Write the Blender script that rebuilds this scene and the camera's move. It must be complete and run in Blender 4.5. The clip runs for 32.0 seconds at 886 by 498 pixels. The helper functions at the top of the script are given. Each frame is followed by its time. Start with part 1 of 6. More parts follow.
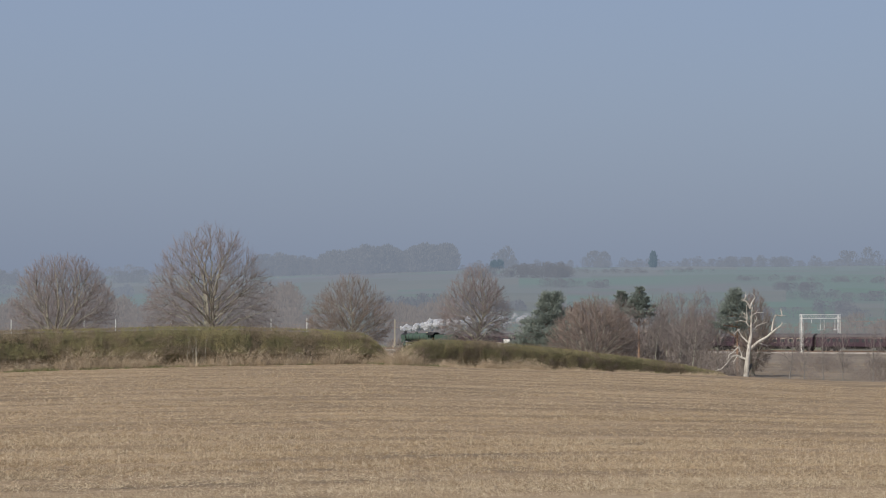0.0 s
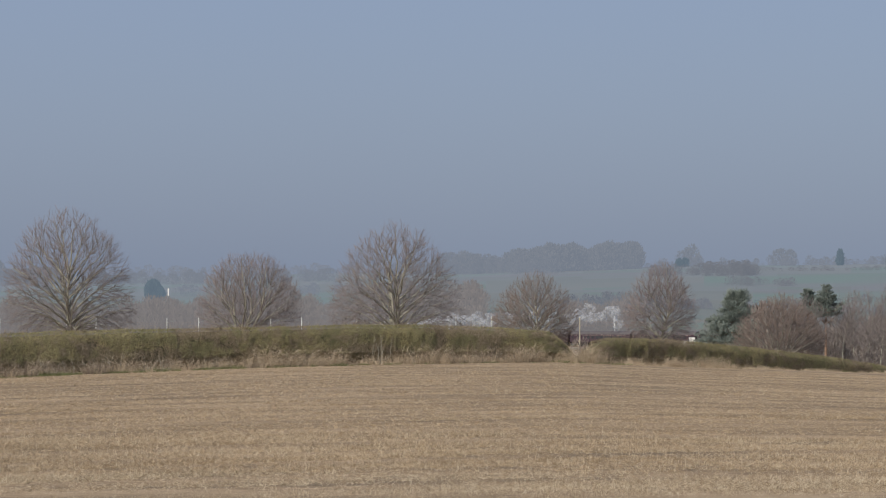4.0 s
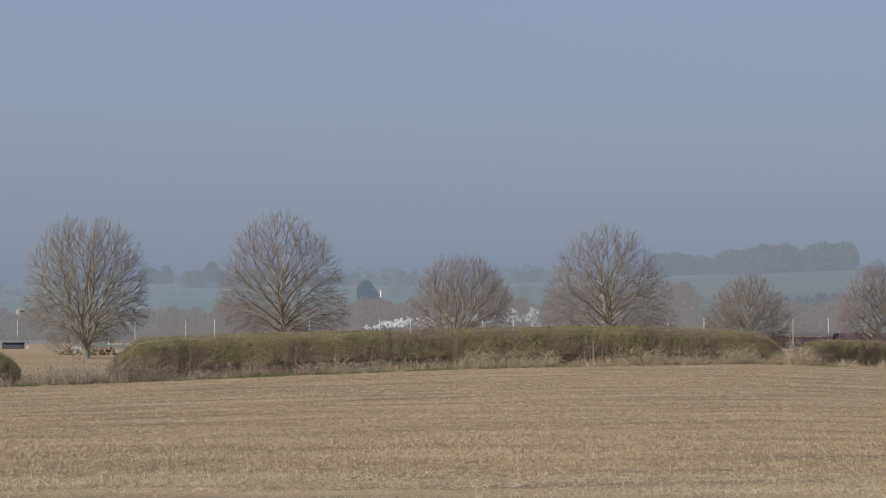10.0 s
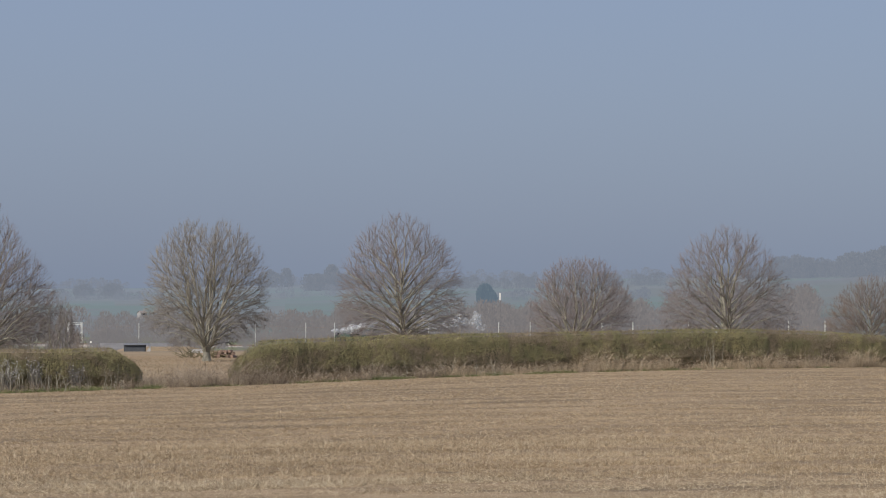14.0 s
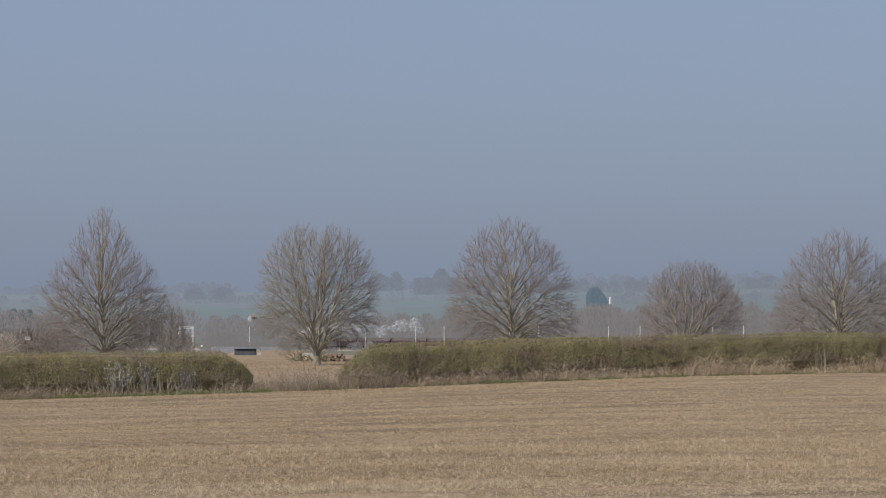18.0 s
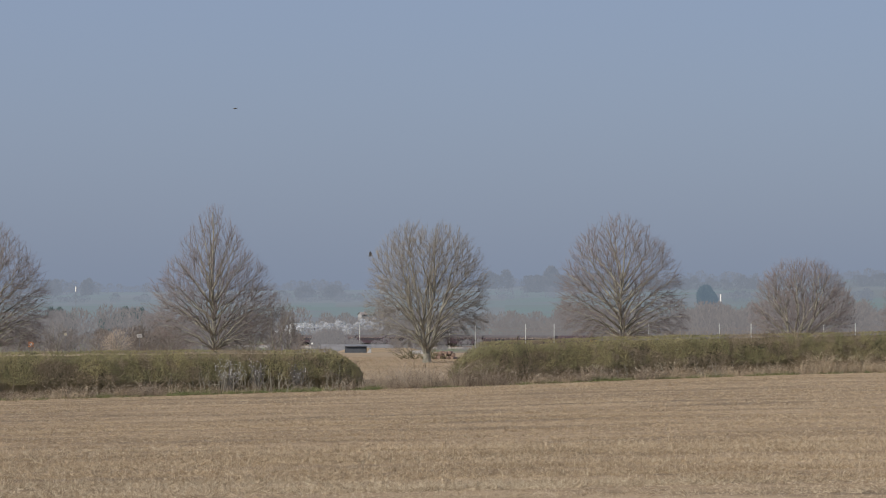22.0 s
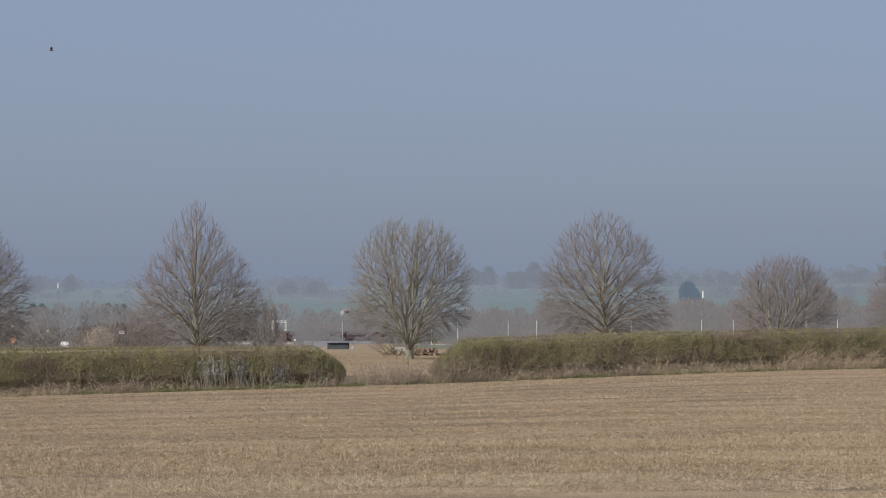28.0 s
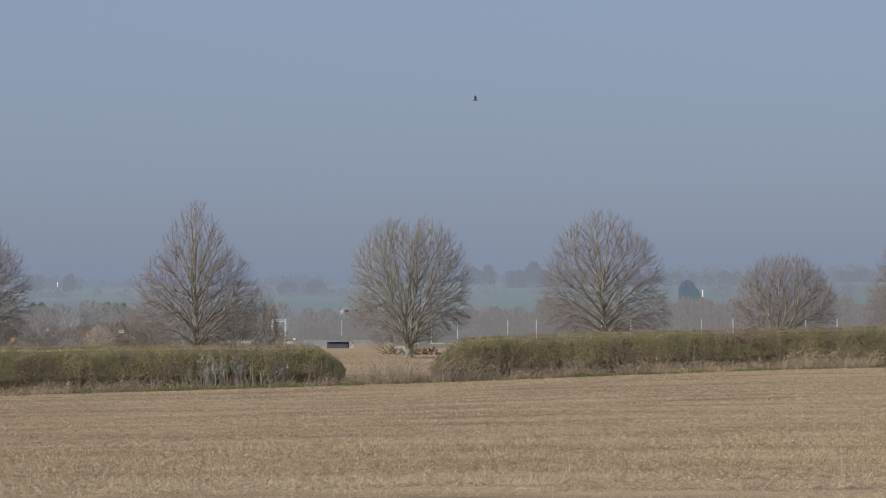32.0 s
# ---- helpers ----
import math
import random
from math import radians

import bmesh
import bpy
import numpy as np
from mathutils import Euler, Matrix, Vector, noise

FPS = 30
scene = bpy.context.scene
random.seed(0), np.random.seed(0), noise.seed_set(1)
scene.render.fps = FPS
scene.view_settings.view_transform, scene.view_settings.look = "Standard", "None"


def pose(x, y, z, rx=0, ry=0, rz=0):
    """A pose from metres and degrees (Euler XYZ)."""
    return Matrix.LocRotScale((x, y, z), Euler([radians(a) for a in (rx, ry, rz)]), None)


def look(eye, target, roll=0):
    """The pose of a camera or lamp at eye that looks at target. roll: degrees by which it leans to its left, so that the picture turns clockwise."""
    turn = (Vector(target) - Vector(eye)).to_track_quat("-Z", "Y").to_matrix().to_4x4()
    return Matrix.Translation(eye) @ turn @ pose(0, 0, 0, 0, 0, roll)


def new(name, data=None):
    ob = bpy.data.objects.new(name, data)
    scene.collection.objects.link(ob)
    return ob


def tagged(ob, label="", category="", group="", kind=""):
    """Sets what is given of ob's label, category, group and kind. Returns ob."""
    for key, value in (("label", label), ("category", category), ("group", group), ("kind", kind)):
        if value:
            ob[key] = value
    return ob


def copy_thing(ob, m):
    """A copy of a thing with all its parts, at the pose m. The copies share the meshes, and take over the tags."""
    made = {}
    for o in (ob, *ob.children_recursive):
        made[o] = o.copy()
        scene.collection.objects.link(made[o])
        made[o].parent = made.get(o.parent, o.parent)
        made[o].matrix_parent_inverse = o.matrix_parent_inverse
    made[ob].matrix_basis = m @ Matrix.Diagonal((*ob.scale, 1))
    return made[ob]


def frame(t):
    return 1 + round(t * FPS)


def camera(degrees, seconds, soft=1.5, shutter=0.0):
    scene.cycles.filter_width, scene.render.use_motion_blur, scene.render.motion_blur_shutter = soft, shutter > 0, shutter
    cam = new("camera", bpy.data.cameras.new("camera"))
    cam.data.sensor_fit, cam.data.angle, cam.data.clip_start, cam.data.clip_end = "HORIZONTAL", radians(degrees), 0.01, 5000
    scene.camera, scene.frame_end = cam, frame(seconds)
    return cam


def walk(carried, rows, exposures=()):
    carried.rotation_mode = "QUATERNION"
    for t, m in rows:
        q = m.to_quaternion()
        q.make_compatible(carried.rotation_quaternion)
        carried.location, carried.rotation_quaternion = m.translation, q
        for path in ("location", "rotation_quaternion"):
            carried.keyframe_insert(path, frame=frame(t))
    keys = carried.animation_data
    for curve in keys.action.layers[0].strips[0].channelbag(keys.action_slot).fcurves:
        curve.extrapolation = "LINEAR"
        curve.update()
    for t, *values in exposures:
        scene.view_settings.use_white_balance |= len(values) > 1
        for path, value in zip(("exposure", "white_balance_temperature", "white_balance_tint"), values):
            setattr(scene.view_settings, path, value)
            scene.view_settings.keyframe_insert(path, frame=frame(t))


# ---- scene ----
# The camera stands on a bank at the edge of a stubble field and pans along a railway valley.
EYE = 2.8
cam = camera(18.183, 32.0, soft=1.0)
# seconds, bearing, tilt, lean in degrees
PATH = [
    (0.0, 14.934, 1.232, 0.019), (0.5, 14.396, 1.232, 0.019), (1.0, 14.058, 1.248, 0.02), (1.5, 13.651, 1.247, 0.019),
    (2.0, 13.061, 1.217, 0.018), (2.5, 12.437, 1.208, 0.019), (3.0, 12.009, 1.192, 0.02), (3.5, 11.545, 1.191, 0.018),
    (5.5, 10.16, 1.185, 0.012), (6.0, 9.901, 1.174, 0.01), (6.5, 9.547, 1.175, 0.006), (7.0, 9.165, 1.177, 0.003),
    (7.5, 8.8, 1.177, 0.003), (8.0, 8.361, 1.184, 0.003), (8.5, 7.825, 1.191, 0.003), (9.0, 7.13, 1.206, -0.001),
    (9.5, 7.058, 1.218, -0.004), (10.0, 6.736, 1.224, -0.002), (10.5, 6.555, 1.23, -0.001), (11.0, 6.402, 1.232, -0.0),
    (11.5, 5.851, 1.245, 0.001), (12.0, 5.346, 1.246, 0.001), (12.5, 5.003, 1.257, 0.001), (13.0, 4.627, 1.261, 0.002),
    (13.5, 4.386, 1.268, 0.003), (14.0, 4.266, 1.283, 0.004), (14.5, 4.089, 1.299, 0.004), (16.5, 2.769, 1.346, 0.002),
    (17.0, 2.41, 1.35, -0.0), (17.5, 2.213, 1.354, -0.003), (18.0, 1.997, 1.362, -0.003), (18.5, 1.768, 1.367, -0.003),
    (19.0, 1.493, 1.367, -0.002), (19.5, 1.206, 1.351, -0.002), (20.0, 0.886, 1.337, -0.002), (20.5, 0.533, 1.335, -0.002),
    (21.0, 0.185, 1.323, -0.0), (21.5, -0.066, 1.314, -0.002), (22.0, -0.278, 1.313, -0.004), (22.5, -0.438, 1.296, -0.005),
    (23.0, -0.568, 1.293, -0.007), (23.5, -0.656, 1.28, -0.008), (24.0, -0.42, 1.278, -0.008), (24.5, -0.138, 1.266, -0.009),
    (25.0, -0.058, 1.263, -0.008), (25.5, -0.019, 1.262, -0.009), (27.5, 0.091, 1.231, -0.011), (28.0, 0.083, 1.241, -0.01),
    (28.5, 0.091, 1.235, -0.012), (29.0, 0.092, 1.239, -0.013), (29.5, 0.066, 1.23, -0.013), (30.0, 0.063, 1.239, -0.012),
    (30.5, 0.075, 1.241, -0.011), (31.0, 0.088, 1.238, -0.012), (31.5, 0.083, 1.229, -0.013), (32.0, 0.09, 1.22, -0.012),
]
walk(cam, [(t, pose(0, 0, EYE, 90 + tilt, -lean, -bearing)) for t, bearing, tilt, lean in PATH])

# ---- sky and sun ----
SUN_BEARING, SUN_HEIGHT = -132.0, 38.0
world = bpy.data.worlds.new("sky")
scene.world = world
world.use_nodes = True
wn, wl = world.node_tree.nodes, world.node_tree.links
wn.clear()
sky = wn.new("ShaderNodeTexSky")
sky.sky_type = "NISHITA"
sky.sun_disc = False
sky.sun_elevation, sky.sun_rotation = radians(SUN_HEIGHT), radians(SUN_BEARING)
sky.dust_density, sky.air_density, sky.ozone_density = 3.0, 1.0, 1.5
clear_air = wn.new("ShaderNodeBackground")
clear_air.inputs["Strength"].default_value = 0.03
wl.new(sky.outputs[0], clear_air.inputs["Color"])
haze_air = wn.new("ShaderNodeBackground")
# greyer haze low down, bluer air above
up_way = wn.new("ShaderNodeTexCoord")
split = wn.new("ShaderNodeSeparateXYZ")
wl.new(up_way.outputs["Generated"], split.inputs[0])
haze_tint = wn.new("ShaderNodeValToRGB")
haze_tint.color_ramp.elements[0].position, haze_tint.color_ramp.elements[0].color = 0.0, (0.192, 0.234, 0.322, 1)
haze_tint.color_ramp.elements[1].position, haze_tint.color_ramp.elements[1].color = 0.11, (0.187, 0.235, 0.352, 1)
wl.new(split.outputs["Z"], haze_tint.inputs[0])
wl.new(haze_tint.outputs[0], haze_air.inputs["Color"])
haze_air.inputs["Strength"].default_value = 1.0
both = wn.new("ShaderNodeAddShader")
wout = wn.new("ShaderNodeOutputWorld")
wl.new(clear_air.outputs[0], both.inputs[0])
wl.new(haze_air.outputs[0], both.inputs[1])
wl.new(both.outputs[0], wout.inputs["Surface"])

sun_data = bpy.data.lights.new("sun", "SUN")
sun_data.energy, sun_data.angle, sun_data.color = 4.1, radians(1.5), (1.0, 0.93, 0.82)
sun = new("sun", sun_data)
b, h = radians(SUN_BEARING), radians(SUN_HEIGHT)
sun.matrix_world = look((40 * math.sin(b) * math.cos(h), 40 * math.cos(b) * math.cos(h), 40 * math.sin(h)), (0, 0, 0))


# ---- materials ----
def mat(name, base, dark=None, rough=0.9, scale=1.0, fine=12.0, bump=0.3, metal=0.0, island=0.0, piece=0.0, light=None, glow=None,
        coords="Object", stretch=(1, 1, 1), clear=0.0, turn=0.0, spread=0.18, wisp=0.0, sheer=0.0):
    """A surface that varies at two scales between base and dark, with relief; island/piece: change from piece to piece."""
    m = bpy.data.materials.new(name)
    m.use_nodes = True
    n, l = m.node_tree.nodes, m.node_tree.links
    p = n["Principled BSDF"]
    dark = dark or tuple(c * 0.6 for c in base)
    light = light or tuple(min(1, c * 1.25) for c in base)
    tc = n.new("ShaderNodeTexCoord")
    mp = n.new("ShaderNodeMapping")
    mp.inputs["Scale"].default_value = stretch
    mp.inputs["Rotation"].default_value = (0, 0, radians(turn))
    l.new(tc.outputs[coords], mp.inputs["Vector"])
    big, small = n.new("ShaderNodeTexNoise"), n.new("ShaderNodeTexNoise")
    big.inputs["Scale"].default_value, big.inputs["Detail"].default_value = scale, 5
    small.inputs["Scale"].default_value, small.inputs["Detail"].default_value = fine, 6
    l.new(mp.outputs[0], big.inputs["Vector"])
    l.new(mp.outputs[0], small.inputs["Vector"])
    add = n.new("ShaderNodeMath")
    add.operation = "MULTIPLY_ADD"
    add.inputs[1].default_value = 0.5
    half = n.new("ShaderNodeMath")
    half.operation = "MULTIPLY"
    half.inputs[1].default_value = 0.5
    l.new(big.outputs[0], half.inputs[0])
    l.new(small.outputs[0], add.inputs[0])
    l.new(half.outputs[0], add.inputs[2])
    last = add.outputs[0]
    for amount, node, socket in ((island, "ShaderNodeNewGeometry", "Random Per Island"), (piece, "ShaderNodeObjectInfo", "Random")):
        if amount:
            src = n.new(node)
            sub = n.new("ShaderNodeMath")
            sub.operation = "MULTIPLY_ADD"
            sub.inputs[1].default_value = amount
            l.new(src.outputs[socket], sub.inputs[0])
            off = n.new("ShaderNodeMath")
            off.operation = "SUBTRACT"
            off.inputs[1].default_value = amount / 2
            l.new(last, off.inputs[0])
            l.new(off.outputs[0], sub.inputs[2])
            last = sub.outputs[0]
    ramp = n.new("ShaderNodeValToRGB")
    e = ramp.color_ramp.elements
    e[0].position, e[0].color = 0.5 - spread, (*dark, 1)
    e[1].position, e[1].color = 0.5, (*base, 1)
    top = e.new(0.5 + spread)
    top.color = (*light, 1)
    l.new(last, ramp.inputs[0])
    l.new(ramp.outputs[0], p.inputs["Base Color"])
    p.inputs["Roughness"].default_value, p.inputs["Metallic"].default_value = rough, metal
    p.inputs["Specular IOR Level"].default_value = 0.25
    if bump:
        bp = n.new("ShaderNodeBump")
        bp.inputs["Strength"].default_value, bp.inputs["Distance"].default_value = bump, 0.05
        l.new(small.outputs[0], bp.inputs["Height"])
        l.new(bp.outputs[0], p.inputs["Normal"])
    if glow:
        p.inputs["Emission Color"].default_value, p.inputs["Emission Strength"].default_value = (*glow, 1), 1.0
    if clear:
        out, mix, see = n["Material Output"], n.new("ShaderNodeMixShader"), n.new("ShaderNodeBsdfTransparent")
        mix.inputs[0].default_value = clear
        l.new(p.outputs[0], mix.inputs[1])
        if sheer:
            thin, both = n.new("ShaderNodeBsdfTranslucent"), n.new("ShaderNodeMixShader")
            both.inputs[0].default_value = sheer
            l.new(ramp.outputs[0], thin.inputs[0])
            l.new(p.outputs[0], both.inputs[1])
            l.new(thin.outputs[0], both.inputs[2])
            l.new(both.outputs[0], mix.inputs[1])
        if wisp:
            tear = n.new("ShaderNodeMapRange")
            tear.inputs["From Min"].default_value, tear.inputs["From Max"].default_value = 0.36, 0.64
            tear.inputs["To Min"].default_value, tear.inputs["To Max"].default_value = max(0, clear - wisp), min(1, clear + wisp)
            l.new(big.outputs[0], tear.inputs["Value"])
            l.new(tear.outputs[0], mix.inputs[0])
        l.new(see.outputs[0], mix.inputs[2])
        l.new(mix.outputs[0], out.inputs["Surface"])
    return m


M_SOIL = mat("stubble_soil", (0.250, 0.180, 0.108), (0.14, 0.106, 0.071), light=(0.35, 0.262, 0.168), scale=0.35, fine=7, bump=1.0, stretch=(0.35, 1.0, 1), turn=-20.9, spread=0.12)
M_STRAW = mat("straw", (0.345, 0.255, 0.157), (0.215, 0.162, 0.105), light=(0.475, 0.388, 0.275), scale=0.35, fine=1.6, bump=0, island=0.6, spread=0.2, stretch=(0.2, 0.7, 1), turn=-20.9)
M_STALK = mat("pale_cut_stalks", (0.37, 0.285, 0.185), (0.20, 0.152, 0.10), light=(0.56, 0.48, 0.36), scale=0.35, fine=1.6, bump=0, island=0.85, spread=0.2, stretch=(0.2, 0.7, 1), turn=-20.9)
M_MEADOW = mat("dry_meadow", (0.30, 0.22, 0.138), (0.21, 0.165, 0.095), light=(0.36, 0.275, 0.185), scale=0.05, fine=0.8, bump=0.6)
M_MEADOW_BLADE = mat("dry_meadow_blades", (0.31, 0.23, 0.15), (0.22, 0.172, 0.10), light=(0.37, 0.285, 0.195), scale=0.05, fine=0.8, bump=0, island=0.3)
M_BANK = mat("railway_bank_grass", (0.195, 0.158, 0.12), (0.13, 0.112, 0.082), light=(0.25, 0.205, 0.155), scale=0.1, fine=0.9, bump=0.8, spread=0.11)
M_VALLEY = mat("valley_grass", (0.16, 0.17, 0.10), (0.12, 0.13, 0.07), scale=0.02, fine=0.4, bump=0.2)
M_BARK = mat("lichen_bark", (0.262, 0.25, 0.205), (0.16, 0.15, 0.125), light=(0.37, 0.355, 0.285), scale=1.2, fine=8, bump=0.5)
M_GREYBARK = mat("grey_lichened_bark", (0.27, 0.258, 0.215), (0.165, 0.155, 0.13), light=(0.38, 0.365, 0.30), scale=1.2, fine=8, bump=0.4)
M_BRANCH = mat("branch_bark", (0.190, 0.174, 0.160), (0.125, 0.113, 0.104), light=(0.27, 0.255, 0.228), scale=0.6, fine=4, bump=0.2)
M_TWIG = mat("lime_twigs", (0.196, 0.158, 0.156), (0.14, 0.112, 0.11), light=(0.255, 0.208, 0.203), scale=0.4, fine=3, bump=0, island=0.5)
M_TWIG_ASH = mat("ash_grey_twigs", (0.225, 0.20, 0.172), (0.16, 0.142, 0.122), light=(0.29, 0.265, 0.225), scale=0.4, fine=3, bump=0, island=0.5)
M_TWIG_GREY = mat("grey_willow_twigs", (0.30, 0.275, 0.22), (0.22, 0.20, 0.16), light=(0.37, 0.34, 0.27), scale=0.4, fine=3, bump=0, island=0.5)
M_TWIG_BROWN = mat("brown_twigs", (0.178, 0.136, 0.118), (0.125, 0.096, 0.083), light=(0.23, 0.178, 0.152), scale=0.4, fine=3, bump=0, island=0.5)
M_BUD = mat("pale_budding_twigs", (0.40, 0.335, 0.27), (0.29, 0.24, 0.195), light=(0.50, 0.43, 0.35), scale=0.4, fine=3, bump=0, island=0.5)
M_SCRUB = mat("leafless_scrub", (0.20, 0.172, 0.155), (0.145, 0.123, 0.11), light=(0.25, 0.218, 0.197), scale=0.3, fine=2, bump=0, island=0.5)
M_DEAD = mat("bleached_dead_wood", (0.41, 0.385, 0.345), (0.22, 0.20, 0.175), light=(0.56, 0.53, 0.475), scale=2.2, fine=9, bump=0.5, stretch=(1, 1, 0.3), spread=0.14)
M_PINE = mat("pine_needles", (0.20, 0.235, 0.21), (0.145, 0.175, 0.157), light=(0.245, 0.28, 0.247), scale=0.5, fine=4, bump=0, island=0.3)
M_PINE_BARK = mat("pine_bark", (0.26, 0.17, 0.12), (0.15, 0.10, 0.07), scale=1, fine=7, bump=0.5)
M_LEAF = mat("hawthorn_leaves", (0.262, 0.240, 0.124), (0.186, 0.182, 0.092), light=(0.332, 0.286, 0.146), scale=0.6, fine=2.0, bump=0, island=0.1, spread=0.15)
M_HEDGE_TWIG = mat("hedge_twigs", (0.265, 0.212, 0.145), (0.19, 0.15, 0.10), light=(0.35, 0.288, 0.205), scale=0.4, fine=3, bump=0, island=0.25)
# dead inner twigs, coloured darker to include the shade within a hedge
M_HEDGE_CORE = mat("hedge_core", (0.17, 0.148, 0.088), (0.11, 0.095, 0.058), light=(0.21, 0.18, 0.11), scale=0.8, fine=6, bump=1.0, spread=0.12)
M_DRY = mat("dry_grass", (0.42, 0.335, 0.235), (0.30, 0.23, 0.16), light=(0.55, 0.455, 0.33), scale=0.3, fine=2, bump=0, island=0.7)
M_WEED = mat("dead_weeds", (0.295, 0.238, 0.182), (0.19, 0.148, 0.112), light=(0.40, 0.335, 0.26), scale=0.3, fine=2, bump=0, island=0.7)
M_GREEN = mat("verge_grass", (0.145, 0.165, 0.07), (0.10, 0.12, 0.045), light=(0.21, 0.22, 0.10), scale=0.4, fine=3, bump=0, island=0.6)
M_BLOSSOM = mat("blackthorn_blossom", (0.58, 0.56, 0.53), (0.42, 0.40, 0.37), scale=2, fine=9, bump=0, island=0.5)
M_GALV = mat("galvanised_steel", (0.62, 0.62, 0.60), (0.45, 0.45, 0.44), rough=0.55, metal=0.2, scale=1.5, fine=12, bump=0.1)
M_TIN_DARK = mat("weathered_steel", (0.30, 0.30, 0.30), (0.22, 0.22, 0.22), rough=0.6, metal=0.2, scale=1.5, fine=12, bump=0.1)
M_WHITE = mat("white_paint", (0.78, 0.77, 0.74), (0.60, 0.59, 0.55), rough=0.5, scale=1, fine=9, bump=0.1)
M_BALLAST = mat("ballast", (0.33, 0.30, 0.27), (0.2, 0.18, 0.16), scale=0.4, fine=5, bump=1.0)
M_RAIL = mat("rail_steel", (0.28, 0.2, 0.15), (0.18, 0.12, 0.09), rough=0.5, metal=0.6, scale=1, fine=9, bump=0.1)
M_MAROON = mat("maroon_coach_paint", (0.056, 0.034, 0.045), (0.045, 0.028, 0.037), rough=0.5, scale=0.5, fine=5, bump=0.05)
M_ROOF = mat("coach_roof_grey", (0.095, 0.085, 0.088), (0.07, 0.062, 0.064), rough=0.75, scale=0.5, fine=5, bump=0.1)
M_UNDER = mat("underframe_black", (0.035, 0.032, 0.03), (0.02, 0.018, 0.017), rough=0.8, scale=1, fine=7, bump=0.2)
M_GREENLOCO = mat("locomotive_green", (0.056, 0.086, 0.070), (0.04, 0.064, 0.052), rough=0.5, scale=0.6, fine=6, bump=0.05)
M_BLACK = mat("smokebox_black", (0.03, 0.03, 0.032), (0.018, 0.018, 0.02), rough=0.5, scale=1, fine=7, bump=0.1)
M_CREAM = mat("cream_paint", (0.70, 0.62, 0.47), (0.56, 0.48, 0.36), rough=0.5, scale=1, fine=8, bump=0.05)
M_GLASS = mat("window_glass", (0.05, 0.055, 0.06), (0.03, 0.035, 0.04), rough=0.06, scale=1, fine=4, bump=0)
M_STEAM = mat("steam", (0.68, 0.69, 0.72), (0.60, 0.61, 0.65), light=(0.74, 0.75, 0.77), rough=1.0, scale=0.9, fine=3, bump=0, clear=0.4, wisp=0.32, sheer=0.45)
M_STEAM_THIN = mat("thinning_steam", (0.66, 0.67, 0.70), (0.60, 0.61, 0.64), light=(0.72, 0.73, 0.74), rough=1.0, scale=0.8, fine=3, bump=0, clear=0.8, wisp=0.2, sheer=0.45)


# ---- building helpers ----
def part(name, shape, material, parent, label=""):
    """Links a bmesh, or (verts, faces), as one mesh under parent."""
    me = bpy.data.meshes.new(name)
    if isinstance(shape, tuple):
        me.from_pydata(shape[0], [], shape[1])
    else:
        shape.to_mesh(me)
        shape.free()
    me.materials.append(material)
    ob = new(name, me)
    ob.parent = parent
    return tagged(ob, label=label) if label else ob


def thing(name, m, label, category, group="", kind=""):
    ob = new(name)
    ob.empty_display_size = 0.3
    ob.matrix_basis = m
    return tagged(ob, label, category, group, kind)


def fast_mesh(name, verts, faces, material, parent=None, smooth=False):
    """verts (n,3) and faces (m,k) as arrays."""
    me = bpy.data.meshes.new(name)
    verts, faces = np.asarray(verts, float), np.asarray(faces, int)
    k = faces.shape[1]
    me.vertices.add(len(verts))
    me.vertices.foreach_set("co", verts.ravel())
    me.loops.add(faces.size)
    me.loops.foreach_set("vertex_index", faces.ravel())
    me.polygons.add(len(faces))
    me.polygons.foreach_set("loop_start", np.arange(0, faces.size, k))
    me.polygons.foreach_set("loop_total", np.full(len(faces), k))
    if smooth:
        me.polygons.foreach_set("use_smooth", np.ones(len(faces), bool))
    me.materials.append(material)
    me.update(calc_edges=True)
    ob = new(name, me)
    ob.parent = parent
    return ob


def box(bm, x0, x1, y0, y1, z0, z1, bevel=0.0):
    r = bmesh.ops.create_cube(bm, size=1)
    bmesh.ops.scale(bm, vec=(x1 - x0, y1 - y0, z1 - z0), verts=r["verts"])
    bmesh.ops.translate(bm, vec=((x0 + x1) / 2, (y0 + y1) / 2, (z0 + z1) / 2), verts=r["verts"])
    if bevel:
        edges = list({e for v in r["verts"] for e in v.link_edges})
        bmesh.ops.bevel(bm, geom=edges, offset=bevel, segments=2, affect="EDGES")
    return bm


def tube(bm, a, b, r0, r1=None, sides=10):
    a, b = Vector(a), Vector(b)
    m = Matrix.Translation((a + b) / 2) @ (b - a).to_track_quat("Z", "Y").to_matrix().to_4x4()
    bmesh.ops.create_cone(bm, cap_ends=True, segments=sides, radius1=r0, radius2=r0 if r1 is None else r1, depth=(b - a).length, matrix=m)
    return bm


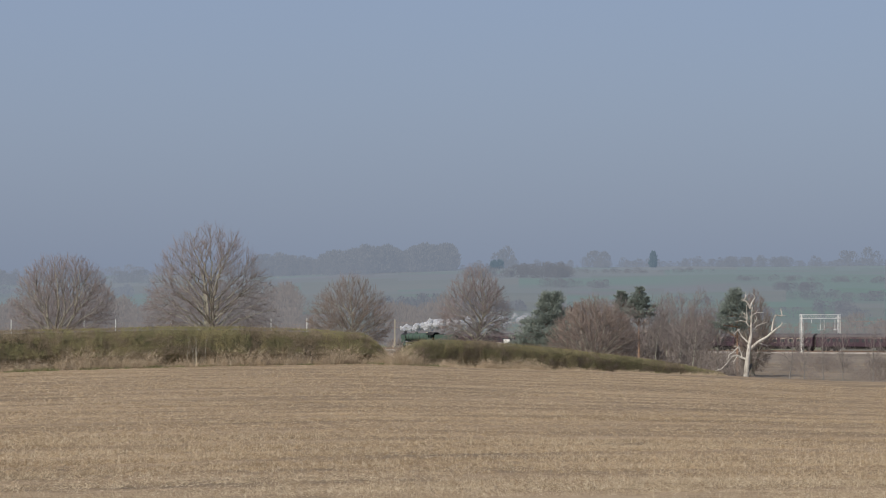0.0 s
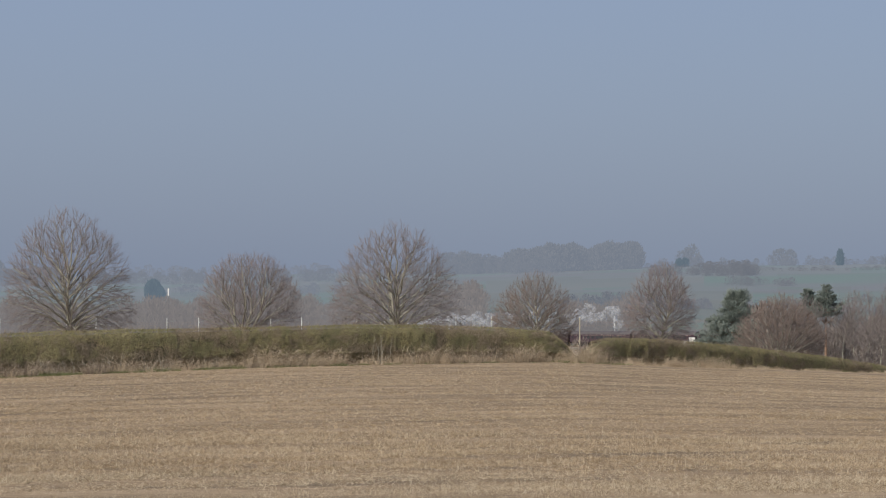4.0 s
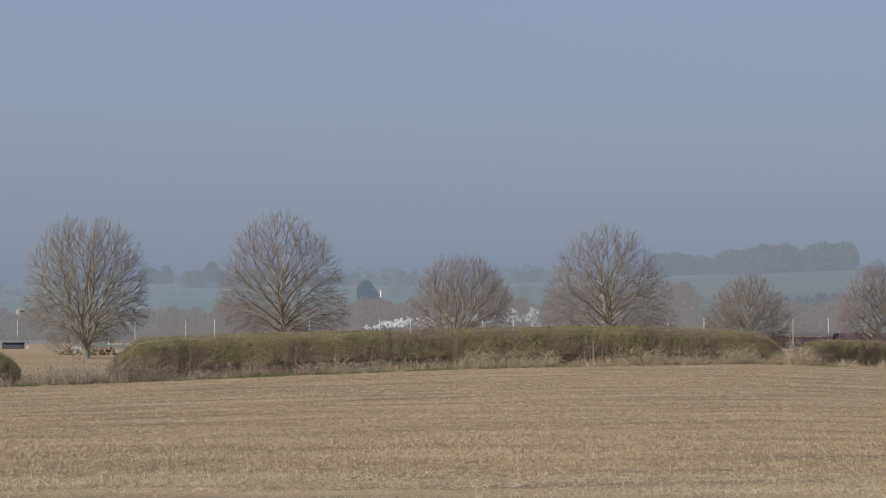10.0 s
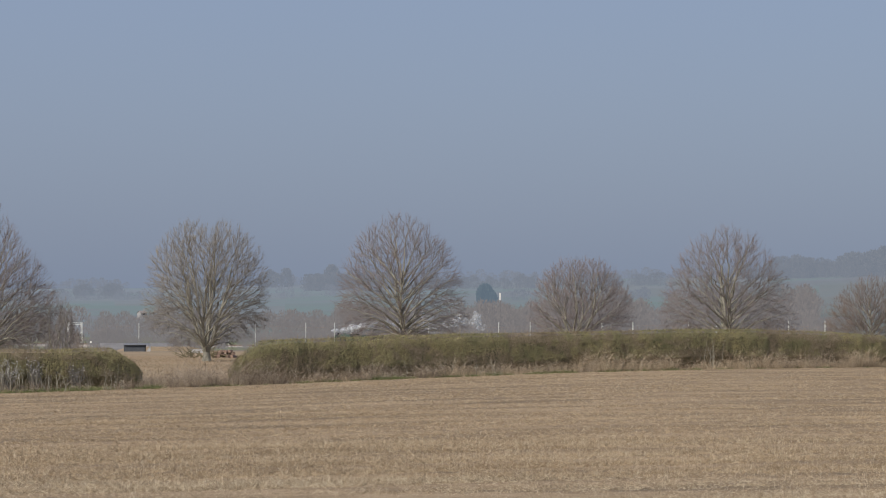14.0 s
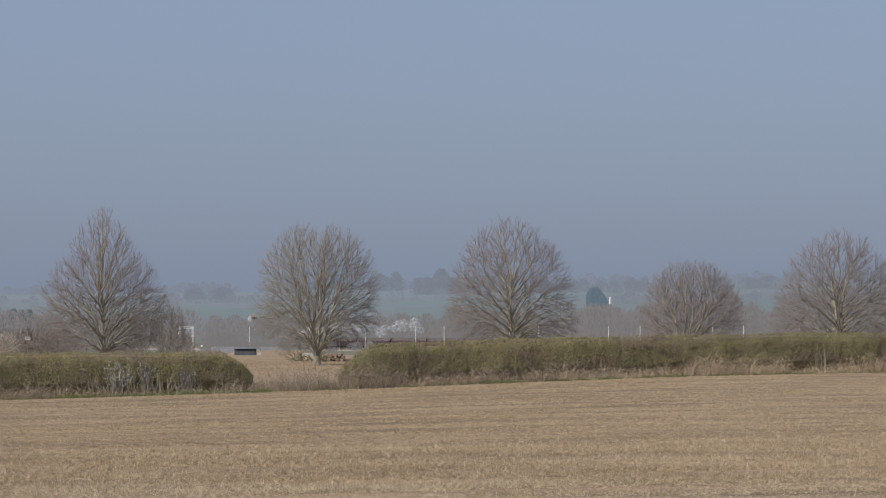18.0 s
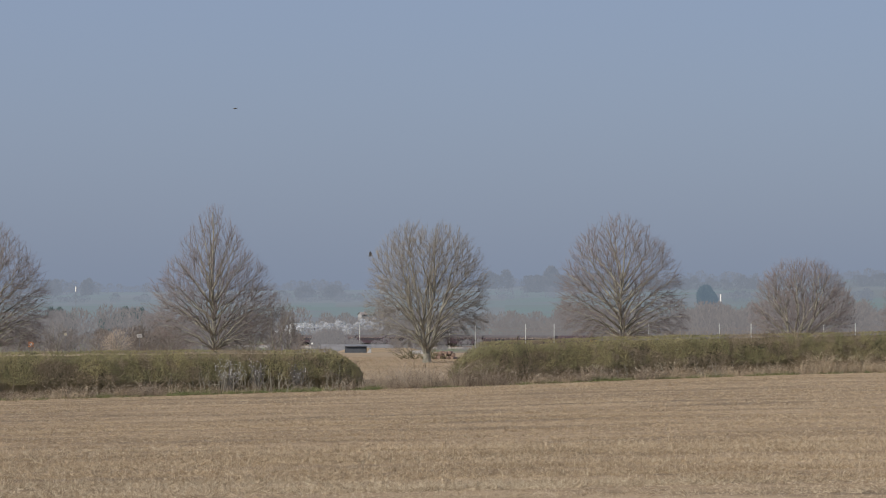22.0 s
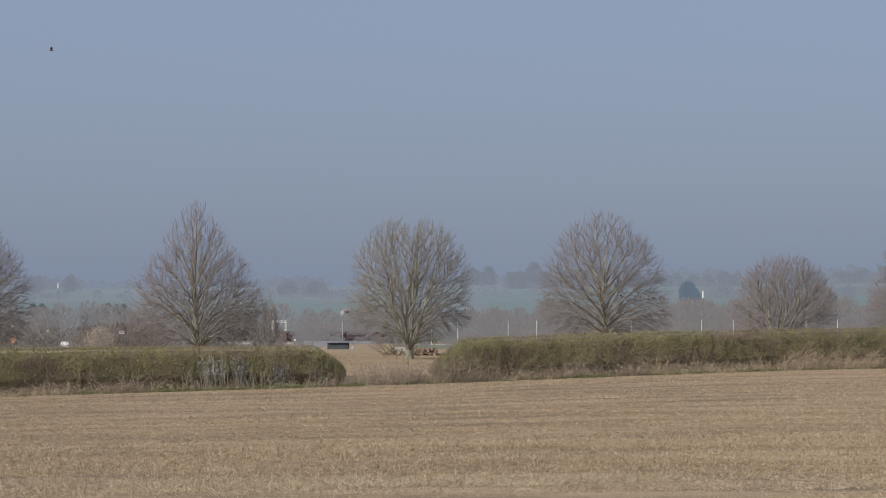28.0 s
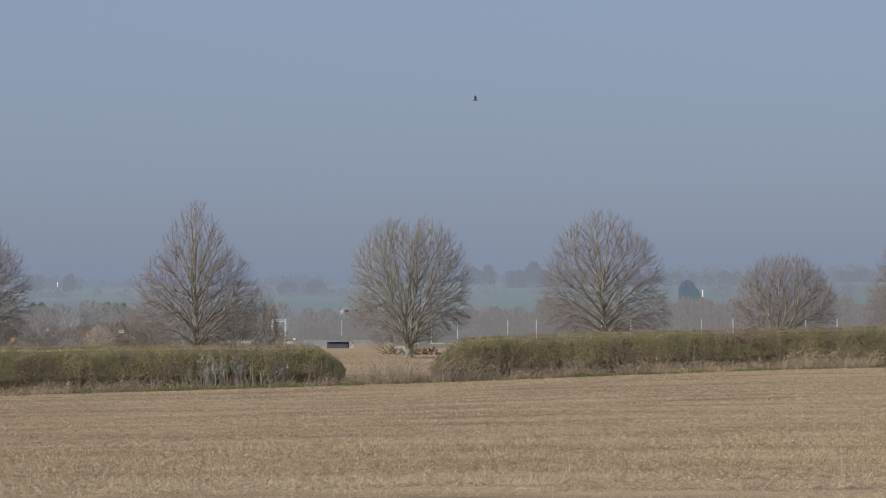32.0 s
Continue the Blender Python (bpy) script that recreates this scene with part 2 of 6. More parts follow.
# ---- lie of the land: depth below the eye by bearing and distance ----
BEARINGS = [-14, -9, -5.5, 0, 3.8, 6.7, 9.65, 12, 13.5, 15.7, 17.5, 19.2, 21, 23.3, 30]
EDGE_DROP = [4.45, 4.2, 4.04, 3.78, 3.49, 3.3, 3.19, 3.17, 3.17, 3.5, 3.73, 3.98, 4.27, 4.77, 5.6]
PAST_DROP = [4.7, 4.5, 4.4, 4.2, 3.9, 3.7, 3.6, 3.6, 3.7, 4.3, 5.0, 5.85, 6.6, 7.5, 8.2]
TREE_DROP = [4.9, 4.8, 4.8, 4.75, 4.7, 4.7, 4.7, 4.7, 4.8, 5.3, 6.4, 7.2, 7.7, 8.1, 8.6]
YARD_DROP = [5.9, 5.9, 5.9, 5.9, 5.9, 6.0, 6.2, 6.4, 6.6, 7.2, 8.0, 8.4, 8.6, 8.8, 9.0]
LINE_A, LINE_B = Vector((-21.1, 133.3)), Vector((37.4, 155.6))
MID_DROP = [8.6] * 7 + [9.0, 9.3, 9.5, 9.5, 9.5, 9.5, 9.4, 9.4]
RAIL_BEARING, RAIL_DIST = 58.0, 481.0


def edge_dist(bearing):
    """Distance to the field's far edge, a straight hedge line."""
    u = Vector((math.sin(radians(bearing)), math.cos(radians(bearing))))
    d = LINE_B - LINE_A
    return min((LINE_A.x * d.y - LINE_A.y * d.x) / (u.x * d.y - u.y * d.x), 240) if -70 < bearing < 75 else 240


def drop(bearing, dist):
    bb = max(-14, min(30, bearing))
    e = edge_dist(bb)
    g = [float(np.interp(bb, BEARINGS, row)) for row in (EDGE_DROP, PAST_DROP, TREE_DROP, YARD_DROP, MID_DROP)]
    base = float(np.interp(dist, [0, 8, 25, 41, e, e + 26, 265, 400, 600, 1000, 5000],
                           [1.6, 1.75, 2.45, 2.85, g[0], g[1], g[2], g[3], g[4], 12.8, 16.0]))
    return base


def spot(bearing, dist, up=0.0):
    """A place on the ground by bearing and distance from the camera."""
    a = radians(bearing)
    return Vector((dist * math.sin(a), dist * math.cos(a), EYE - drop(bearing, dist) + up))


def land_z(x, y):
    return EYE - drop(math.degrees(math.atan2(x, y)), math.hypot(x, y))


def land_zs(x, y):
    """land_z for arrays."""
    bb = np.clip(np.degrees(np.arctan2(x, y)), -14, 30)
    dist = np.hypot(x, y)
    e = np.interp(bb, np.arange(-14, 31), [edge_dist(b_) for b_ in range(-14, 31)])
    g = [np.interp(bb, BEARINGS, row) for row in (EDGE_DROP, PAST_DROP, TREE_DROP, YARD_DROP, MID_DROP)]
    one = np.ones_like(dist)
    xp = [0 * one, 8 * one, 25 * one, 41 * one, e, e + 26, 265 * one, 400 * one, 600 * one, 1000 * one, 5000 * one]
    fp = [1.6 * one, 1.75 * one, 2.45 * one, 2.85 * one, g[0], g[1], g[2], g[3], g[4], 12.8 * one, 16 * one]
    out = fp[0].copy()
    for i in range(len(xp) - 1):
        m = dist >= xp[i]
        t = np.clip((dist - xp[i]) / (xp[i + 1] - xp[i]), 0, 1)
        out[m] = (fp[i] + (fp[i + 1] - fp[i]) * t)[m]
    return EYE - out


def rail_drop(s):
    return 8.97 + (-341 - s) * 0.0052


def rail(s, off=0.0, up=0.0):
    """A place on the railway: s metres along it, off metres beyond its near track."""
    a = radians(RAIL_BEARING)
    n, t = Vector((math.sin(a), math.cos(a), 0)), Vector((math.cos(a), -math.sin(a), 0))
    p = n * (RAIL_DIST + off) + t * s
    p.z = EYE - rail_drop(s) + up
    return p


def rail_s(bearing, off=-2.4):
    """Where the line of posts, off metres beyond the near track, is met at a bearing."""
    return (RAIL_DIST + off) * math.tan(radians(bearing - RAIL_BEARING))


def build_ground():
    az = sorted(set([round(-24 + i, 2) for i in range(0, 65)] + [round(a, 2) for a in np.arange(40, 336, 8)]))
    az = [a for a in az if a < 336]
    ds = [0.5, 4, 8, 14, 20, 26, 32, 38, 44, 52, 60, 70, 80, 92, 104, 116, 126, 134]
    rel = [-12, -6, -2, 2, 6, 12, 20, 28]
    far = [225, 245, 265, 300, 340, 380, 420, 470, 520, 550, 572, 580, 612, 640, 700, 800, 1000, 1500, 2500, 4800]
    n = len(ds) + len(rel) + len(far)
    verts, faces, kinds = [], [], []
    for a in az:
        b = a - 360 if a > 180 else a
        e = max(150, min(edge_dist(max(-14, min(30, b))), 190))
        for d in ds + [e + r for r in rel] + far:
            verts.append(spot(b, d))
    k = len(az)
    for i in range(k):
        for j in range(n - 1):
            q = (i * n + j, ((i + 1) % k) * n + j, ((i + 1) % k) * n + j + 1, i * n + j + 1)
            faces.append(q)
            kinds.append(0 if j < len(ds) + 3 else 1 if j < len(ds) + len(rel) + (7 if not 14 < az[i] < 60 else -1) else 2 if j < len(ds) + len(rel) + 13 else 3)
    c = len(verts)
    verts.append(spot(0, 0))
    for i in range(k):
        faces.append((c, ((i + 1) % k) * n, i * n))
        kinds.append(0)
    me = bpy.data.meshes.new("ground")
    me.from_pydata(verts, [], [tuple(reversed(f)) for f in faces])
    for m in (M_SOIL, M_MEADOW, M_BANK, M_VALLEY):
        me.materials.append(m)
    me.polygons.foreach_set("material_index", kinds)
    me.polygons.foreach_set("use_smooth", [True] * len(faces))
    return tagged(new("ground", me), "wide farmland of stubble field, dry meadow and valley floor", "ground", kind="structure")


build_ground()


# ---- far hills ----
CREST_AT = [-30, -14, -9, -5, 0, 3, 6, 9, 12, 15, 18, 23, 35]
CREST = [0.0065, 0.0068, 0.0072, 0.0078, 0.0088, 0.0105, 0.0112, 0.0122, 0.0132, 0.0142, 0.0152, 0.0154, 0.014]
# haze colour, painted as glow into the plain distance behind the valley
HAZE_COLOUR = (0.238, 0.275, 0.342)


def haze_glow(dist, share=1.0):
    """How much haze is painted as glow into a thing this far off."""
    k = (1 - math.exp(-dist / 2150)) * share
    return tuple(c * k for c in HAZE_COLOUR)


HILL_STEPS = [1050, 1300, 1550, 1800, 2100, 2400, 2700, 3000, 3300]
# per distance step: crop colours fade by t_, painted haze is added as glow
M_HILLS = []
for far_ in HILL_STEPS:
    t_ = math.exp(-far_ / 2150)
    M_HILLS.append(mat("hazed_winter_wheat", (0.085 * t_, 0.122 * t_, 0.075 * t_), (0.11 * t_, 0.10 * t_, 0.08 * t_), light=(0.07 * t_, 0.135 * t_, 0.07 * t_), scale=0.0035, fine=0.012, spread=0.08, bump=0, glow=haze_glow(far_)))
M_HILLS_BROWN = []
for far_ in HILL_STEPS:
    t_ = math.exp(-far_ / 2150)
    M_HILLS_BROWN.append(mat("hazed_ploughland", (0.108 * t_, 0.118 * t_, 0.08 * t_), (0.10 * t_, 0.105 * t_, 0.075 * t_), light=(0.125 * t_, 0.122 * t_, 0.085 * t_), scale=0.0035, fine=0.012, spread=0.08, bump=0, glow=haze_glow(far_)))
# far trees and hedges: very dark own colours, haze painted over as bluish glow
M_FARWOOD = mat("hazed_far_woods", (0.026, 0.024, 0.02), (0.018, 0.017, 0.015), scale=0.02, fine=0.2, bump=0, island=0.1, glow=haze_glow(2650))
M_FARWOOD_DIM = mat("hazed_farthest_woods", (0.03, 0.026, 0.024), (0.022, 0.02, 0.018), scale=0.02, fine=0.2, bump=0, island=0.4, glow=haze_glow(3050))
M_FARFIR = mat("hazed_evergreens", (0.02, 0.03, 0.026), (0.014, 0.022, 0.02), scale=0.02, fine=0.2, bump=0, island=0.2, glow=(0.108, 0.143, 0.185))
# nearer valley trees also get haze painted in, as a fixed glow
M_MIDWOOD = mat("hazed_valley_woods", (0.062, 0.052, 0.044), (0.048, 0.04, 0.034), light=(0.075, 0.063, 0.052), scale=0.03, fine=0.3, bump=0, island=0.2, glow=(0.142, 0.139, 0.148))
M_HILLHEDGE = mat("hazed_hillside_hedges", (0.05, 0.045, 0.04), (0.036, 0.032, 0.03), scale=0.02, fine=0.2, bump=0, island=0.3, glow=haze_glow(1500))
M_MIDFIR = mat("hazed_valley_pines", (0.04, 0.056, 0.048), (0.028, 0.04, 0.034), scale=0.03, fine=0.3, bump=0, island=0.5, glow=(0.058, 0.076, 0.085))


def nearness(bearing):
    """The hills stand nearer towards the right of the valley."""
    return float(np.interp(bearing, [0, 6, 13, 40], [1.0, 0.9, 0.68, 0.66]))


def hill_rise(bearing, dist):
    """Height of the hills over the eye."""
    c, k = float(np.interp(bearing, CREST_AT, CREST)), nearness(bearing)
    e = float(np.interp(dist / k, [1250, 1500, 1900, 2500, 3100, 3400, 4200], [-0.0165, -0.0045, 0.002, c - 0.0035, c, c - 0.001, -0.004]))
    return e * dist + 1.2 * noise.noise(Vector((bearing * 0.35, dist * 0.002, 3.0)))


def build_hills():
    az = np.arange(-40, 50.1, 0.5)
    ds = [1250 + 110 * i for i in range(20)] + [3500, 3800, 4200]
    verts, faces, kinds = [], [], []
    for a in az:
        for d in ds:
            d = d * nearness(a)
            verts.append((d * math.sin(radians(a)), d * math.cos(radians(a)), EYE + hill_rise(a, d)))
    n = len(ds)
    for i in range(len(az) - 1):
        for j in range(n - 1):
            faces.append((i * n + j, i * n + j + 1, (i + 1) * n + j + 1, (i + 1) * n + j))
            # farther faces take materials with more haze painted in
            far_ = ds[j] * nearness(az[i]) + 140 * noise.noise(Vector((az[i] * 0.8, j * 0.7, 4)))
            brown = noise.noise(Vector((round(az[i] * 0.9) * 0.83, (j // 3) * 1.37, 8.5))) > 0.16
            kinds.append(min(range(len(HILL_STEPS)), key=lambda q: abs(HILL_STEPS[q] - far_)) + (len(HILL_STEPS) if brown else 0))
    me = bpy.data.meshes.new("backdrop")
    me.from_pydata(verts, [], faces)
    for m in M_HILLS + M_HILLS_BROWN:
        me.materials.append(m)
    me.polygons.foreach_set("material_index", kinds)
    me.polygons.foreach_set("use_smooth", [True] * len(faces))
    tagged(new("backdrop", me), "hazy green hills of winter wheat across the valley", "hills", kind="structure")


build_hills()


def brush(centre, width, height, count, rng, low=0.12, grain=1.0, fat=0.09):
    """Upright slivers that together make the loose crown of a far tree: vertex and triangle arrays."""
    h = rng.random(count) ** 0.8
    r = np.sqrt(np.clip(1 - ((h - 0.42) / 0.6) ** 2, 0.02, 1)) * (0.35 + 0.65 * rng.random(count))
    a = rng.random(count) * 2 * np.pi
    base = np.stack([r * np.cos(a) * width / 2, r * np.sin(a) * width / 2, (low + (1 - low) * h) * height], 1)
    lean = np.stack([np.cos(a) * r, np.sin(a) * r, 0.9 + 0.5 * rng.random(count)], 1) + 0.35 * rng.normal(size=(count, 3))
    lean /= np.linalg.norm(lean, axis=1, keepdims=True)
    size = (0.10 + 0.10 * rng.random(count))[:, None] * height * grain
    side = np.cross(lean, rng.normal(size=(count, 3)))
    side /= np.linalg.norm(side, axis=1, keepdims=True) + 1e-6
    v = np.empty((count, 3, 3))
    v[:, 0] = base - lean * size * 0.6 - side * size * fat
    v[:, 1] = base - lean * size * 0.6 + side * size * fat
    v[:, 2] = base + lean * size * 0.6
    v += np.array(centre)
    return v.reshape(-1, 3)


def wood(name, rows, material, label, category="woodland", seed=1, far=True, per=170, grain=1.0, fat=0.34):
    """A belt of trees too far to count. rows: from bearing, to bearing, from metres, to metres, trees, height from, height to, crown width by height."""
    rng = np.random.default_rng(seed)
    parts = []
    for a0, a1, d0, d1, n, h0, h1, w in rows:
        for _ in range(n):
            a, d, h = rng.uniform(a0, a1), rng.uniform(d0, d1), rng.uniform(h0, h1)
            h *= 0.92 + 0.3 * noise.noise(Vector((a * 2.3, seed, 0)))
            if d > 1250:
                d, h = d * nearness(a), h * nearness(a)
            z = EYE + hill_rise(a, d) if far and d > 1250 * nearness(a) else EYE - drop(a, d)
            parts.append(brush((d * math.sin(radians(a)), d * math.cos(radians(a)), z - 0.3), h * w * rng.uniform(0.8, 1.2), h, per, rng, low=0.03, grain=grain, fat=fat))
    v = np.concatenate(parts)
    ob = fast_mesh(name, v, np.arange(len(v)).reshape(-1, 3), material)
    return tagged(ob, label, category, kind="stuff")


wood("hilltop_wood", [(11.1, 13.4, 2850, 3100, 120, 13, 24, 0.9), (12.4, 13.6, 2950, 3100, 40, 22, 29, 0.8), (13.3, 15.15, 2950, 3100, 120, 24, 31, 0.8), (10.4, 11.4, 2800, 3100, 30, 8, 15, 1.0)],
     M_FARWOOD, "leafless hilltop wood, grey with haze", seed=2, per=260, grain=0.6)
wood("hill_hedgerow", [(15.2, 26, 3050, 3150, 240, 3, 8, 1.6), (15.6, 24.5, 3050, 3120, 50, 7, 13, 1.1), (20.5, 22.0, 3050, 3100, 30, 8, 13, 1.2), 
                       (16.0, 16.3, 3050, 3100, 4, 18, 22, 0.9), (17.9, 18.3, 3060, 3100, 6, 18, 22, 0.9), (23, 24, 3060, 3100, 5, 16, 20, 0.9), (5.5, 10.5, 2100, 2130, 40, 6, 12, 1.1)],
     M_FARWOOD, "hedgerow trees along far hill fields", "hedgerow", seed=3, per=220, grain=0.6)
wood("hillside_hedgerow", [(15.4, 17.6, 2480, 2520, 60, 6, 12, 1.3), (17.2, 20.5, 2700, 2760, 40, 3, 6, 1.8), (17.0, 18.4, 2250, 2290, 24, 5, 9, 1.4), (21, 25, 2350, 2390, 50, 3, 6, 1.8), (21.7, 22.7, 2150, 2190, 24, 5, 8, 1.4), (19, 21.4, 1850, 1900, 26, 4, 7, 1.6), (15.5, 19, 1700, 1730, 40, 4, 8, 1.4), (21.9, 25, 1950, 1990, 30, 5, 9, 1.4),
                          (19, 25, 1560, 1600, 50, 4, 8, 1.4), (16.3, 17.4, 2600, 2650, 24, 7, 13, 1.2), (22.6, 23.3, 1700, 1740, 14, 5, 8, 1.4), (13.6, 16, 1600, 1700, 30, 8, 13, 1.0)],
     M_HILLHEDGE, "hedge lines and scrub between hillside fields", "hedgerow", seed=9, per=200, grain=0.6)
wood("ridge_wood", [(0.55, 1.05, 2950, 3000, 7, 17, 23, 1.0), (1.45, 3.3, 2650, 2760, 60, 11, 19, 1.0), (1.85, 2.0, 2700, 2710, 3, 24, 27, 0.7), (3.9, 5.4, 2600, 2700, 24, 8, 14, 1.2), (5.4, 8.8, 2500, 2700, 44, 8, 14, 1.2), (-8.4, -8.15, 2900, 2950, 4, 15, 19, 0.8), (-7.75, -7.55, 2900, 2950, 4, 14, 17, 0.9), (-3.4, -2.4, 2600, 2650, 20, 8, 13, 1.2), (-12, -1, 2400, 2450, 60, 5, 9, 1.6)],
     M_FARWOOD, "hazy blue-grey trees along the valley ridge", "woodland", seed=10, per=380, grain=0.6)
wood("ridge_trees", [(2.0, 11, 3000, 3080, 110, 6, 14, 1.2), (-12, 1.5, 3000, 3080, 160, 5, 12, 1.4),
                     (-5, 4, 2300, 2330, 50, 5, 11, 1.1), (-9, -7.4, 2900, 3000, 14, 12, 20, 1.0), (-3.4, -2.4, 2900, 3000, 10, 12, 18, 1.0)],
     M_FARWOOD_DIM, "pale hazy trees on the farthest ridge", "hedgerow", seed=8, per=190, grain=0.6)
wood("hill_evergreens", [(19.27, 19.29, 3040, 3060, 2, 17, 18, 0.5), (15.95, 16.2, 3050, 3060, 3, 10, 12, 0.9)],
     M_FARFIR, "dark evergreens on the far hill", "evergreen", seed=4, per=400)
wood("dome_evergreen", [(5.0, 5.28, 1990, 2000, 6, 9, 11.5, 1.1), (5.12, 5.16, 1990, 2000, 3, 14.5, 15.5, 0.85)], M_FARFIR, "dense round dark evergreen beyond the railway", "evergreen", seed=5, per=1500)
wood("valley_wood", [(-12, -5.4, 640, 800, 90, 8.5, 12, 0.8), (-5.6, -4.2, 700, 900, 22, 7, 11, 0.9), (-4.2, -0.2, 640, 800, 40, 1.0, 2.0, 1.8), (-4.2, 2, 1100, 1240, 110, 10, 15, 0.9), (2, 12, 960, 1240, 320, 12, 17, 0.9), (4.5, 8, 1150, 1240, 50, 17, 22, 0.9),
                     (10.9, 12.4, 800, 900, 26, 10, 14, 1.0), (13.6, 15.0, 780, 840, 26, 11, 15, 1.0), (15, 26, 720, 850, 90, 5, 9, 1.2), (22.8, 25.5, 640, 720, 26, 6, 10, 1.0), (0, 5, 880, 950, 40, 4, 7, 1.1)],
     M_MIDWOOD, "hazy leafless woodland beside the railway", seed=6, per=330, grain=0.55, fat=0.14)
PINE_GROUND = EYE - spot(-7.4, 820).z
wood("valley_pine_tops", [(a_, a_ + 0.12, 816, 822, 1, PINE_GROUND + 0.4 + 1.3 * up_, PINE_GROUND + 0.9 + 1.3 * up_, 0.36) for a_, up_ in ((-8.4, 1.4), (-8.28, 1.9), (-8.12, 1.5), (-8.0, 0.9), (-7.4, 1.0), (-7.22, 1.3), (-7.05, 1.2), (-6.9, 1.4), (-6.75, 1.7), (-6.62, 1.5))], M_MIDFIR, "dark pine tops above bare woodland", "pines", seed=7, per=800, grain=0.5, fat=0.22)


# ---- bare trees ----
def tubes(a, b, ra, rb, sides):
    """Tapered prisms from points a to b: vertices and quads."""
    n = len(a)
    d = b - a
    ln = np.linalg.norm(d, axis=1, keepdims=True) + 1e-9
    d = d / ln
    ref = np.where(np.abs(d[:, 2:3]) > 0.9, np.array([[1.0, 0, 0]]), np.array([[0, 0, 1.0]]))
    u = np.cross(d, ref)
    u /= np.linalg.norm(u, axis=1, keepdims=True)
    w = np.cross(d, u)
    ang = np.arange(sides) * 2 * np.pi / sides
    ring = u[:, None] * np.cos(ang)[None, :, None] + w[:, None] * np.sin(ang)[None, :, None]
    a2, b2 = a - d * ra[:, None] * 0.35, b + d * rb[:, None] * 0.35
    v = np.concatenate([a2[:, None] + ring * ra[:, None, None], b2[:, None] + ring * rb[:, None, None]], 1)
    k = np.arange(sides)
    k2 = (k + 1) % sides
    f = np.stack([k, k2, k2 + sides, k + sides], 1)
    f = f[None] + (np.arange(n) * 2 * sides)[:, None, None]
    return v.reshape(-1, 3), f.reshape(-1, 4)


def join(chunks):
    vs, fs, o = [], [], 0
    for v, f in chunks:
        vs.append(v)
        fs.append(f + o)
        o += len(v)
    return np.concatenate(vs), np.concatenate(fs)


def crown(*widths):
    """The outline of a crown: its relative half-width at even steps from foot to top."""
    return np.linspace(0, 1, len(widths)), np.array(widths, float)


WIDE = crown(0.45, 0.72, 0.9, 0.98, 1.0, 0.97, 0.9, 0.78, 0.6, 0.4, 0.1)
ROUND = crown(0.74, 0.92, 0.99, 1.0, 0.98, 0.95, 0.88, 0.79, 0.65, 0.46, 0.14)
DOME = crown(0.84, 0.97, 1.0, 0.99, 0.97, 0.92, 0.85, 0.75, 0.61, 0.43, 0.12)
SPIRE = crown(0.55, 0.82, 0.96, 1.0, 0.93, 0.8, 0.66, 0.51, 0.37, 0.24, 0.04)
URN = crown(0.5, 0.82, 0.97, 1.0, 1.0, 0.99, 0.96, 0.91, 0.82, 0.67, 0.36)
BOWL = crown(0.35, 0.66, 0.86, 0.97, 1.0, 0.97, 0.92, 0.84, 0.74, 0.6, 0.34)


def unit(v):
    return v / (np.linalg.norm(v, axis=-1, keepdims=True) + 1e-9)


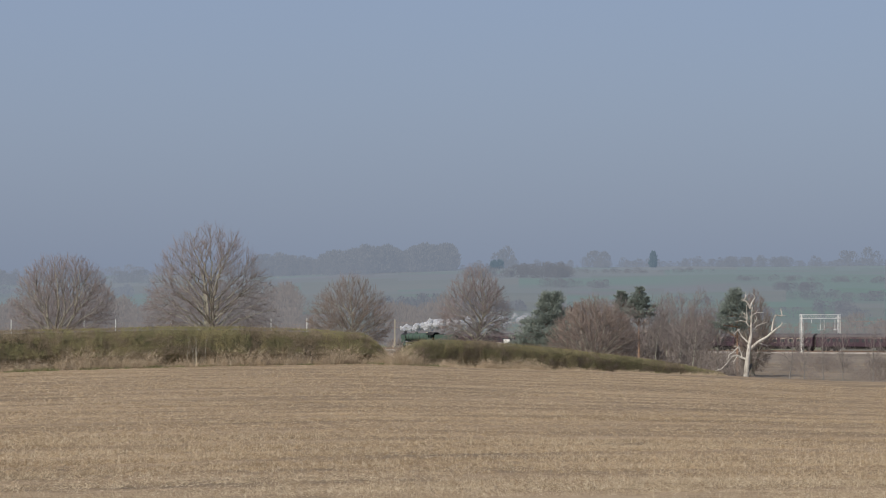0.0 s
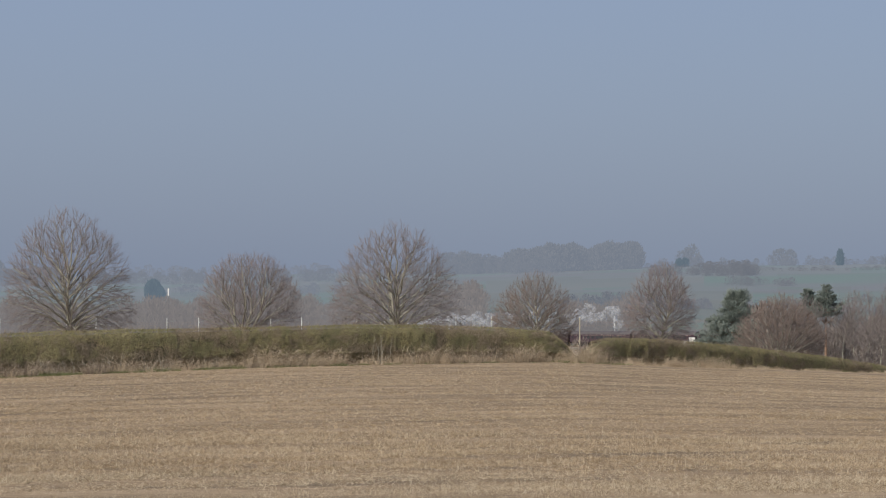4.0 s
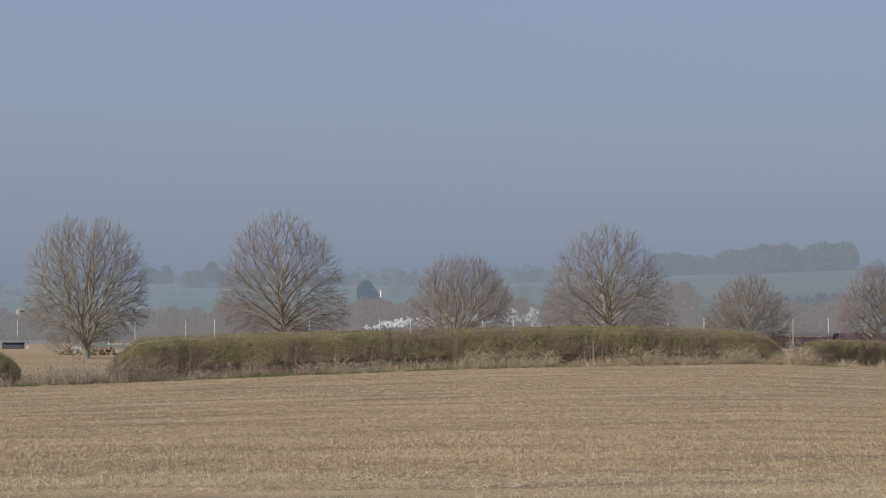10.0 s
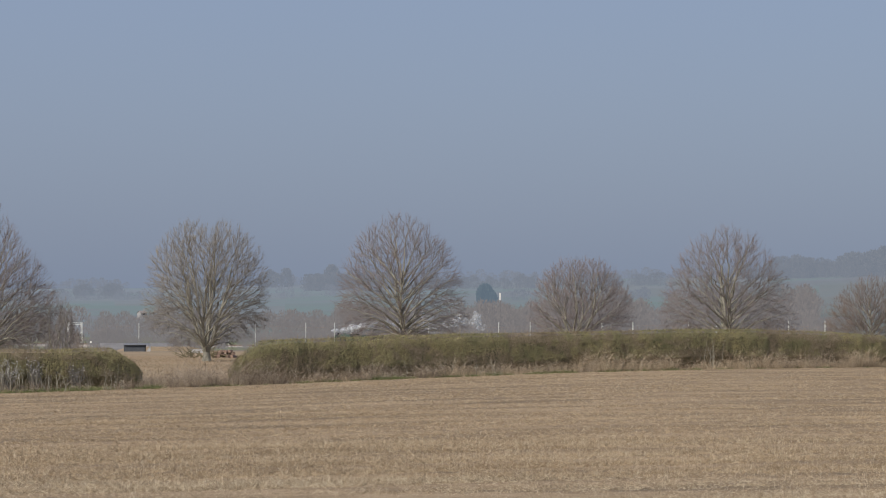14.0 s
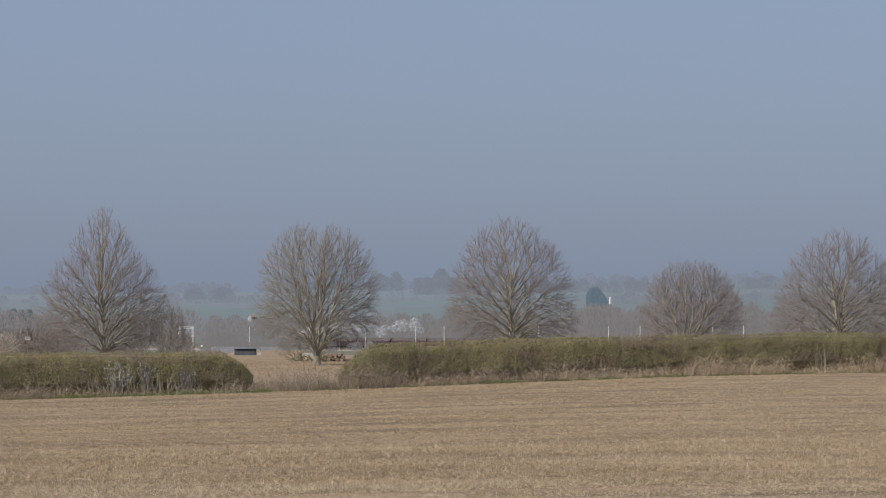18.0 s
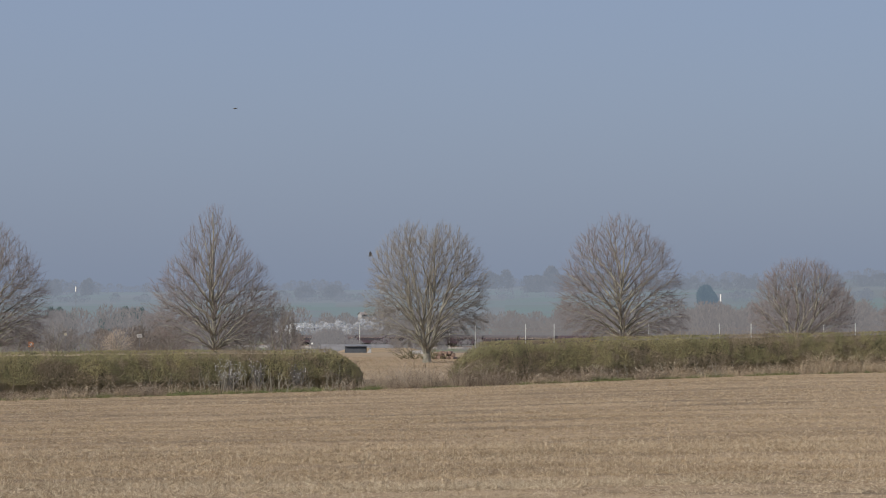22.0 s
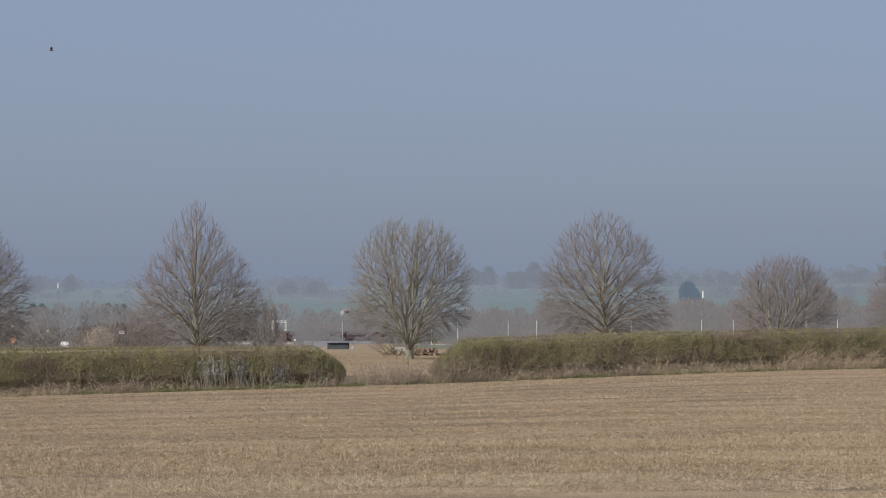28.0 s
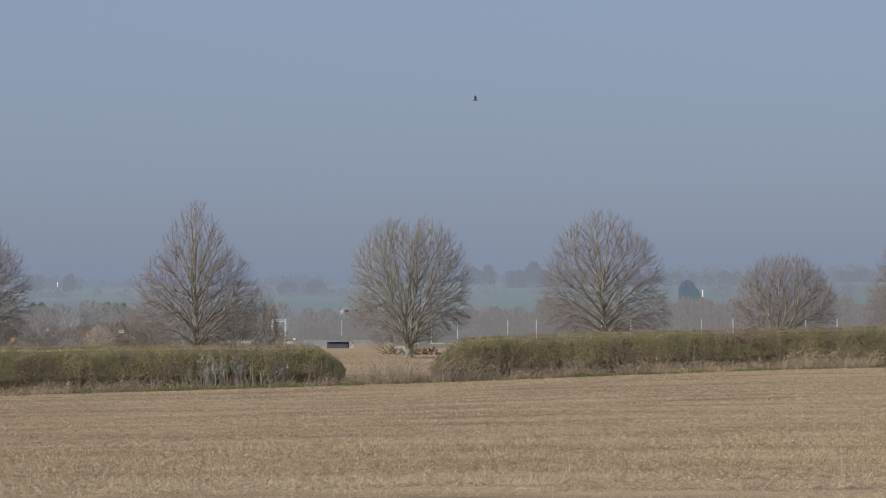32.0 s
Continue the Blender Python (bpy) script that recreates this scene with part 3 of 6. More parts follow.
def bare_tree(name, label, place, height, width, seed, clear=0.12, points=3300, twigs=9, profile=ROUND, trunk=0.26, leader=0.62, droop=0.35,
              stems=1, bark=M_BARK, branch=M_BRANCH, fine=M_TWIG, group="", category="tree", limb_parts=True, thick=1.0, long_twig=0.62, splay=0.5, notch=None, steep=0.0, lean=(0.0, 0.0)):
    """A leafless tree: stems, limbs that fan out of them to the crown's edge, branches, branchlets and twigs.
    clear: bare share of the trunk; leader: how far the stems go up; notch: (sideways, depth) of a cleft between two heads; lean: metres by which the crown stands off the trunk's foot."""
    rng = np.random.default_rng(seed)
    half, foot = width / 2, clear * height
    hs, ws = profile

    def inside(p):
        h = (p[..., 2] - foot) / (height - foot)
        a = np.arctan2(p[..., 1], p[..., 0])
        wave = 0.05 * np.sin(3 * a + seed) + 0.04 * np.sin(6 * h + 2 * a + seed) + 0.04 * np.sin(15 * h + 7 * a + 2 * seed)
        top = 1.0 if notch is None else 1 - notch[1] * np.exp(-((p[..., 0] - notch[0] * half) / (0.09 * half)) ** 2)
        return (np.hypot(p[..., 0], p[..., 1]) < np.interp(np.clip(h, 0, 1), hs, ws) * half * (1 + wave)) & (h < top) & (h > -0.04)

    def reach(p, d):
        """How far it is from p along d to the crown's edge."""
        t = np.linspace(0.05, 1.0, 20) * max(height, width)
        out = ~inside(p[:, None] + d[:, None] * t[None, :, None])
        return np.where(out.any(1), t[np.argmax(out, 1)], t[-1])

    def flow(p):
        """The way that growth tends to at p: outward from low in the crown, sagging at the skirts and rising at the head."""
        q = p - np.array([0, 0, foot + (0.2 - 0.5 * steep) * height])
        h = np.clip((p[:, 2] - foot) / (height - foot), 0, 1)
        out = unit(q)
        out[:, 2] += 0.35 * (h - 0.3) + steep
        rim = np.clip(np.hypot(p[:, 0], p[:, 1]) / half, 0, 1)
        out[:, 2] -= droop * rim * np.clip(0.45 - h, 0, 1) * 2.2
        return unit(out)

    def arcs(o, way, q, n, rough):
        """Bowed paths of n steps that leave o along way and end at q: (branches, n + 1, 3)."""
        gap = np.linalg.norm(q - o, axis=1)[:, None]
        c = 0.5 * (o + way * gap * 0.45) + 0.5 * (q - flow(q) * gap * 0.5)
        t = np.linspace(0, 1, n + 1)[None, :, None]
        p = o[:, None] * (1 - t) ** 2 + c[:, None] * 2 * t * (1 - t) + q[:, None] * t ** 2
        return p + rng.normal(size=p.shape) * rough * (gap / n)[:, None] * np.minimum(t * 4, 1)

    def fill(count, shell):
        """Places spread evenly through the crown."""
        h = rng.random(count * 5)
        h = h[rng.random(count * 5) < np.interp(h, hs, ws) ** 1.6][:count]
        a = rng.random(len(h)) * 6.2832
        r = rng.random(len(h)) ** shell * np.interp(h, hs, ws) * half * 0.99
        p = np.stack([r * np.cos(a), r * np.sin(a), foot + h * (height - foot) * 0.99], 1)
        p[:, 2] -= droop * 0.12 * r * np.clip(0.5 - h, 0, 1) * 2
        return p[inside(p)]

    def attach(q, paths, radii, first):
        """For each place q the spot on the paths from which a branch would best grow to it: spots, ways, radii."""
        c = paths[:, first:-1].reshape(-1, 3)
        w = unit((paths[:, first + 1:] - paths[:, first:-1]).reshape(-1, 3))
        r = radii[:, first:-1].ravel()
        pick, way = np.empty(len(q), int), flow(q)
        for i in range(0, len(q), 400):
            gap = q[i:i + 400, None] - c[None]
            d = np.linalg.norm(gap, axis=2) + 1e-6
            cos = np.einsum("ijk,jk->ij", gap, w) / d
            out = np.einsum("ijk,ik->ij", gap, way[i:i + 400]) / d
            pick[i:i + 400] = np.argmin((d + 0.25) * (1 + 1.0 * (0.85 - np.minimum(cos, 0.85)) + 2.6 * (0.88 - np.minimum(out, 0.88))), axis=1)
        return c[pick], w[pick], r[pick]

    def fork(paths, radii, per, low, angle, short):
        """Places, ways, lengths and radii for the branches that leave the paths."""
        m, n = len(paths), paths.shape[1] - 1
        k = np.repeat(np.arange(m), per)
        t = low + (1 - low) * (np.tile(np.arange(per), m) + rng.random(len(k))) / per
        i = np.minimum((t * n).astype(int), n - 1)
        w = (t * n - i)[:, None]
        o = paths[k, i] * (1 - w) + paths[k, i + 1] * w
        along = unit(paths[k, i + 1] - paths[k, i])
        side = unit(np.cross(along, rng.normal(size=along.shape)))
        lean = np.radians(angle * (0.6 + 0.7 * rng.random(len(k))))[:, None]
        d = unit(along * np.cos(lean) + side * np.sin(lean) + 0.25 * flow(o))
        whole = np.linalg.norm(np.diff(paths, axis=1), axis=2).sum(1)[k]
        ln = np.minimum(whole * short * (1.1 - 0.6 * t) * rng.uniform(0.7, 1.3, len(k)), reach(o, d) * rng.uniform(0.82, 1.02, len(k)))
        r = radii[k, i] * (1 - w[:, 0]) + radii[k, i + 1] * w[:, 0]
        return o, d, np.maximum(ln, 0.12), r

    def prisms(paths, radii, sides):
        n = paths.shape[1]
        return tubes(paths[:, :-1].reshape(-1, 3), paths[:, 1:].reshape(-1, 3), radii[:, :-1].ravel(), radii[:, 1:].ravel(), sides)

    def taper(r0, r1, n):
        return r0[:, None] + (r1 - r0)[:, None] * np.linspace(0, 1, n)[None] ** 0.8

    def bent(v):
        """The crown moved off the foot, the trunk bowing after it."""
        w = np.clip((v[:, 2] - 0.2 * foot) / (0.42 * height), 0, 1) ** 1.3
        return v + np.stack([w * lean[0], w * lean[1], 0 * w], 1)

    ob = thing(name, Matrix.Translation(place), label, category, group)
    # stems
    a = 6.2832 * np.arange(stems) / stems + rng.random() * 6
    out = np.zeros(stems) if stems == 1 else splay * rng.uniform(0.45, 1.0, stems)
    sd = unit(np.stack([np.cos(a) * out, np.sin(a) * out, np.ones(stems)], 1))
    base = np.tile(np.array([[0, 0, -0.4 if stems == 1 else foot * 0.35]]), (stems, 1))
    sl = leader * height * rng.uniform(0.85, 1.08, stems) - base[:, 2]
    path = [base]
    d = sd
    for i in range(10):
        d = unit(d + rng.normal(size=d.shape) * 0.05 + np.array([0, 0, 0.03]))
        path.append(path[-1] + d * (sl / 10)[:, None])
    sp = np.stack(path, 1)
    sr = thick * taper(np.full(stems, trunk * (1.0 if stems == 1 else 1.15 / stems ** 0.5)), np.full(stems, trunk * 0.16), 11)
    chunks = [prisms(sp, sr, 8)]
    top = foot * 0.5 if stems > 1 else 0.5
    chunks.append(tubes(np.array([[0, 0, -0.4], [0, 0, 0.25]]), np.array([[0, 0, 0.25], [0, 0, top]]), thick * trunk * np.array([1.6, 1.2]), thick * trunk * np.array([1.2, 1.0]), 10))
    v, f = join(chunks)
    fast_mesh("trunk", bent(v), f, bark, ob, smooth=True)
    # limbs, each to a place on the crown's edge
    n1 = int(np.clip(points / 62, 9, 60))
    share = np.cumsum(np.interp(np.linspace(0, 1, 200), hs, ws) + 0.1)
    h = np.interp((np.arange(n1) + rng.random(n1)) / n1, share / share[-1], np.linspace(0, 1, 200))
    a = np.arange(n1) * 2.39996 + rng.normal(size=n1) * 0.3
    r = np.interp(h, hs, ws) * half * rng.uniform(0.78, 0.96, n1)
    q = np.stack([r * np.cos(a), r * np.sin(a), foot + h * (height - foot) * 0.97], 1)
    zo = np.clip(foot + (q[:, 2] - foot) * (0.62 - 0.3 * steep) - 0.28 * r * (1 + steep), foot * 0.95, leader * height * 0.97)
    near = sp[None] - np.concatenate([q[:, :2] * 0.35, zo[:, None]], 1)[:, None, None]
    near = np.linalg.norm(near * np.array([1, 1, 2.0]), axis=3).reshape(n1, -1)
    o = sp.reshape(-1, 3)[np.argmin(near, 1)]
    d = unit(unit(q - o) + np.array([0, 0, 0.3 + steep]) * np.clip(0.35 + h, 0, 1)[:, None])
    p1 = arcs(o, d, q, 10, 0.10)
    ln = np.linalg.norm(q - o, axis=1)
    r1 = taper(thick * np.clip(0.015 * ln + 0.016, 0.03, trunk * 0.42), np.full(n1, 0.012) * thick, 11)
    k = np.arange(n1)
    if limb_parts:
        for j in range(len(k)):
            v, f = prisms(p1[j:j + 1], r1[j:j + 1], 6)
            fast_mesh("limb", bent(v), f, bark if r1[j, 0] > 0.06 * thick else branch, ob, smooth=True)
    # branches and branchlets
    whole = np.concatenate([p1, sp[:, -11:]])
    q = fill(int(points * 0.19), 0.42)
    o, d, r = attach(q, whole, np.concatenate([r1, sr]), 3)
    p2 = arcs(o, d, q, 5, 0.10)
    ln = np.linalg.norm(q - o, axis=1)
    r2 = taper(np.minimum(r * 0.75, thick * (0.011 + 0.008 * ln)), np.full(len(o), 0.0085) * thick, 6)
    q = fill(int(points * 0.72), 0.40)
    o, d, r = attach(q, np.concatenate([p2, p1[:, 5:]]), np.concatenate([r2, r1[:, 5:]]), 1)
    p3 = arcs(o, d, q, 2, 0.10)
    r3 = taper(np.minimum(r * 0.8, 0.0125 * thick), np.full(len(o), 0.007) * thick, 3)
    made = [prisms(p2, r2, 3), prisms(p3, r3, 3)]
    if not limb_parts:
        made.append(prisms(p1, r1, 5))
    for (v, f), name_ in zip(made, ("branchwork", "branchwork", "limbwork")):
        if len(f):
            tagged(fast_mesh(name_, bent(v), f, branch, ob), kind="stuff")
    # twigs
    tips = []
    for paths, radii, many in ((p3, r3, max(2, twigs - 3)), (p2, r2, 4), (p1, r1, 5)):
        o, d, ln, r = fork(paths, radii, many, 0.25, 30, 1.0)
        d = unit(d + 0.45 * flow(o))
        ln = np.minimum(long_twig * rng.uniform(0.5, 1.25, len(o)), np.maximum(0.2, reach(o, d) + 0.1))
        side = unit(np.cross(d, rng.normal(size=d.shape)))
        third = np.cross(d, side)
        rw = 0.0075 * thick
        tips.append(np.stack([o + side * rw, o + (third * 0.866 - side * 0.5) * rw, o - (third * 0.866 + side * 0.5) * rw, o + d * ln[:, None]], 1))
    v = np.concatenate(tips)
    f = np.arange(len(v))[:, None, None] * 4 + np.array([[0, 1, 3], [1, 2, 3], [2, 0, 3]])[None]
    tagged(fast_mesh("twig_spray", bent(v.reshape(-1, 3)), f.reshape(-1, 3), fine, ob), kind="stuff")
    return ob


    return ob


LIMES = "row of bare trees behind the hedge"
ROW = 262.0


def lime(bearing, top, left, right, seed, label, dist=ROW, name="lime_tree", **more):
    """A tree of the row; top: slope from the eye to its top, left and right: bearings of its crown."""
    place = spot(bearing, dist)
    height = EYE + top * dist - place.z
    width = radians(right - left) * dist * (1.17 if name == "lime_tree" else 1.08)
    off = radians((left + right) / 2 - bearing) * dist
    more.setdefault("lean", (off * math.cos(radians(bearing)), -off * math.sin(radians(bearing))))
    more.setdefault("group", LIMES)
    return bare_tree(name, label, place, height, width, seed, **more)


lime(-9.54, 0.0336, -10.8, -8.45, 11, "tall bare lime with fine drooping twigs behind the hedge")
lime(-4.99, 0.0409, -6.32, -3.71, 12, "tall pointed bare lime tree behind the hedge", profile=SPIRE, clear=0.08, leader=0.86, points=3700, steep=0.12)
lime(-0.61, 0.0334, -1.78, 0.55, 13, "bare many-stemmed tree with grey lichened limbs at the hedge gap", profile=URN, stems=9, clear=0.11, leader=0.68, trunk=0.34, points=3900, twigs=10, splay=0.45, droop=0.55,
     bark=M_GREYBARK, branch=M_BRANCH, fine=M_TWIG_ASH, notch=(0.06, 0.07))
lime(3.49, 0.0364, 2.1, 4.61, 14, "round-headed bare lime tree behind the hedge", points=3500, clear=0.13, leader=0.6, trunk=0.34)
lime(6.95, 0.02, 6.1, 8.12, 15, "low broad bare tree forked near the ground", profile=BOWL, stems=4, points=2700, clear=0.1, leader=0.62, trunk=0.36, splay=0.55, steep=0.1)
lime(10.16, 0.0320, 8.85, 11.39, 16, "broad domed bare lime tree behind the hedge", profile=DOME, stems=3, points=3600, clear=0.08, leader=0.66, trunk=0.34, splay=0.22)
lime(13.02, 0.0135, 12.2, 13.84, 17, "small bare tree with brown budding twigs", fine=M_TWIG_BROWN, profile=WIDE, points=2600, trunk=0.17, clear=0.06, steep=0.1)
lime(15.53, 0.0172, 14.92, 16.3, 18, "slim bare tree behind the falling hedge", profile=WIDE, points=2200, trunk=0.2, clear=0.12)
lime(17.98, 0.0054, 17.2, 18.9, 19, "bushy bare tree with brown twigs and pale lichened stems", fine=M_TWIG_BROWN, profile=WIDE, dist=230, stems=7, points=3200, clear=0.05, leader=0.55, splay=0.5, group="", trunk=0.2)
lime(21.3, 0.0074, 20.95, 21.75, 20, "dense bare tree behind the bleached dead oak", fine=M_TWIG_BROWN, profile=WIDE, dist=345, stems=3, points=2600, clear=0.05, limb_parts=False, group="")
SMALL = dict(limb_parts=False, twigs=6, long_twig=0.5)
for i, (bb, top, wd, dd) in enumerate(((19.3, 0.0055, 0.8, 300), (19.79, 0.0078, 0.8, 310), (20.25, 0.009, 0.5, 330), (20.05, 0.003, 0.8, 290), (22.05, -0.004, 0.45, 300), (22.35, -0.003, 0.3, 290), (22.75, -0.004, 0.3, 310),
                                        (23.15, -0.006, 0.5, 300), (23.75, -0.003, 0.35, 290), (24.2, 0.0, 0.7, 300), (18.6, 0.005, 0.8, 290), (18.3, 0.006, 0.7, 300), (20.6, 0.004, 0.6, 335), (19.55, 0.0072, 0.5, 330))):
    lime(bb, top, bb - wd * 0.6, bb + wd * 0.6, 30 + i, "slender bare birch in the thicket by the railway", dist=dd, profile=WIDE, points=1050 if bb < 21 else 260, thick=0.8 if bb < 21 else 0.7, clear=0.3 if bb < 21 else 0.2, leader=0.85, trunk=0.13,
         group="thin trees by the railway", name="birch_tree", bark=M_BARK if bb < 21 else M_BRANCH, fine=M_TWIG, steep=0.18, **SMALL)
for i, (bb, top, wd, dd) in enumerate(((-4.2, 0.008, 0.7, 330), (-3.75, 0.0085, 0.6, 330), (-4.55, 0.006, 0.6, 340), (-3.5, 0.0055, 0.4, 335), (-9.0, 0.0, 1.2, 420), (-8.2, -0.003, 0.9, 420), (-5.9, -0.002, 0.9, 400), (-6.4, -0.001, 0.8, 410))):
    lime(bb, top, bb - wd / 2, bb + wd / 2, 60 + i, "bare hazel thicket tree beyond the meadow", dist=dd, profile=WIDE, points=700, stems=3, clear=0.06, leader=0.7, trunk=0.13,
         group="thicket trees beyond the meadow", name="thicket_tree", fine=M_SCRUB, steep=0.12, **SMALL)


lime(-6.98, -0.0058, -7.32, -6.62, 71, "pale budding shrub at the far side of the meadow", dist=400, profile=WIDE, points=700, stems=5, clear=0.03, leader=0.6, trunk=0.09, branch=M_BUD, fine=M_BUD,
     group="", name="budding_shrub", category="shrub", **SMALL)


# ---- hedges ----
def cards(centres, normals, size, rng, flat=0.6):
    """Small four-cornered leaves round the centres."""
    n = len(centres)
    nn = normals + rng.normal(size=(n, 3)) * flat
    nn /= np.linalg.norm(nn, axis=1, keepdims=True)
    u = np.cross(nn, rng.normal(size=(n, 3)))
    u /= np.linalg.norm(u, axis=1, keepdims=True)
    w = np.cross(nn, u)
    s = size * (0.6 + 0.8 * rng.random((n, 1)))
    v = np.stack([centres - u * s, centres - w * s * 0.55, centres + u * s, centres + w * s * 0.55], 1)
    return v.reshape(-1, 3), np.arange(4 * n).reshape(-1, 4)


def hedge(name, label, knots, seed, depth=1.3, leaves=2450, twigs=110):
    """A clipped hedge along knots of (bearing, distance, top above ground). leaves, twigs: per metre."""
    rng = np.random.default_rng(seed)
    pts = [spot(b_, d_) for b_, d_, _ in knots]
    run = [0.0]
    for p, q in zip(pts, pts[1:]):
        run.append(run[-1] + (q - p).xy.length)
    hs = [k[2] for k in knots]
    X, Y = [p.x for p in pts], [p.y for p in pts]
    total = run[-1]
    nrm = Vector((pts[-1].y - pts[0].y, -(pts[-1].x - pts[0].x), 0)).normalized()
    if nrm.y > 0:
        nrm = -nrm
    ob = thing(name, Matrix.Identity(4), label, "hedge")

    def at(s, off=0.0):
        x, y = np.interp(s, run, X) + nrm.x * off, np.interp(s, run, Y) + nrm.y * off
        return x, y

    def shape(s, k):
        """Height and half-depth, with the lumps of the clipped face and round ends."""
        end = np.minimum(1, np.maximum(0.02, np.minimum(s, total - s)) / 1.8) ** 0.6
        h = np.interp(s, run, hs) * (0.3 + 0.7 * end)
        lump = np.array([noise.noise(Vector((t * 0.5, k * 1.7, seed))) for t in s])
        fine_ = np.array([noise.noise(Vector((t * 1.9, k * 2.3, seed + 4))) for t in s])
        return h + 0.04 * lump + 0.025 * fine_, (depth / 2) * (0.12 + 0.88 * end) * (1 + 0.22 * lump + 0.1 * fine_)

    # inner mass, whose dark brown also stands for the shade behind the leaves
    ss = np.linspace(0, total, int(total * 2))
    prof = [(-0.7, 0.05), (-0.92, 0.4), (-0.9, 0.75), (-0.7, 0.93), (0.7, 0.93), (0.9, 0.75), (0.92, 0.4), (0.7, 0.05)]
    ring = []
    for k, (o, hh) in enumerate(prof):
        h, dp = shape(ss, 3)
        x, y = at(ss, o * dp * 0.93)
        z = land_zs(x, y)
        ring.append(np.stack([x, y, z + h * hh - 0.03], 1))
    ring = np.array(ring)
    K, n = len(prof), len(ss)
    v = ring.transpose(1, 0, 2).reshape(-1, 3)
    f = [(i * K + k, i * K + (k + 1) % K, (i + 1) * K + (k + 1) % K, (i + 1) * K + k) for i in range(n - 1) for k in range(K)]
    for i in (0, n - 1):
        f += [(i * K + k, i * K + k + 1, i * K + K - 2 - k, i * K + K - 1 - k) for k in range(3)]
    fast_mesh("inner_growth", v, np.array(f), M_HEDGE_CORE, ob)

    def skin(count, bottom):
        s = rng.random(count) * (total + 4) - 2
        s = np.where(s < 0, rng.random(count) ** 2 * 0.7, np.where(s > total, total - rng.random(count) ** 2 * 0.7, s))
        u = rng.random(count)
        h, dp = shape(s, 3)
        face = u < 0.68
        back = u > 0.94
        hh = np.where(face | back, bottom + (1 - bottom) * rng.random(count) ** 0.85, 0.97 + 0.04 * rng.random(count))
        # boughs stand out and hollows fall back over half a metre, with ragged feet
        bough = np.array([noise.noise(Vector((i * 1.5, j * 3.4, seed + 20))) + 0.7 * noise.noise(Vector((i * 3.9, j * 8.0, seed + 30))) for i, j in zip(s, hh)])
        foot_ = np.array([noise.noise(Vector((i * 0.8, 5.0, seed + 40))) for i in s])
        bulge = 1 - 0.35 * np.clip((hh - 0.8) / 0.2, 0, 1) ** 2 - 0.25 * np.clip(0.4 - hh, 0, 1) + 0.11 * bough
        off = np.where(face, dp * bulge, np.where(back, -dp * bulge, dp * (2 * rng.random(count) - 1) * 0.8)) + rng.normal(size=count) * 0.025
        x, y = at(s, off)
        z = land_zs(x, y) + hh * h + rng.normal(size=count) * 0.022
        c = np.stack([x, y, z], 1)
        nn = np.where(face[:, None], np.array([[nrm.x, nrm.y, 0.35]]), np.where(back[:, None], np.array([[-nrm.x, -nrm.y, 0.3]]), np.array([[0, 0, 1.0]])))
        keep = (hh > bottom * (0.75 + 0.9 * foot_ + 0.5 * bough))
        return c[keep], nn[keep], s[keep], hh[keep], bough[keep]

    c, nn, s, hh, bough = skin(int(total * leaves), 0.30)
    green = np.array([noise.noise(Vector((a * 0.35, b_ * 1.6, seed + 9))) + 0.7 * noise.noise(Vector((a * 1.6, b_ * 4, seed))) for a, b_ in zip(s, hh)]) + 0.35 * (hh - 0.55)
    g = green + 0.16 * rng.normal(size=len(s)) > -0.12
    v, f = cards(c[g], nn[g], 0.0285, rng, 0.3)
    tagged(fast_mesh("leafage", v, f, M_LEAF, ob), kind="stuff")
    v, f = cards(c[~g], nn[~g], 0.026, rng, 0.3)
    tagged(fast_mesh("brown_growth", v, f, M_HEDGE_TWIG, ob), label="brown unleafed hedge growth", kind="stuff")
    c, nn, s, hh, bough = skin(int(total * twigs), 0.0)
    up = nn * 0.3 + rng.normal(size=nn.shape) * 0.35 + np.array([0, 0, 0.8])
    up /= np.linalg.norm(up, axis=1, keepdims=True)
    ln = 0.2 + 0.3 * rng.random((len(c), 1))
    r = np.full(len(c), 0.007)
    v, f = tubes(c - up * ln * 0.5, c + up * ln * 0.5, r, r * 0.5, 3)
    tagged(fast_mesh("twig_growth", v, f, M_HEDGE_TWIG, ob), kind="stuff")
    return ob


def on_edge(b0, b1, tops, n=10):
    return [(b_, edge_dist(b_) + 1.2, float(np.interp(b_, *tops))) for b_ in np.linspace(b0, b1, n)]


TOPS = ([-9, -5.5, -3.2, -0.1, 1.5, 3.8, 6.7, 9.65, 12, 13.5], [2.28, 2.18, 2.02, 2.2, 2.24, 2.26, 2.15, 2.22, 2.05, 1.6])
hedge("hedge", "long clipped hawthorn hedge, olive green and brown", on_edge(-0.15, 13.75, TOPS), 1)
hedge("hedge", "clipped hawthorn hedge with blackthorn blossom and bare stems", on_edge(-16, -1.95, TOPS), 2)
hedge("hedge", "low hedge falling away behind the field's brow", [(13.95, 167, 0.9), (14.2, 168, 1.25), (14.6, 170, 1.6), (15.7, 174, 1.72), (17.5, 181, 1.65), (19.2, 189, 1.65), (20.2, 194, 1.5), (20.9, 197, 1.1)], 3, leaves=2400)


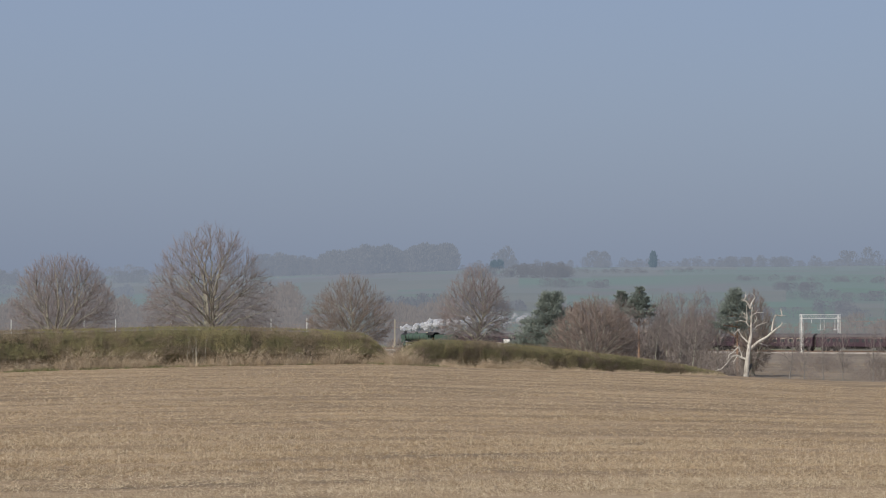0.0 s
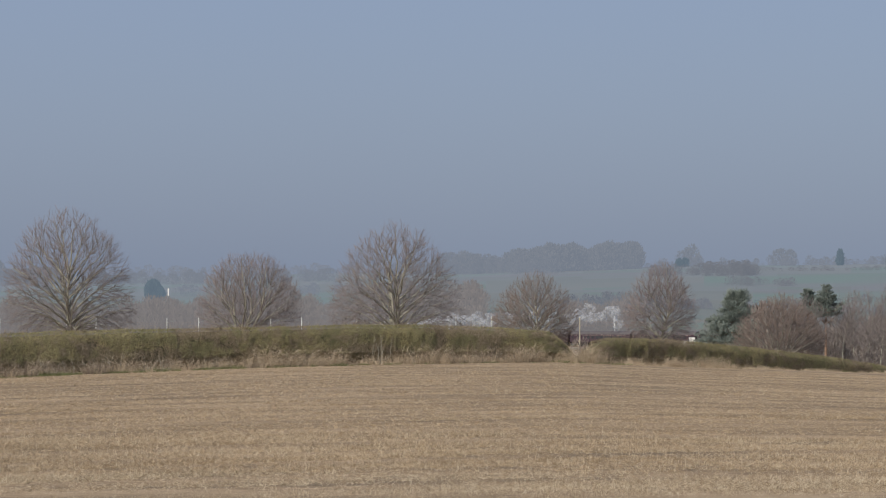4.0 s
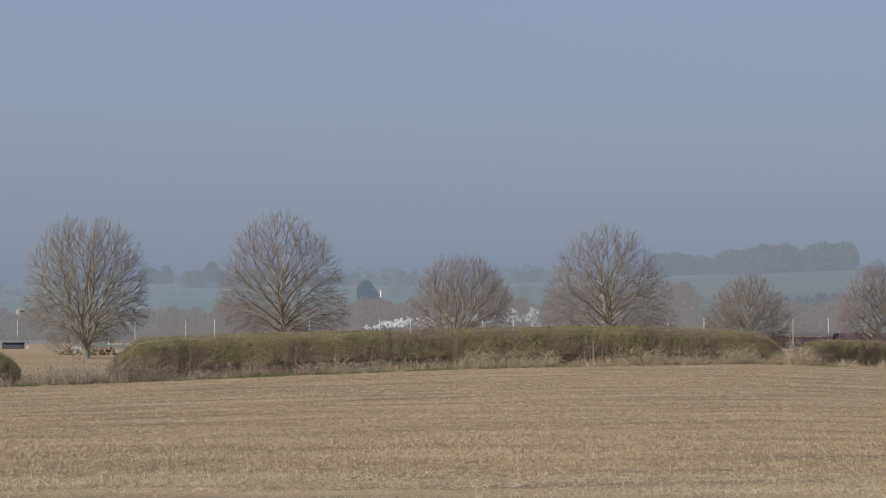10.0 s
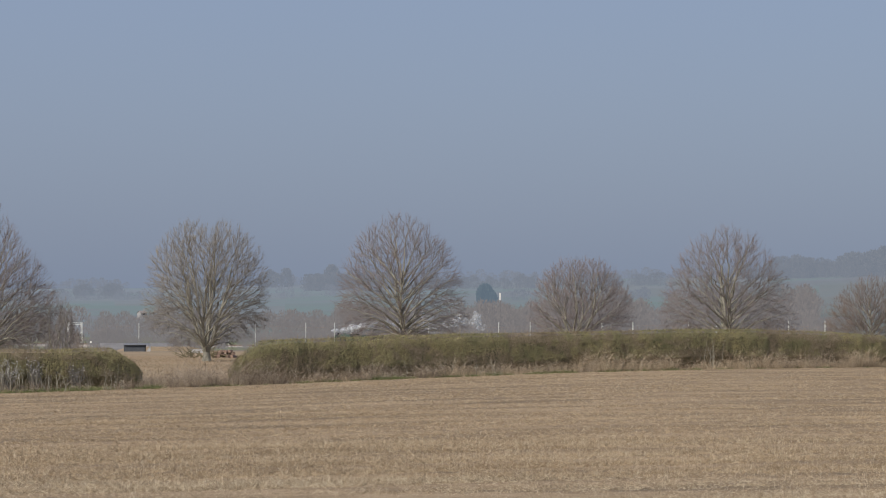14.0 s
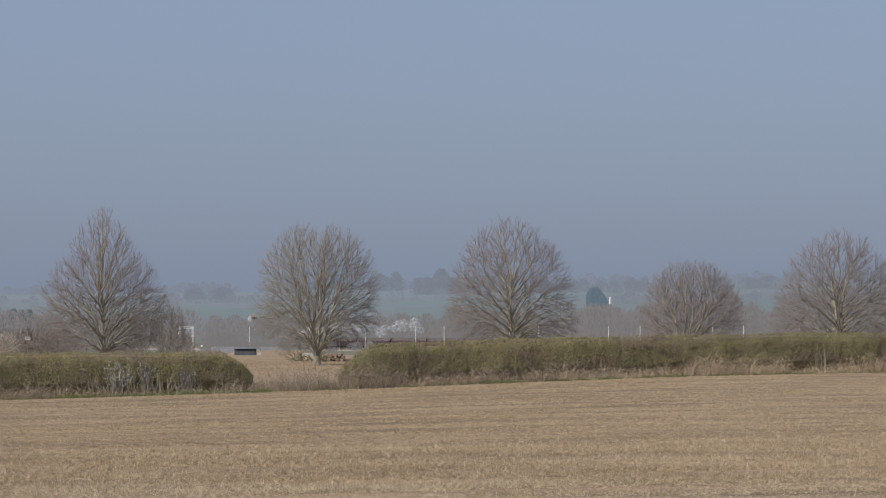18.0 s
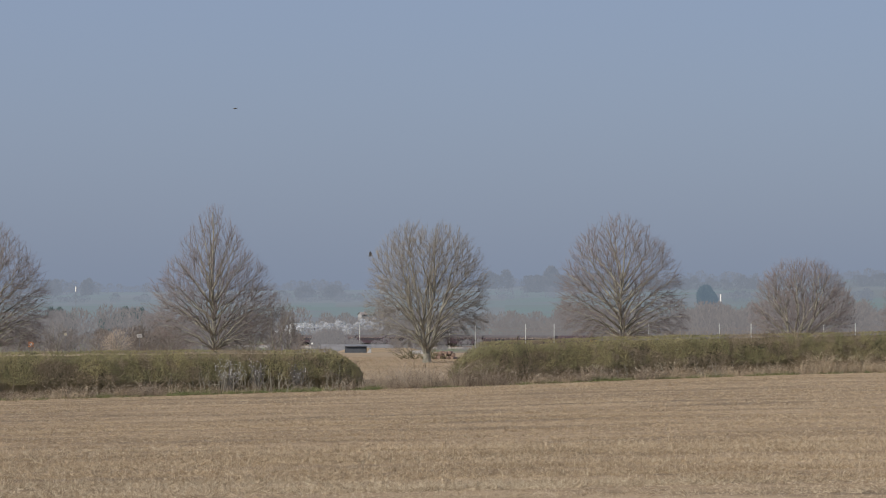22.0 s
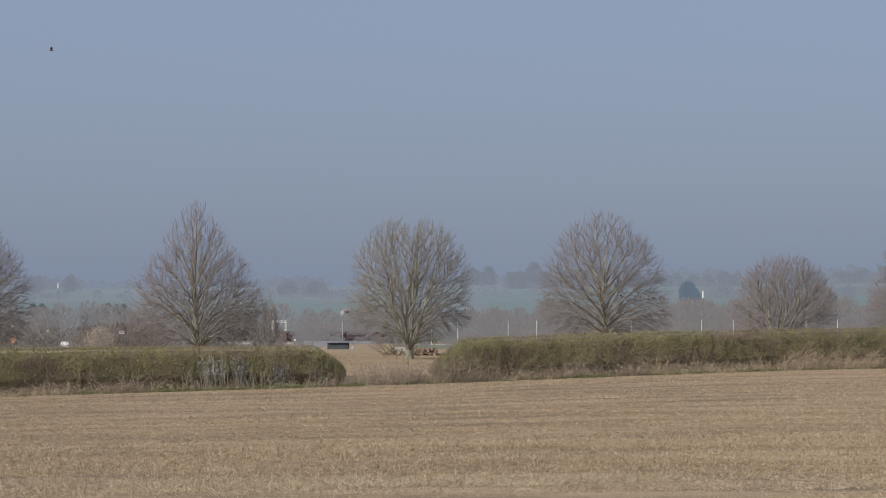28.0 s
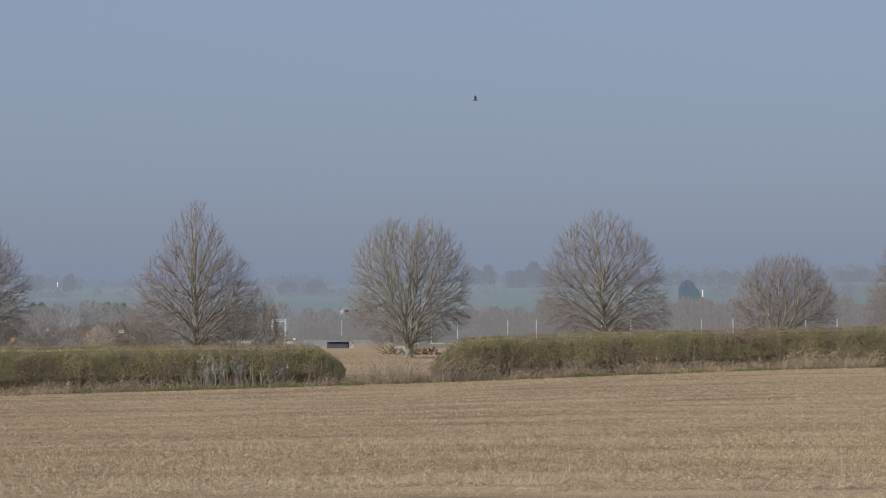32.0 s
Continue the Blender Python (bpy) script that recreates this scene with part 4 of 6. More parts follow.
# ---- grasses and stubble ----
def blades(x, y, height, width, rng, lean=0.35, lying=0.0):
    """Thin upright slivers standing on the land at x, y."""
    n = len(x)
    z = land_zs(x, y)
    a = rng.random(n) * 6.283
    h = height * (0.5 + 0.8 * rng.random(n))
    w = width * (0.6 + 0.8 * rng.random(n))
    side = rng.random(n) * 6.283
    b0 = np.stack([x, y, z - (0.003 if lying else 0.02)], 1)
    flat = np.minimum(lean * np.abs(rng.normal(size=n)), 1.45) if not lying else 1.53 - lying * rng.random(n) ** 2.2
    off = np.stack([np.cos(side) * w / 2 * np.cos(flat), np.sin(side) * w / 2 * np.cos(flat), np.sin(flat) * w / 2], 1)
    tip = b0 + np.stack([np.cos(a) * np.sin(flat) * h, np.sin(a) * np.sin(flat) * h, np.cos(flat) * h + (0.012 if lying else 0.03)], 1)
    v = np.stack([b0 - off, b0 + off, tip], 1)
    return v.reshape(-1, 3)


def slivers(name, v, material, label, category):
    return tagged(fast_mesh(name, v, np.arange(len(v)).reshape(-1, 3), material), label, category, kind="stuff")


ROW_DIR = (LINE_B - LINE_A).normalized()
ROW_NRM = Vector((-ROW_DIR.y, ROW_DIR.x))


def build_stubble():
    """Short cut stalks standing in rows, with loose chaff lying between them."""
    rng = np.random.default_rng(77)
    stand, lie, near_lie = [], [], []
    edge_at = np.arange(-16, 31)
    edges = [edge_dist(b_) for b_ in edge_at]
    for d0, d1, per, high, wide_, gap in ((35, 48, 860, 0.115, 0.007, 0.17), (48, 64, 470, 0.115, 0.0095, 0.17), (64, 90, 200, 0.095, 0.011, 0.34), (90, 162, 60, 0.09, 0.016, 0.68)):
        area = 0.5 * (d1 * d1 - d0 * d0) * radians(38)
        n = int(area * per)
        d = np.sqrt(d0 * d0 + (d1 * d1 - d0 * d0) * rng.random(n))
        a = np.radians(-11.5 + 38 * rng.random(n))
        x, y = d * np.sin(a), d * np.cos(a)
        u = x * ROW_DIR.x + y * ROW_DIR.y
        w = x * ROW_NRM.x + y * ROW_NRM.y
        upright = rng.random(n) < (0.42 if d0 < 60 else 0.25)
        if d0 < 60:
            w = np.where(upright, np.round(w / gap) * gap + rng.normal(size=n) * gap * 0.16, w)
        x, y = u * ROW_DIR.x + w * ROW_NRM.x, u * ROW_DIR.y + w * ROW_NRM.y
        # swaths of thicker and thinner straw along the rows
        band = np.array([noise.noise(Vector((i * 0.03, j * 0.42, 2.0))) + 0.7 * noise.noise(Vector((i * 0.22, j * 1.5, 7.0))) + 0.5 * noise.noise(Vector((i * 0.9, j * 2.6, 12.0))) for i, j in zip(u, w)])
        clot = np.array([noise.noise(Vector((i * 2.3, j * 3.6, 21.0))) for i, j in zip(u, w)]) if d0 < 60 else 0.0
        band = np.maximum(band, -0.32)
        e = np.interp(np.degrees(np.arctan2(x, y)), edge_at, edges)
        keep = (rng.random(n) < (0.56 if d0 < 60 else 0.5) + (0.8 if d0 < 60 else 0.6) * band + 0.18 * np.cos(w * 2.05) + 0.55 * clot) & (np.hypot(x, y) < e - 1.6)
        tall = high * np.clip(0.72 + 0.5 * band, 0.35, 1.3)
        s = keep & upright
        stand.append(blades(x[s], y[s], tall[s], wide_, rng, lean=0.95))
        s = keep & ~upright
        (near_lie if d0 < 45 else lie).append(blades(x[s], y[s], 1.5 * tall[s], wide_, rng, lying=0.8))
    slivers("stubble", np.concatenate(stand), M_STALK, "cut straw stubble standing in rows over the field", "stubble")
    slivers("loose_straw", np.concatenate(near_lie), M_STALK, "pale loose straw lying thick over the near stubble", "straw")
    slivers("chaff", np.concatenate(lie), M_STRAW, "loose chaff and straw lying between the stubble rows", "straw")


build_stubble()


def fringe(name, label, material, spans, per, height, width, seed, lean=0.5, near=-1.6, far=0.4, clump=0.6, blade=26):
    """Tussocks along the hedge foot, blades fanning out of each; spans: from bearing, to bearing, thickness, height factor."""
    rng = np.random.default_rng(seed)
    out = []
    for b0, b1, thick, tall in spans:
        n = int(radians(b1 - b0) * 155 * per * thick / blade)
        b_ = b0 + (b1 - b0) * rng.random(n)
        off = near + (far - near) * rng.random(n)
        d = np.interp(b_, np.arange(-18, 31), [edge_dist(i) for i in range(-18, 31)]) + off
        cx, cy = d * np.sin(np.radians(b_)), d * np.cos(np.radians(b_))
        tuft = np.array([noise.noise(Vector((i * 0.5, j * 0.5, seed))) for i, j in zip(cx, cy)])
        keep = rng.random(n) < 0.65 + clump * 1.8 * tuft
        cx, cy, tuft = cx[keep], cy[keep], tuft[keep]
        big = (0.45 + 0.9 * rng.random(len(cx)) ** 1.6) * (1 + 0.7 * tuft)
        k = np.repeat(np.arange(len(cx)), blade)
        m = len(k)
        a = rng.random(m) * 6.2832
        r = np.sqrt(rng.random(m))
        x, y = cx[k] + np.cos(a) * r * 0.17 * big[k], cy[k] + np.sin(a) * r * 0.17 * big[k]
        ln = height * tall * big[k] * (0.55 + 0.6 * rng.random(m))
        tilt = np.minimum(1.35, lean * (0.35 + 0.9 * r) + 0.25 * np.abs(rng.normal(size=m)))
        a = a + rng.normal(size=m) * 0.5
        w = width * (0.6 + 0.8 * rng.random(m))
        side = rng.random(m) * 6.2832
        o = np.stack([x, y, land_zs(x, y) - 0.02], 1)
        s = np.stack([np.cos(side) * w / 2, np.sin(side) * w / 2, 0 * w], 1)
        knee = o + np.stack([np.cos(a) * np.sin(tilt * 0.6), np.sin(a) * np.sin(tilt * 0.6), np.cos(tilt * 0.6)], 1) * (ln * 0.6)[:, None]
        t2 = np.minimum(2.0, tilt * 1.7)
        tip = knee + np.stack([np.cos(a) * np.sin(t2), np.sin(a) * np.sin(t2), np.cos(t2)], 1) * (ln * 0.45)[:, None]
        v = np.stack([o - s, o + s, knee + s * 0.7, knee - s, knee + s, tip], 1)
        out.append(v.reshape(-1, 3))
    slivers(name, np.concatenate(out), material, label, "grass")


fringe("dry_grass", "pale dry grass tussocks along the hedge foot", M_DRY, [(-16, -4.6, 0.5, 0.6), (-4.6, -2.0, 0.2, 0.5), (1.5, 6.5, 1.2, 0.8), (6.5, 14.6, 2.2, 1.0), (14.4, 17.2, 2.2, 0.6), (17.2, 20.8, 1.2, 0.25)], 420, 1.0, 0.017, 5, lean=0.6, clump=0.5)
fringe("dead_weeds", "brown dead weeds and docks at the hedge gap", M_WEED, [(-16, -5.0, 1.4, 0.7), (-5, -2.1, 0.6, 0.6), (0.2, 4.2, 2.4, 1.0), (4.2, 9.5, 0.8, 0.8), (11.0, 13.0, 0.9, 0.9)], 420, 1.0, 0.016, 6, lean=0.6, far=0.5, clump=0.8)
fringe("gap_weeds", "tangled brown weeds filling the hedge gap", M_WEED, [(-2.3, -1.3, 3.0, 0.55), (-1.3, 0.2, 4.5, 0.85)], 420, 1.6, 0.018, 8, lean=0.6, near=-1.5, far=4.5, clump=0.5)
fringe("verge_grass", "short green grass between stubble and hedge", M_GREEN, [(-16, -6, 0.7, 0.8), (-6, -1.6, 2.6, 1.2), (-1.6, 2.5, 0.5, 0.8), (2.5, 8.5, 1.5, 0.9), (8.5, 15, 0.4, 0.8)], 330, 0.3, 0.024, 7, lean=0.9, near=-2.6, far=-0.3)


def build_meadow():
    rng = np.random.default_rng(9)
    n = 50000
    d = np.sqrt(150 ** 2 + (330 ** 2 - 150 ** 2) * rng.random(n))
    b_ = np.where(rng.random(n) < 0.6, -4 + 5.5 * rng.random(n), 20.5 + 4.5 * rng.random(n))
    d = np.where(b_ > 10, d + 130, d)
    x, y = d * np.sin(np.radians(b_)), d * np.cos(np.radians(b_))
    slivers("meadow_grass", blades(x, y, 0.07, 0.06, rng, 0.9), M_MEADOW_BLADE, "dry tussocky meadow grass beyond the hedge gap", "grass")


build_meadow()


def blossom_bush(b0, b1, low, high, count, seed):
    """Blackthorn in flower within the hedge face."""
    rng = np.random.default_rng(seed)
    mid = (b0 + b1) / 2
    d = edge_dist(mid) + 0.55
    ob = thing("blackthorn_bush", Matrix.Translation(spot(mid, d)), "flowering blackthorn with white blossom in the hedge", "bush")
    w = radians(b1 - b0) * d
    stems, petals = [], []
    for i in range(46):
        a = np.array([rng.normal() * w * 0.12, rng.uniform(-0.1, 0.1), 0.1])
        b = np.array([rng.uniform(-w / 2, w / 2), rng.uniform(-0.35, 0.0), rng.uniform(low, high)])
        m = (a + b) / 2 + rng.normal(size=3) * 0.12
        pts = [a, m, b]
        for p, q, r0, r1 in ((a, m, 0.02, 0.014), (m, b, 0.014, 0.006)):
            stems.append((p, q, r0, r1))
        for t in rng.random(count // 46):
            p = m + (b - m) * t if t > 0.25 else b
            petals.append(p + rng.normal(size=3) * 0.07)
    a, b, r0, r1 = (np.array(z) for z in zip(*stems))
    v, f = tubes(a, b, r0, r1, 4)
    tagged(fast_mesh("thorn_growth", v, f, M_BRANCH, ob), kind="stuff")
    c = np.array(petals)
    v, f = cards(c, np.tile(np.array([[0, -1.0, 0.4]]), (len(c), 1)), 0.030, rng, 0.8)
    tagged(fast_mesh("blossom", v, f, M_BLOSSOM, ob), label="white blossom", kind="stuff")


blossom_bush(-5.05, -4.35, 0.85, 1.7, 460, 3)
blossom_bush(-4.3, -3.95, 1.0, 1.6, 160, 4)
blossom_bush(-3.5, -3.1, 1.0, 1.4, 90, 5)


def bare_stems(name, label, b0, b1, count, seed, top=1.1):
    """Pale leafless stems standing in the hedge face."""
    rng = np.random.default_rng(seed)
    mid = (b0 + b1) / 2
    d = edge_dist(mid) + 0.45
    ob = thing(name, Matrix.Translation(spot(mid, d)), label, "shrub")
    w = radians(b1 - b0) * d
    seg = []
    for _ in range(count):
        p = np.array([rng.uniform(-w / 2, w / 2), rng.uniform(-0.25, 0.2), 0.0])
        q = p + np.array([rng.normal() * 0.15, rng.normal() * 0.1, top * rng.uniform(0.5, 1)])
        m = (p + q) / 2 + rng.normal(size=3) * 0.06
        seg += [(p, m, 0.015, 0.012), (m, q, 0.012, 0.006), (m, m + rng.normal(size=3) * 0.2 + np.array([0, 0, 0.3]), 0.012, 0.005), (q, q + rng.normal(size=3) * 0.15 + np.array([0, 0, 0.2]), 0.008, 0.004)]
    a, b, r0, r1 = (np.array(z) for z in zip(*seg))
    v, f = tubes(a, b, r0, r1, 5)
    tagged(fast_mesh("stem_growth", v, f, M_TWIG_GREY, ob), kind="stuff")


bare_stems("bare_shrub", "bare grey stems showing through the hedge", -9, -2.2, 120, 11)
bare_stems("bare_shrub", "bare stems and dead growth in the clipped hedge", 0.2, 5.5, 44, 12, 1.0)
bare_stems("bare_shrub", "pale leafless shrub inside the hedge", 9.3, 9.9, 14, 13, 1.7)


# ---- dead tree and pines ----
def build_dead_tree():
    ob = thing("dead_tree", Matrix.Translation(spot(21.17, 262)), "bleached bare dead oak with broken twisting limbs", "tree")
    place = spot(21.17, 262)
    lift = EYE - 0.0246 * 262 - place.z
    rng = np.random.default_rng(8)

    def limb(r0, r1, *pts):
        depth, last, n, seg = rng.uniform(-0.3, 0.3), None, len(pts), []
        for i, (x, z) in enumerate(pts):
            p = np.array([x + rng.normal() * 0.04 * min(i, 1), depth * i * 0.6 + rng.normal() * 0.06 * min(i, 1), z + lift])
            r = (0.8 if r0 > 0.3 else 0.95) * (r0 + (r1 - r0) * i / (n - 1))
            if last is not None:
                seg.append((last[0], p, last[1], r))
            last = (p, r)
        if r0 > 0.3:
            seg.append((np.array([0, 0, -0.3]), np.array([0, 0, lift]), 0.48, 0.3))
        else:
            for p, q, _, _ in list(seg):
                for _ in range(2):
                    o = p + (q - p) * rng.random()
                    seg.append((o, o + (q - p) * 0.4 + rng.normal(size=3) * 0.2 + np.array([0, 0, 0.12]), 0.02, 0.008))
        a, b, ra, rb = (np.array(k) for k in zip(*seg))
        v, f = tubes(a, b, ra, rb, 9)
        fast_mesh("trunk" if r0 > 0.3 else "limb", v, f, M_DEAD, ob, smooth=True)

    limb(0.360, 0.060, (0.00, -0.54), (0.05, 0.89), (0.14, 1.78), (0.27, 3.03), (0.45, 4.10), (0.46, 5.17), (0.45, 6.60))
    limb(0.120, 0.050, (0.45, 6.51), (0.23, 6.96), (0.05, 7.13), (-0.39, 7.28))
    limb(0.050, 0.020, (-0.21, 7.22), (0.02, 7.53), (0.02, 7.81))
    limb(0.100, 0.030, (0.45, 6.60), (0.68, 7.04), (0.95, 7.49), (0.84, 7.81))
    limb(0.190, 0.050, (0.34, 2.59), (0.68, 2.94), (1.12, 3.30), (1.93, 3.78), (2.64, 4.37), (3.12, 4.78), (3.33, 5.12))
    limb(0.100, 0.055, (2.64, 4.37), (2.73, 4.99), (2.94, 5.49), (3.23, 5.83), (3.73, 5.76), (3.66, 6.38))
    limb(0.110, 0.025, (0.52, 4.10), (0.86, 4.55), (1.30, 4.85), (2.23, 5.17))
    limb(0.090, 0.020, (0.48, 5.62), (0.86, 5.92), (1.30, 6.10), (1.94, 6.05))
    limb(0.080, 0.020, (0.52, 4.73), (0.91, 5.08), (1.09, 5.44), (1.05, 5.74))
    limb(0.090, 0.040, (0.20, 3.30), (-0.16, 3.75), (-0.45, 4.14), (-0.66, 4.55))
    limb(0.040, 0.020, (-0.62, 4.49), (-1.02, 4.28), (-1.28, 4.10), (-1.52, 4.32))
    limb(0.080, 0.030, (0.37, 4.78), (0.05, 5.17), (0.05, 5.80), (-0.27, 6.06))
    limb(0.050, 0.020, (0.09, 5.17), (-0.39, 5.31), (-1.19, 5.24))
    limb(0.040, 0.015, (-0.02, 5.62), (-0.39, 5.67), (-0.75, 5.76))
    limb(0.140, 0.030, (0.05, 1.69), (-0.48, 1.87), (-0.84, 2.05), (-1.28, 1.93), (-1.73, 1.34), (-2.26, 0.75), (-2.84, 0.61))
    limb(0.080, 0.030, (-0.37, 1.87), (-0.45, 2.32), (-0.75, 2.82), (-1.02, 2.89))
    limb(0.060, 0.020, (-0.75, 2.82), (-1.28, 2.28), (-1.64, 2.14), (-1.84, 1.52))
    limb(0.050, 0.020, (-0.80, 2.05), (-1.19, 1.52), (-1.37, 1.46))
    limb(0.050, 0.020, (0.23, 5.26), (-0.04, 6.15), (0.05, 6.78))
    limb(0.060, 0.020, (1.12, 3.30), (1.57, 3.07), (2.02, 3.03), (2.23, 2.92))
    # a flattened black lump on the trunk's foot stands in for its dark hollow
    bm = bmesh.new()
    r = bmesh.ops.create_uvsphere(bm, u_segments=14, v_segments=8, radius=0.3)
    bmesh.ops.scale(bm, vec=(0.55, 0.4, 1.5), verts=r["verts"])
    bmesh.ops.rotate(bm, cent=(0, 0, 0), matrix=Matrix.Rotation(0.5, 3, "Y"), verts=r["verts"])
    bmesh.ops.translate(bm, vec=(0.36, -0.1, lift + 0.9), verts=r["verts"])
    part("dark_hollow", bm, M_BLACK, ob, "dark hollow at the foot")


build_dead_tree()


def pine(label, bearing, dist, top, low, left, right, clumps, seed, needles=120, trunk_r=0.2, lean=0.0):
    rng = np.random.default_rng(seed)
    place = spot(bearing, dist)
    H, L = EYE + top * dist - place.z, EYE + low * dist - place.z
    W = radians(right - left) * dist
    cx = radians((left + right) / 2 - bearing) * dist
    ob = thing("pine_tree", Matrix.Translation(place), label, "tree")
    spine = np.array([[lean * (t ** 1.5), 0, -0.3 + t * (H * 0.93 + 0.3)] for t in np.linspace(0, 1, 9)])
    rr = trunk_r * np.linspace(1.15, 0.18, 9)
    v, f = tubes(spine[:-1], spine[1:], rr[:-1], rr[1:], 9)
    fast_mesh("trunk", v, f, M_PINE_BARK, ob, smooth=True)
    seg, tri = [], []
    lobes = [(rng.uniform(0, 6.28), rng.uniform(0.05, 0.95), rng.uniform(0.75, 1.15)) for _ in range(9)]
    for i in range(clumps):
        t = rng.random() ** 1.05
        z = L + (H - L) * (0.02 + 0.97 * t)
        a = rng.uniform(0, 6.28)
        lobe = max(k * math.exp(-((t - tt) / 0.16) ** 2) * (0.6 + 0.4 * math.cos(a - aa)) for aa, tt, k in lobes)
        r = (0.05 + 0.95 * (1 - t) ** 0.8 * min(1, 0.7 + 2 * t)) * (0.66 + 0.45 * lobe) * W / 2 * rng.uniform(0.5, 1.35)
        c = np.array([cx * (1 - 0.4 * t) + lean * (t ** 1.5) * 0.9 + math.cos(a) * r, math.sin(a) * r, z + 0.12 * r])
        k = int(np.argmin(np.abs(spine[:, 2] - (z - 0.5))))
        seg.append((spine[k], c, 0.05, 0.018))
        size = W * rng.uniform(0.05, 0.115)
        n = needles
        p = rng.normal(size=(n, 3))
        p /= np.linalg.norm(p, axis=1, keepdims=True)
        p *= (rng.random((n, 1)) ** 0.4) * np.array([1.5, 1.5, 0.55]) * size
        p[:, 2] += 0.35 * (p[:, 0] * math.cos(a) + p[:, 1] * math.sin(a))
        d = p / (np.linalg.norm(p, axis=1, keepdims=True) + 1e-9) + np.array([0, 0, 0.7]) + rng.normal(size=(n, 3)) * 0.4
        d /= np.linalg.norm(d, axis=1, keepdims=True)
        s = np.cross(d, rng.normal(size=(n, 3)))
        s /= np.linalg.norm(s, axis=1, keepdims=True)
        ln = 0.14 + 0.12 * rng.random((n, 1))
        o = c + p
        tri.append(np.stack([o - s * 0.024, o + s * 0.024, o + d * ln], 1).reshape(-1, 3))
        tri.append(np.stack([o + d * ln * 0.2 - s * 0.03, o + d * ln * 0.5 + s * 0.03, o + d * ln * 1.2], 1).reshape(-1, 3))
    a, b, r0, r1 = (np.array(z) for z in zip(*seg))
    v, f = tubes(a, b, r0, r1, 4)
    tagged(fast_mesh("branchwork", v, f, M_PINE_BARK, ob), kind="stuff")
    v = np.concatenate(tri)
    tagged(fast_mesh("needles", v, np.arange(len(v)).reshape(-1, 3), M_PINE, ob), kind="stuff")


pine("dense blue-green pine with layered boughs behind the hedge", 16.98, 240, 0.0055, -0.0185, 16.4, 17.55, 210, 1, lean=1.1)
pine("dense dark pine behind the bleached dead tree", 21.0, 330, 0.0068, -0.0085, 20.5, 21.35, 130, 2, trunk_r=0.13)
pine("slim pine with bare reddish trunk in the thicket", 18.98, 300, 0.0074, -0.004, 18.7, 19.3, 80, 3, trunk_r=0.16)
pine("slim pine leaning among bare trees", 18.62, 310, 0.0058, -0.003, 18.35, 18.9, 60, 4, trunk_r=0.15)


def thicket(name, rows, material, label, seed, per=260, fat=0.14):
    rng = np.random.default_rng(seed)
    out = []
    for a0, a1, d0, d1, n, h0, h1, w in rows:
        for _ in range(n):
            a, d, h = rng.uniform(a0, a1), rng.uniform(d0, d1), rng.uniform(h0, h1)
            p = spot(a, d)
            out.append(brush((p.x, p.y, p.z - 0.2), h * w, h, per, rng, low=0.02, grain=0.55, fat=fat))
    v = np.concatenate(out)
    tagged(fast_mesh(name, v, np.arange(len(v)).reshape(-1, 3), material), label, "scrub", kind="stuff")


thicket("railway_scrub", [(19.4, 21.0, 290, 340, 20, 1.6, 3.6, 1.1), (16.9, 18.2, 270, 320, 14, 2.0, 4.5, 0.9), (17.9, 19.9, 300, 360, 22, 2.5, 6.0, 0.8), (21.6, 22.6, 300, 340, 4, 0.8, 1.4, 1.8), (17.3, 18.8, 320, 380, 26, 5, 8.5, 0.6), (19.0, 20.4, 330, 400, 18, 4.5, 8, 0.6), (23.5, 25.4, 290, 360, 20, 1.2, 3.2, 1.3), (13.9, 14.6, 176, 186, 5, 1.3, 2.0, 1.0),
                          (21.5, 25.4, 330, 430, 60, 0.5, 1.3, 2.2), (22.4, 23.4, 380, 430, 14, 1.2, 2.2, 1.6), (24.4, 25.4, 300, 380, 22, 2.0, 4.2, 1.1), (19.6, 21.6, 300, 420, 26, 1.2, 2.6, 1.4)],
        M_SCRUB, "brown leafless scrub on the railway slope", 31, per=420)
def line_scrub():
    """Soft brown bushes that stand before the railway as high as the coaches' sides."""
    rng = np.random.default_rng(35)
    out = []
    for a0, a1, n, top in ((-2.85, -2.4, 10, -0.0060), (-2.35, -2.0, 6, -0.0086), (-1.75, -1.2, 6, -0.0088), (-1.1, -0.1, 10, -0.0086), (0.1, 0.5, 4, -0.0090), (-3.9, -3.35, 9, -0.0070)):
        for _ in range(n):
            a, d = rng.uniform(a0, a1), rng.uniform(640, 760)
            p = spot(a, d)
            h = max(0.8, EYE + top * d - p.z - rng.uniform(0, 1.0))
            out.append(brush((p.x, p.y, p.z - 0.2), h * rng.uniform(0.9, 1.5), h, 700, rng, low=0.02, grain=0.6, fat=0.14))
    v = np.concatenate(out)
    # shares the valley woods' material, so these bushes carry its painted haze glow
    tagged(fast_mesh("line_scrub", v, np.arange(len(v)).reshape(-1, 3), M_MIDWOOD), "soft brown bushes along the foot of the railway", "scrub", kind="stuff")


line_scrub()
thicket("meadow_scrub", [(-7.4, -5.8, 400, 440, 34, 2.2, 4.6, 0.9), (-8.45, -8.0, 430, 450, 8, 1.2, 2.0, 1.2), (-9.5, -7.4, 480, 560, 20, 2.5, 5, 1.0), (-3.9, -3.2, 420, 450, 8, 2.0, 4.0, 0.8), (-1.4, -0.35, 400, 420, 7, 1.4, 2.4, 1.0), (-6.0, -4.6, 470, 520, 10, 1.5, 3, 1.2)],
        M_SCRUB, "brown scrub at the far side of the meadow", 32, per=320)


